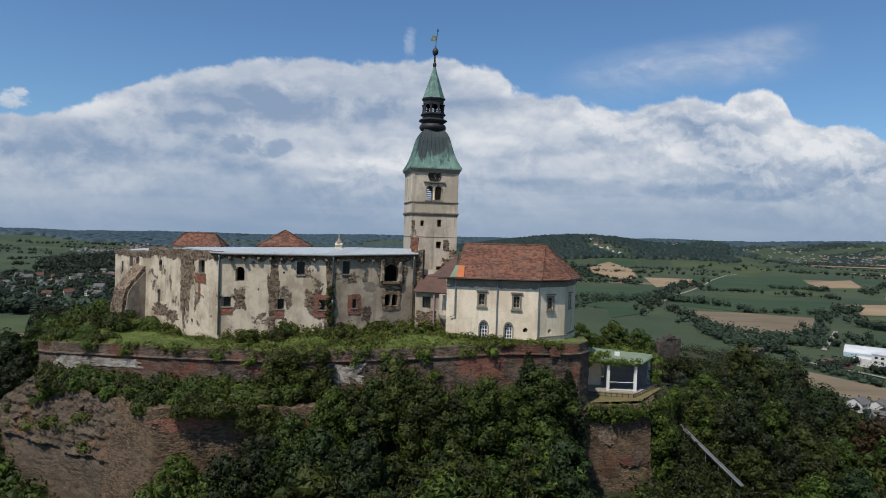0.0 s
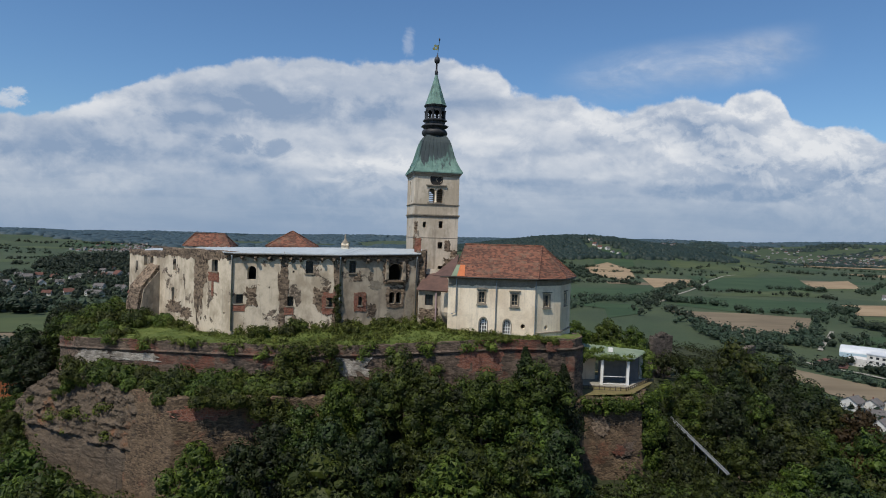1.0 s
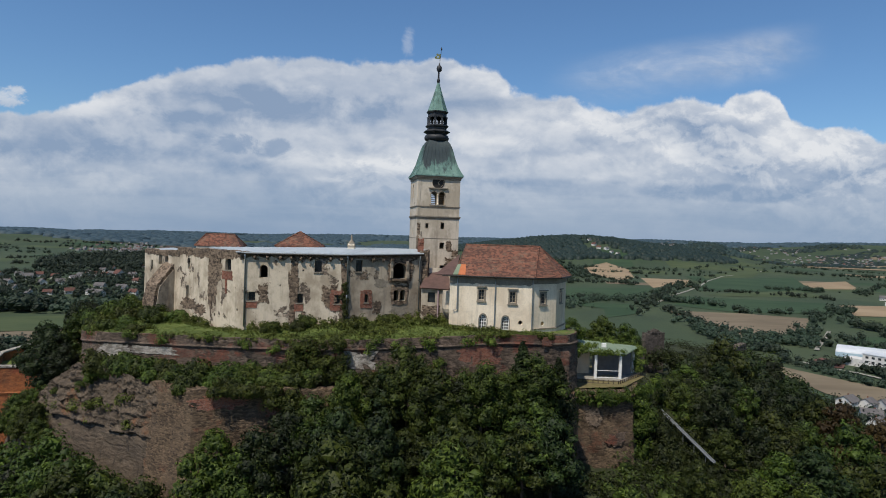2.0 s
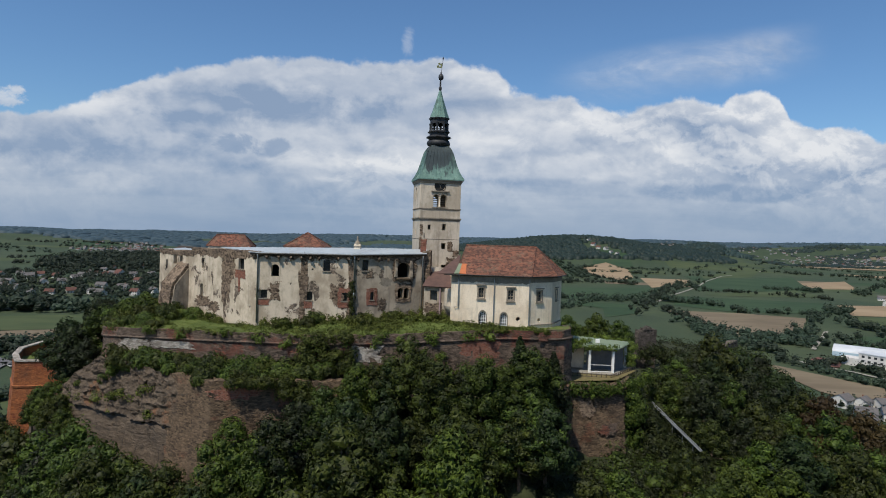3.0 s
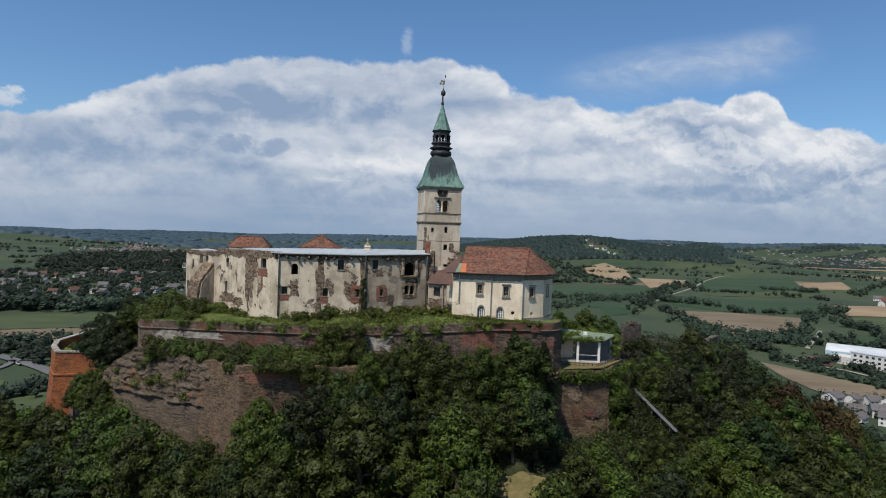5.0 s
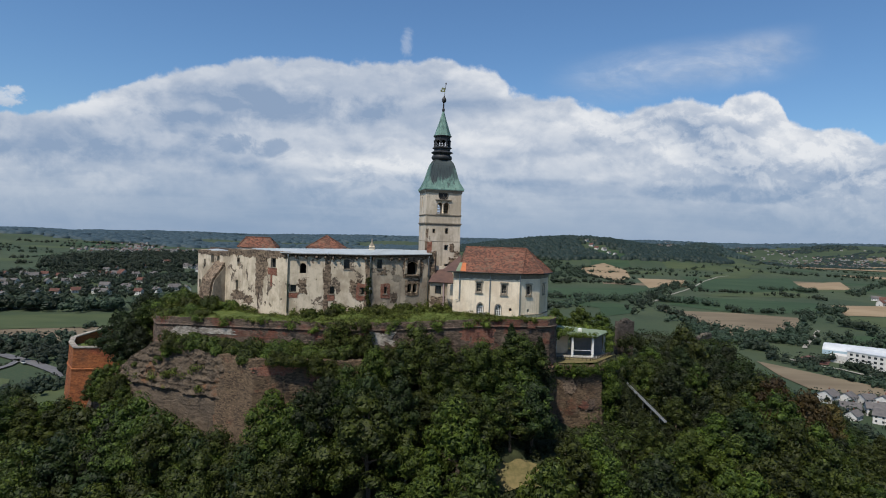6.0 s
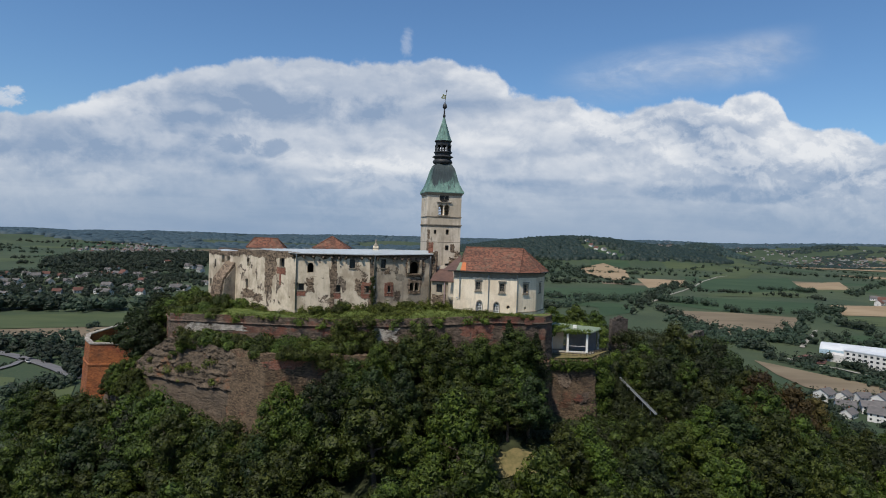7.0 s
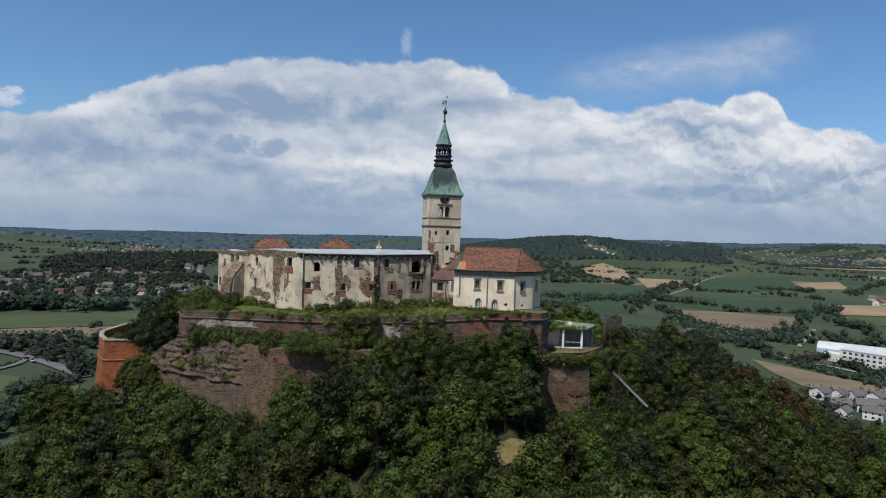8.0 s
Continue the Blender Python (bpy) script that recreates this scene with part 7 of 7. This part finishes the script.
ribbon("road", [(-333, 405), (-319, 402), (-303, 395), (-287, 387), (-269, 376), (-252, 365), (-237, 354), (-222, 342), (-208, 331)], 7.5, M_ASPHALT, "grey main road through the valley")
ribbon("road", [(-271, 333), (-270, 341), (-268, 345), (-267, 351), (-267, 360), (-270, 371), (-274, 378)], 4, M_ASPHALT, "side road branching off the main road")
ribbon("track", [(324, 917), (390, 1037), (459, 1148), (531, 1273), (624, 1452), (753, 1662), (856, 1765), (998, 1931), (1289, 2390)], 4.5, M_GRAVEL, "pale gravel track winding beside the stream")
ribbon("track", [(327, 531), (353, 568), (383, 609), (413, 652)], 4, M_GRAVEL, "pale gravel track between the fields")
ribbon("track", [(281, 474), (287, 455), (300, 439), (308, 417), (315, 404)], 4, M_GRAVEL, "pale gravel track between the fields")

# lines of trees: far crowns along plan lines
HEDGES = []
HEDGES.append(([(246, 773), (322, 934), (435, 1160), (543, 1336), (819, 1779), (1168, 2267), (1624, 2911)], 70, 14, 9))
HEDGES.append(([(474, 1138), (545, 1129), (621, 1099), (660, 1043)], 40, 8, 7))
HEDGES.append(([(339, 940), (368, 913), (400, 873)], 45, 10, 9))
HEDGES.append(([(386, 811), (442, 807), (487, 793)], 26, 12, 8))
HEDGES.append(([(348, 582), (409, 670), (536, 852), (555, 843), (459, 701)], 44, 13, 10))
HEDGES.append(([(729, 1249), (736, 1208), (824, 1213)], 24, 8, 10))
HEDGES.append(([(787, 1151), (978, 1387), (1142, 1559), (1270, 1646)], 34, 8, 9))
HEDGES.append(([(206, 1218), (278, 1276), (371, 1289), (395, 1248)], 50, 14, 9))
HEDGES.append(([(162, 926), (221, 930), (298, 956)], 40, 12, 8))
HEDGES.append(([(148, 785), (226, 903), (296, 926), (398, 1110)], 60, 14, 8))
HEDGES.append(([(267, 545), (313, 590), (323, 563), (348, 582)], 36, 18, 8))
HEDGES.append(([(472, 694), (474, 666), (486, 659)], 26, 10, 8))
HEDGES.append(([(287, 575), (319, 590), (332, 550)], 40, 9, 6))
HEDGES.append(([(275, 442), (281, 422), (289, 400), (295, 376)], 46, 7, 5))
HEDGES.append(([(310, 442), (318, 438), (307, 403), (330, 425)], 30, 8, 6))
HEDGES.append(([(271, 524), (281, 511), (265, 457)], 26, 10, 7))
HEDGES.append(([(277, 453), (281, 448), (315, 471)], 12, 6, 7))
HEDGES.append(([(83, 728), (121, 777), (141, 783)], 30, 25, 9))
HEDGES.append(([(-449, 583), (-444, 611), (-422, 617), (-398, 615)], 70, 16, 14))
HEDGES.append(([(-369, 614), (-346, 626), (-326, 644), (-320, 676)], 44, 12, 12))
HEDGES.append(([(-508, 744), (-535, 858), (-430, 786), (-393, 800)], 60, 22, 7))
HEDGES.append(([(-525, 920), (-468, 905), (-476, 1086), (-428, 1057)], 70, 30, 7))
HEDGES.append(([(-562, 738), (-570, 794), (-481, 715), (-427, 686)], 50, 18, 6))
HEDGES.append(([(-674, 1318), (-550, 1200), (-555, 1311), (-552, 1500)], 60, 25, 7))
HEDGES.append(([(-1001, 1431), (-996, 1474), (-976, 1547)], 20, 10, 7))
HEDGES.append(([(-880, 1263), (-869, 1289)], 14, 8, 7))
HEDGES.append(([(-303, 502), (-303, 514), (-301, 520)], 6, 3, 6))
HEDGES.append(([(-331, 413), (-307, 413), (-287, 421), (-277, 431), (-248, 416)], 70, 12, 8))
HEDGES.append(([(-321, 420), (-295, 409), (-273, 403), (-240, 377), (-212, 350)], 70, 12, 7))
HEDGES.append(([(-223, 293), (-216, 299), (-215, 311), (-209, 320)], 30, 9, 6))
HEDGES.append(([(-204, 249), (-193, 247), (-185, 246)], 26, 9, 8))
HEDGES.append(([(298, 811), (288, 714), (279, 640), (268, 573)], 40, 9, 8))
HEDGES.append(([(281, 689), (267, 588), (262, 544)], 46, 16, 9))
HEDGES.append(([(404, 1127), (505, 1294), (492, 1160)], 36, 10, 9))
HEDGES.append(([(1024, 1983), (1349, 2341), (1420, 2227), (1553, 2159)], 40, 12, 8))
HEDGES.append(([(1597, 2779), (1851, 3117), (1907, 3104)], 34, 12, 9))
HEDGES.append(([(359, 1540), (380, 1342), (537, 1583)], 30, 10, 8))
HEDGES.append(([(552, 1808), (729, 1846), (973, 2120)], 30, 10, 7))
HEDGES.append(([(659, 1263), (697, 1237), (796, 1275)], 26, 8, 7))
HEDGES.append(([(-273, 352), (-271, 364), (-272, 370)], 10, 3, 2.0))

# houses: place, turn, width, depth, height, roof
HOUSES = []
HOUSES += [(-689, 1003), (-630, 936), (-556, 799), (-566, 871), (-613, 843), (-579, 806), (-483, 753), (-468, 772), (-561, 938), (-612, 1071), (-620, 1127), (-568, 1039), (-639, 1196), (-472, 849), (-439, 769), (-424, 760), (-553, 1047)]
HOUSES += [(-521, 1037), (-414, 807), (-433, 831), (-388, 773), (-373, 844), (-651, 1482), (-650, 1516), (-540, 1303), (-652, 1428), (-628, 1396), (-506, 1070), (-528, 1311), (-356, 844), (-700, 972), (-648, 1267), (-524, 712), (-495, 736)]
HOUSES += [(-576, 1079), (-559, 1065), (-590, 1049), (-592, 1016), (-468, 945), (-379, 805), (-542, 874), (-600, 849), (-638, 870), (-610, 1259), (-479, 1207), (-371, 946), (-609, 969), (-652, 996)]
HOUSES += [(558, 2372), (552, 2268), (557, 2215), (579, 2194), (584, 2145), (599, 2122), (668, 2977), (752, 3054), (757, 2903), (1019, 3775), (1522, 5492), (1815, 6371), (1481, 5048), (980, 3259), (997, 3206), (1610, 6077), (901, 3188), (2808, 10392)]
HOUSES += [(776, 1080), (757, 1034), (711, 976), (737, 998)]
HOUSES += [(231, 342), (241, 340), (251, 338), (259, 334), (240, 316), (229, 320), (222, 306), (252, 322), (234, 300)]


def far_crown(s, x, y, z, size, r):
    """A distant tree crown: uneven lobes with ragged sprays."""
    for _ in range(2):
        a, b = r.uniform(0, 6.3), size * r.uniform(0.0, 0.28)
        core(s, x + b * math.cos(a), y + b * math.sin(a), z + size * r.uniform(0.35, 0.6), size * r.uniform(0.34, 0.5), size * r.uniform(0.32, 0.48), r)
    leaf_cloud(s, [(x, y, z + size * 0.5, size * 0.52, size * 0.5)], 14, size * 0.16, r)


def hedge_rows():
    r = random.Random(41)
    for points, n, spread, size in HEDGES:
        s = Shape()
        line = [(*p, 0) for p in points]
        for i in range(int(n * 1.3)):
            p = along(line, r.random())
            x, y = p.x + r.gauss(0, spread * 0.5), p.y + r.gauss(0, spread * 0.8)
            far_crown(s, x, y, height(x, y) - 0.5, size * r.uniform(0.6, 1.6), r)
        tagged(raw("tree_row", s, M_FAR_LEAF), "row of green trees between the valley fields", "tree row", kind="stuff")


hedge_rows()


def scatter_wood(label, outline, n, size, seed):
    r, s = random.Random(seed), Shape()
    xs, ys = [p[0] for p in outline], [p[1] for p in outline]
    made = 0
    while made < n:
        x, y = r.uniform(min(xs), max(xs)), r.uniform(min(ys), max(ys))
        inside = False
        for (ax, ay), (bx, by) in zip(outline, outline[1:] + outline[:1]):
            if (ay > y) != (by > y) and x < ax + (y - ay) * (bx - ax) / (by - ay):
                inside = not inside
        if inside:
            far_crown(s, x, y, height(x, y) - 1, size * r.uniform(0.8, 1.3), r)
            made += 1
    tagged(raw("wood", s, M_FAR_LEAF), label, "wood", kind="stuff")


scatter_wood("dark green wood behind the village", [(-760, 1130), (-690, 1130), (-600, 1150), (-520, 1330), (-610, 1640), (-700, 1900), (-860, 1850), (-960, 1750), (-900, 1400)], 620, 17, 51)
scatter_wood("trees among the village houses", [(-700, 720), (-360, 720), (-340, 1000), (-560, 1250), (-760, 1050)], 620, 10, 52)
scatter_wood("wooded flank behind the chapel", [(60, 1250), (190, 1200), (330, 1350), (420, 1800), (330, 2100), (40, 2100)], 330, 14, 53)
scatter_wood("trees round the white hall", [(300, 560), (420, 540), (470, 640), (380, 600), (290, 590)], 60, 8, 54)
scatter_wood("trees among the houses below the hill", [(190, 260), (300, 300), (270, 360), (210, 350)], 90, 6, 55)


def mound(s, x, y, z, r, h, rnd):
    """A low uneven crown group of few faces."""
    q, n = len(s.v), 6
    for k, e in ((1.0, -0.5), (0.85, 0.45)):
        for i in range(n):
            a = 2 * math.pi * (i + 0.5 * (e > 0)) / n
            d = k * r * rnd.uniform(0.75, 1.15)
            s.v.append((x + d * math.cos(a), y + d * math.sin(a), z + h * e * rnd.uniform(0.8, 1.2)))
    s.v.append((x + rnd.uniform(-0.2, 0.2) * r, y, z + h * rnd.uniform(0.8, 1.1)))
    for i in range(n):
        e = (i + 1) % n
        s.f += [(q + i, q + e, q + n + i), (q + e, q + n + e, q + n + i), (q + n + i, q + n + e, q + 2 * n)]


def crown_mass(name, label, outline_test, x0, x1, y0, y1, n, wide, tall, seed, material):
    """A far wood as many low, overlapping groups of crowns."""
    r, s, made, tries = random.Random(seed), Shape(), 0, 0
    while made < n and tries < n * 40:
        tries += 1
        x, y = r.uniform(x0, x1), r.uniform(y0, y1)
        if not outline_test(x, y):
            continue
        mound(s, x, y, height(x, y) + tall * 0.2, wide * r.uniform(0.6, 1.4), tall * r.uniform(0.8, 1.3), r)
        made += 1
    ob = tagged(raw(name, s, material), label, "wood", kind="stuff")
    ob.data.polygons.foreach_set("use_smooth", [True] * len(s.f))


def on_hill(x, y):
    if ((x - 560) / 620) ** 2 + ((y - 2520) / 480) ** 2 > 1 + 0.35 * noise.noise((x * 0.004, y * 0.004, 2.0)):
        return False
    return all((x - hx) ** 2 + (y - hy) ** 2 > 2600 for hx, hy in HOUSES if hy > 1900)


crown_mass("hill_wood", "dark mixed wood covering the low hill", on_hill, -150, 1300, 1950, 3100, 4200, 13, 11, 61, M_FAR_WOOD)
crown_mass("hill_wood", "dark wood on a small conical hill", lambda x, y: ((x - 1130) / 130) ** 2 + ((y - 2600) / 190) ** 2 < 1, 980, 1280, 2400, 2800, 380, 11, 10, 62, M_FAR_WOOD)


def far_wooded(x, y):
    if abs(x / y) > 0.85 or on_hill(x, y):
        return False
    if x / y > 0.30 and y < 3900:
        return False
    n = noise.noise((x * 0.0016, y * 0.0040, 8.0)) + 0.5 * noise.noise((x * 0.005, y * 0.011, 3.0))
    return n > (-0.22 if y > 3500 else 0.02)


crown_mass("ridge_wood", "woods on the far ridges, tinted blue as by haze", far_wooded, -3900, 3900, 2450, 4800, 9500, 30, 9, 63, M_RIDGE)


def patchwork(x0, x1, y0, y1, nx, ny, seed, share):
    """Strips of crops between the larger fields, each a little different."""
    r = random.Random(seed)
    for j in range(ny):
        for i in range(nx):
            if r.random() > share:
                continue
            w, d = (x1 - x0) / nx, (y1 - y0) / ny
            x, y = x0 + (i + r.uniform(0, 0.3)) * w + 0.25 * (j * d), y0 + (j + r.uniform(0, 0.2)) * d
            a, b = w * r.uniform(0.6, 0.95), d * r.uniform(0.35, 0.8)
            k = r.random()
            name, mat, label = (("maize_field", M_MAIZE, "deep green maize field") if k < 0.45 else ("meadow", M_PASTURE, "light green meadow strip") if k < 0.8 else
                                ("stubble_field", M_STUBBLE, "harvested pale brown stubble field") if k < 0.9 else ("fallow_field", M_PLOUGH, "fallow field of dry brown soil"))
            s, n = Shape(), 5
            for q in range(n + 1):
                for p in range(n + 1):
                    px, py = x + a * p / n + 0.22 * b * q / n, y + b * q / n - 0.10 * a * p / n
                    s.v.append((px, py, height(px, py) + 0.30 + 0.01 * (i + nx * j)))
            s.f = [(q * (n + 1) + p, q * (n + 1) + p + 1, (q + 1) * (n + 1) + p + 1, (q + 1) * (n + 1) + p) for q in range(n) for p in range(n)]
            tagged(raw(name, s, mat), label, "field", kind="structure")


patchwork(300, 1700, 1250, 2500, 7, 6, 64, 0.75)
patchwork(1000, 2300, 2500, 3400, 6, 5, 65, 0.7)
patchwork(-1900, -700, 1300, 2500, 5, 5, 66, 0.7)
patchwork(-900, 100, 2050, 2700, 6, 3, 67, 0.6)
HEDGES.clear()
hr = random.Random(68)
for i in range(34):
    x, y = hr.uniform(-1700, 1900), hr.uniform(1350, 2700)
    if on_hill(x, y):
        continue
    a = hr.uniform(120, 420)
    HEDGES.append(([(x, y), (x + a, y - a * 0.1 + hr.uniform(-30, 30))], int(a / 11), 9, 9))
hedge_rows()
for label, x0, x1, y0, y1 in (("harvested strip on the far slope", -1900, -1650, 2650, 2900), ("harvested strip on the far slope", 1500, 2300, 2500, 2650),
                              ("harvested strip on the far slope", 1150, 1500, 3300, 3500), ("harvested strip on the far slope", 1700, 2500, 2900, 3060), ("harvested strip on the far slope", -700, -450, 2800, 2950)):
    s = Shape()
    for j in range(7):
        for i in range(17):
            x, y = x0 + (x1 - x0) * i / 16 + 25 * j * 0.3, y0 + (y1 - y0) * j / 6 + 20 * math.sin(i * 0.7)
            s.v.append((x, y, height(x, y) + 3.0))
    s.f = [(j * 17 + i, j * 17 + i + 1, (j + 1) * 17 + i + 1, (j + 1) * 17 + i) for j in range(6) for i in range(16)]
    tagged(raw("stubble_field", s, M_STUBBLE), label, "field", kind="structure")

# ------------------------------------------------------------------ houses in the valley


def make_house(label, w, d, h, pitch, roof_mat, seed):
    """A gabled house rooted at its origin, with windows, door and chimney."""
    r = random.Random(seed)
    t = thing("house", label, "house", "houses of the village")
    gable = Shape()
    gable.v = [(-w / 2, -d / 2, -1), (w / 2, -d / 2, -1), (w / 2, d / 2, -1), (-w / 2, d / 2, -1), (-w / 2, -d / 2, h), (w / 2, -d / 2, h), (w / 2, d / 2, h), (-w / 2, d / 2, h), (-w / 2, 0, h + pitch), (w / 2, 0, h + pitch)]
    gable.f = [(0, 1, 5, 4), (2, 3, 7, 6), (1, 2, 6, 9, 5), (3, 0, 4, 8, 7), (4, 5, 9, 8), (6, 7, 8, 9), (3, 2, 1, 0)]
    part("wall", gable, M_HOUSE, t)
    k, o = 0.5, 0.6
    e = h - o * pitch / (d / 2)
    roof = Shape()
    for z in (0.12, -0.18):
        roof.v += [(-w / 2 - k, -d / 2 - o, e + z), (w / 2 + k, -d / 2 - o, e + z), (w / 2 + k, 0, h + pitch + z + 0.1), (-w / 2 - k, 0, h + pitch + z + 0.1), (w / 2 + k, d / 2 + o, e + z), (-w / 2 - k, d / 2 + o, e + z)]
    roof.f = [(0, 1, 2, 3), (3, 2, 4, 5), (9, 8, 7, 6), (11, 10, 8, 9), (0, 6, 7, 1), (1, 7, 8, 2), (2, 8, 10, 4), (4, 10, 11, 5), (5, 11, 9, 3), (3, 9, 6, 0)]
    rf = part("roof", roof, roof_mat, t)
    part("chimney", Shape().box(w * 0.15, 0.6, h + pitch * 0.5, w * 0.15 + 0.7, 1.3, h + pitch + 0.9), M_BRICKS, rf)
    for i in range(max(2, int(w / 3))):
        x = -w / 2 + (i + 0.5) * w / max(2, int(w / 3))
        for z in ((1.0, 3.7) if h > 4.5 else (1.0,)):
            for y in (-d / 2 - 0.04, d / 2 - 0.02):
                part("window", Shape().box(x - 0.6, y, z, x + 0.6, y + 0.06, z + 1.3), M_GLASS, t)
    for x in (-w / 2 - 0.04, w / 2 - 0.02):
        part("window", Shape().box(x, -0.7, 1.0, x + 0.06, 0.7, 2.3), M_GLASS, t)
    return t


KINDS = [make_house("white village house with a red tile roof", 11, 8.5, 4.0, 3.4, M_ROOF_RED, 1), make_house("white village house with a dark grey roof", 13, 9, 4.2, 3.4, M_ROOF_GREY, 2),
         make_house("tall pale village house with a red roof", 10, 9, 5.6, 3.2, M_ROOF_RED, 3), make_house("long low pale house with a grey roof", 19, 9, 3.6, 2.2, M_ROOF_GREY, 4),
         make_house("pale two-storey house with a grey roof", 11, 10, 5.6, 3.0, M_ROOF_GREY, 5)]
hr = random.Random(71)
first = set()
for x, y in HOUSES:
    if y > 3400:
        continue
    k = hr.choices(KINDS, (2, 3, 1, 2, 3))[0] if y > 420 else hr.choice(KINDS[1::3] + [KINDS[4]])
    m = pose(x, y, height(x, y) + 0.1, 0, 0, hr.uniform(-50, 50))
    if k.name in first:
        k = copy_thing(k, m)
    else:
        first.add(k.name)
        k.matrix_basis = m
    z = hr.uniform(0.85, 1.2) * (1.0 if y < 1300 else 1.25)
    z *= 0.72 if y < 420 else 1.0
    k.scale = (z, z, z)


def far_village(label, cx, cy, rx, ry, n, seed):
    """A village too far to tell its houses apart singly."""
    r = random.Random(seed)
    walls, red, grey = Shape(), Shape(), Shape()
    for _ in range(n):
        x, y = cx + r.gauss(0, rx), cy + r.gauss(0, ry)
        z, w, d, h, a = height(x, y), r.uniform(3, 6.5), r.uniform(3, 4.5), r.uniform(3, 6), r.uniform(-0.7, 0.7)
        m = pose(x, y, z, 0, 0, math.degrees(a))
        walls.box(-w, -d, -2, w, d, h, m)
        top = [m @ Vector(p) for p in ((-w, -d, h), (w, -d, h), (w, d, h), (-w, d, h), (-w, 0, h + 2.6), (w, 0, h + 2.6))]
        (red if r.random() < 0.42 else grey).add(top, [(0, 1, 5, 4), (2, 3, 4, 5), (1, 2, 5), (3, 0, 4)])
    v = tagged(raw("far_village", walls, M_FARHOUSE), label, "village", kind="stuff")
    tagged(raw("roof", red, M_ROOF_RED, v), kind="stuff")
    tagged(raw("roof", grey, M_ROOF_GREY, v), kind="stuff")


far_village("far village of white houses with red roofs", -1010, 2080, 85, 70, 110, 81)
far_village("far village of white houses with red roofs", -1230, 2350, 90, 60, 30, 82)
far_village("far town of pale houses in the plain", 2150, 3250, 190, 120, 170, 83)
far_village("far town of pale houses in the plain", 1500, 3700, 330, 200, 260, 84)
crown_mass("far_trees", "far trees between the houses of the plain", lambda x, y: noise.noise((x * 0.004, y * 0.006, 3.0)) > 0.0 and x / y > 0.3, 850, 2700, 2650, 4000, 1500, 14, 7, 85, M_FAR_WOOD)


def white_hall():
    h = thing("sports_hall", "long white hall with a rounded roof", "hall")
    m = pose(344, 519, VALLEY, 0, 0, -36)
    s, n = Shape(), 12
    prof = [(-15 * math.cos(math.pi * i / n), 3.6 + 4.0 * math.sin(math.pi * i / n)) for i in range(n + 1)]
    roof = Shape()
    for x in (-6, 62):
        roof.v += [tuple(m @ Vector((x, y, z))) for y, z in prof]
    roof.f = [(i, i + 1, n + 2 + i, n + 1 + i) for i in range(n)] + [tuple(range(n + 1)), tuple(range(2 * n + 1, n, -1))]
    part("roof", roof, M_HALLROOF, h, "white rounded membrane roof")
    part("wall", Shape().box(-6, -15, -1, 62, 15, 3.6, m), plain("pale_blue_panels", (0.34, 0.45, 0.52), (0.42, 0.53, 0.58), 0.3), h, "pale blue wall panels")


white_hall()


def white_block():
    b = thing("school_block", "long white flat-roofed block with rows of windows", "building")
    pl = Plane((318.0, 459.0), (352.0, 410.0))
    part("wall", Shape().box(0, 0, VALLEY - 1, pl.len, 14, VALLEY + 11.0, pl.matrix()), M_HOUSE, b)
    part("roof", Shape().box(-0.4, -0.4, VALLEY + 11.0, pl.len + 0.4, 14.4, VALLEY + 11.7, pl.matrix()), M_HALLROOF, b)
    for row in range(3):
        for i in range(14):
            u, z = 2 + i * (pl.len - 4) / 13.5, VALLEY + 1.3 + row * 3.4
            part("window", Shape().box(u, -0.06, z, u + 2.0, 0.02, z + 1.7, pl.matrix()), M_GLASS, b)
    part("wing", Shape().box(-14, 4, VALLEY - 1, -0.02, 16, VALLEY + 6, pl.matrix()), M_HOUSE, b)


white_block()


def parked(x, y, turn, paint):
    c = tagged(new("car"), "parked car on the valley road", "car", "cars on the road")
    m = pose(x, y, VALLEY + 0.95, 0, 0, turn)
    body = Shape().box(-2.1, -0.85, 0.3, 2.1, 0.85, 0.85, m)
    part("body", body, paint, c)
    cab = Shape()
    cab.v = [tuple(m @ Vector(p)) for p in ((-1.3, -0.8, 0.85), (1.0, -0.8, 0.85), (1.0, 0.8, 0.85), (-1.3, 0.8, 0.85), (-0.9, -0.65, 1.45), (0.4, -0.65, 1.45), (0.4, 0.65, 1.45), (-0.9, 0.65, 1.45))]
    cab.f = [(0, 1, 5, 4), (1, 2, 6, 5), (2, 3, 7, 6), (3, 0, 4, 7), (4, 5, 6, 7)]
    part("cabin", cab, M_GLASS, c)
    for dx in (-1.3, 1.3):
        for dy in (-0.8, 0.8):
            p = m @ Vector((dx, dy, 0.32))
            q = m @ Vector((dx, dy * 1.15, 0.32))
            part("wheel", Shape().tube([p, q], 0.32, 10), M_IRON, c)


parked(-262, 366, -38, M_HOUSE)
parked(-215, 334, -38, M_HOUSE)
parked(-300, 345, 10, M_HOUSE)
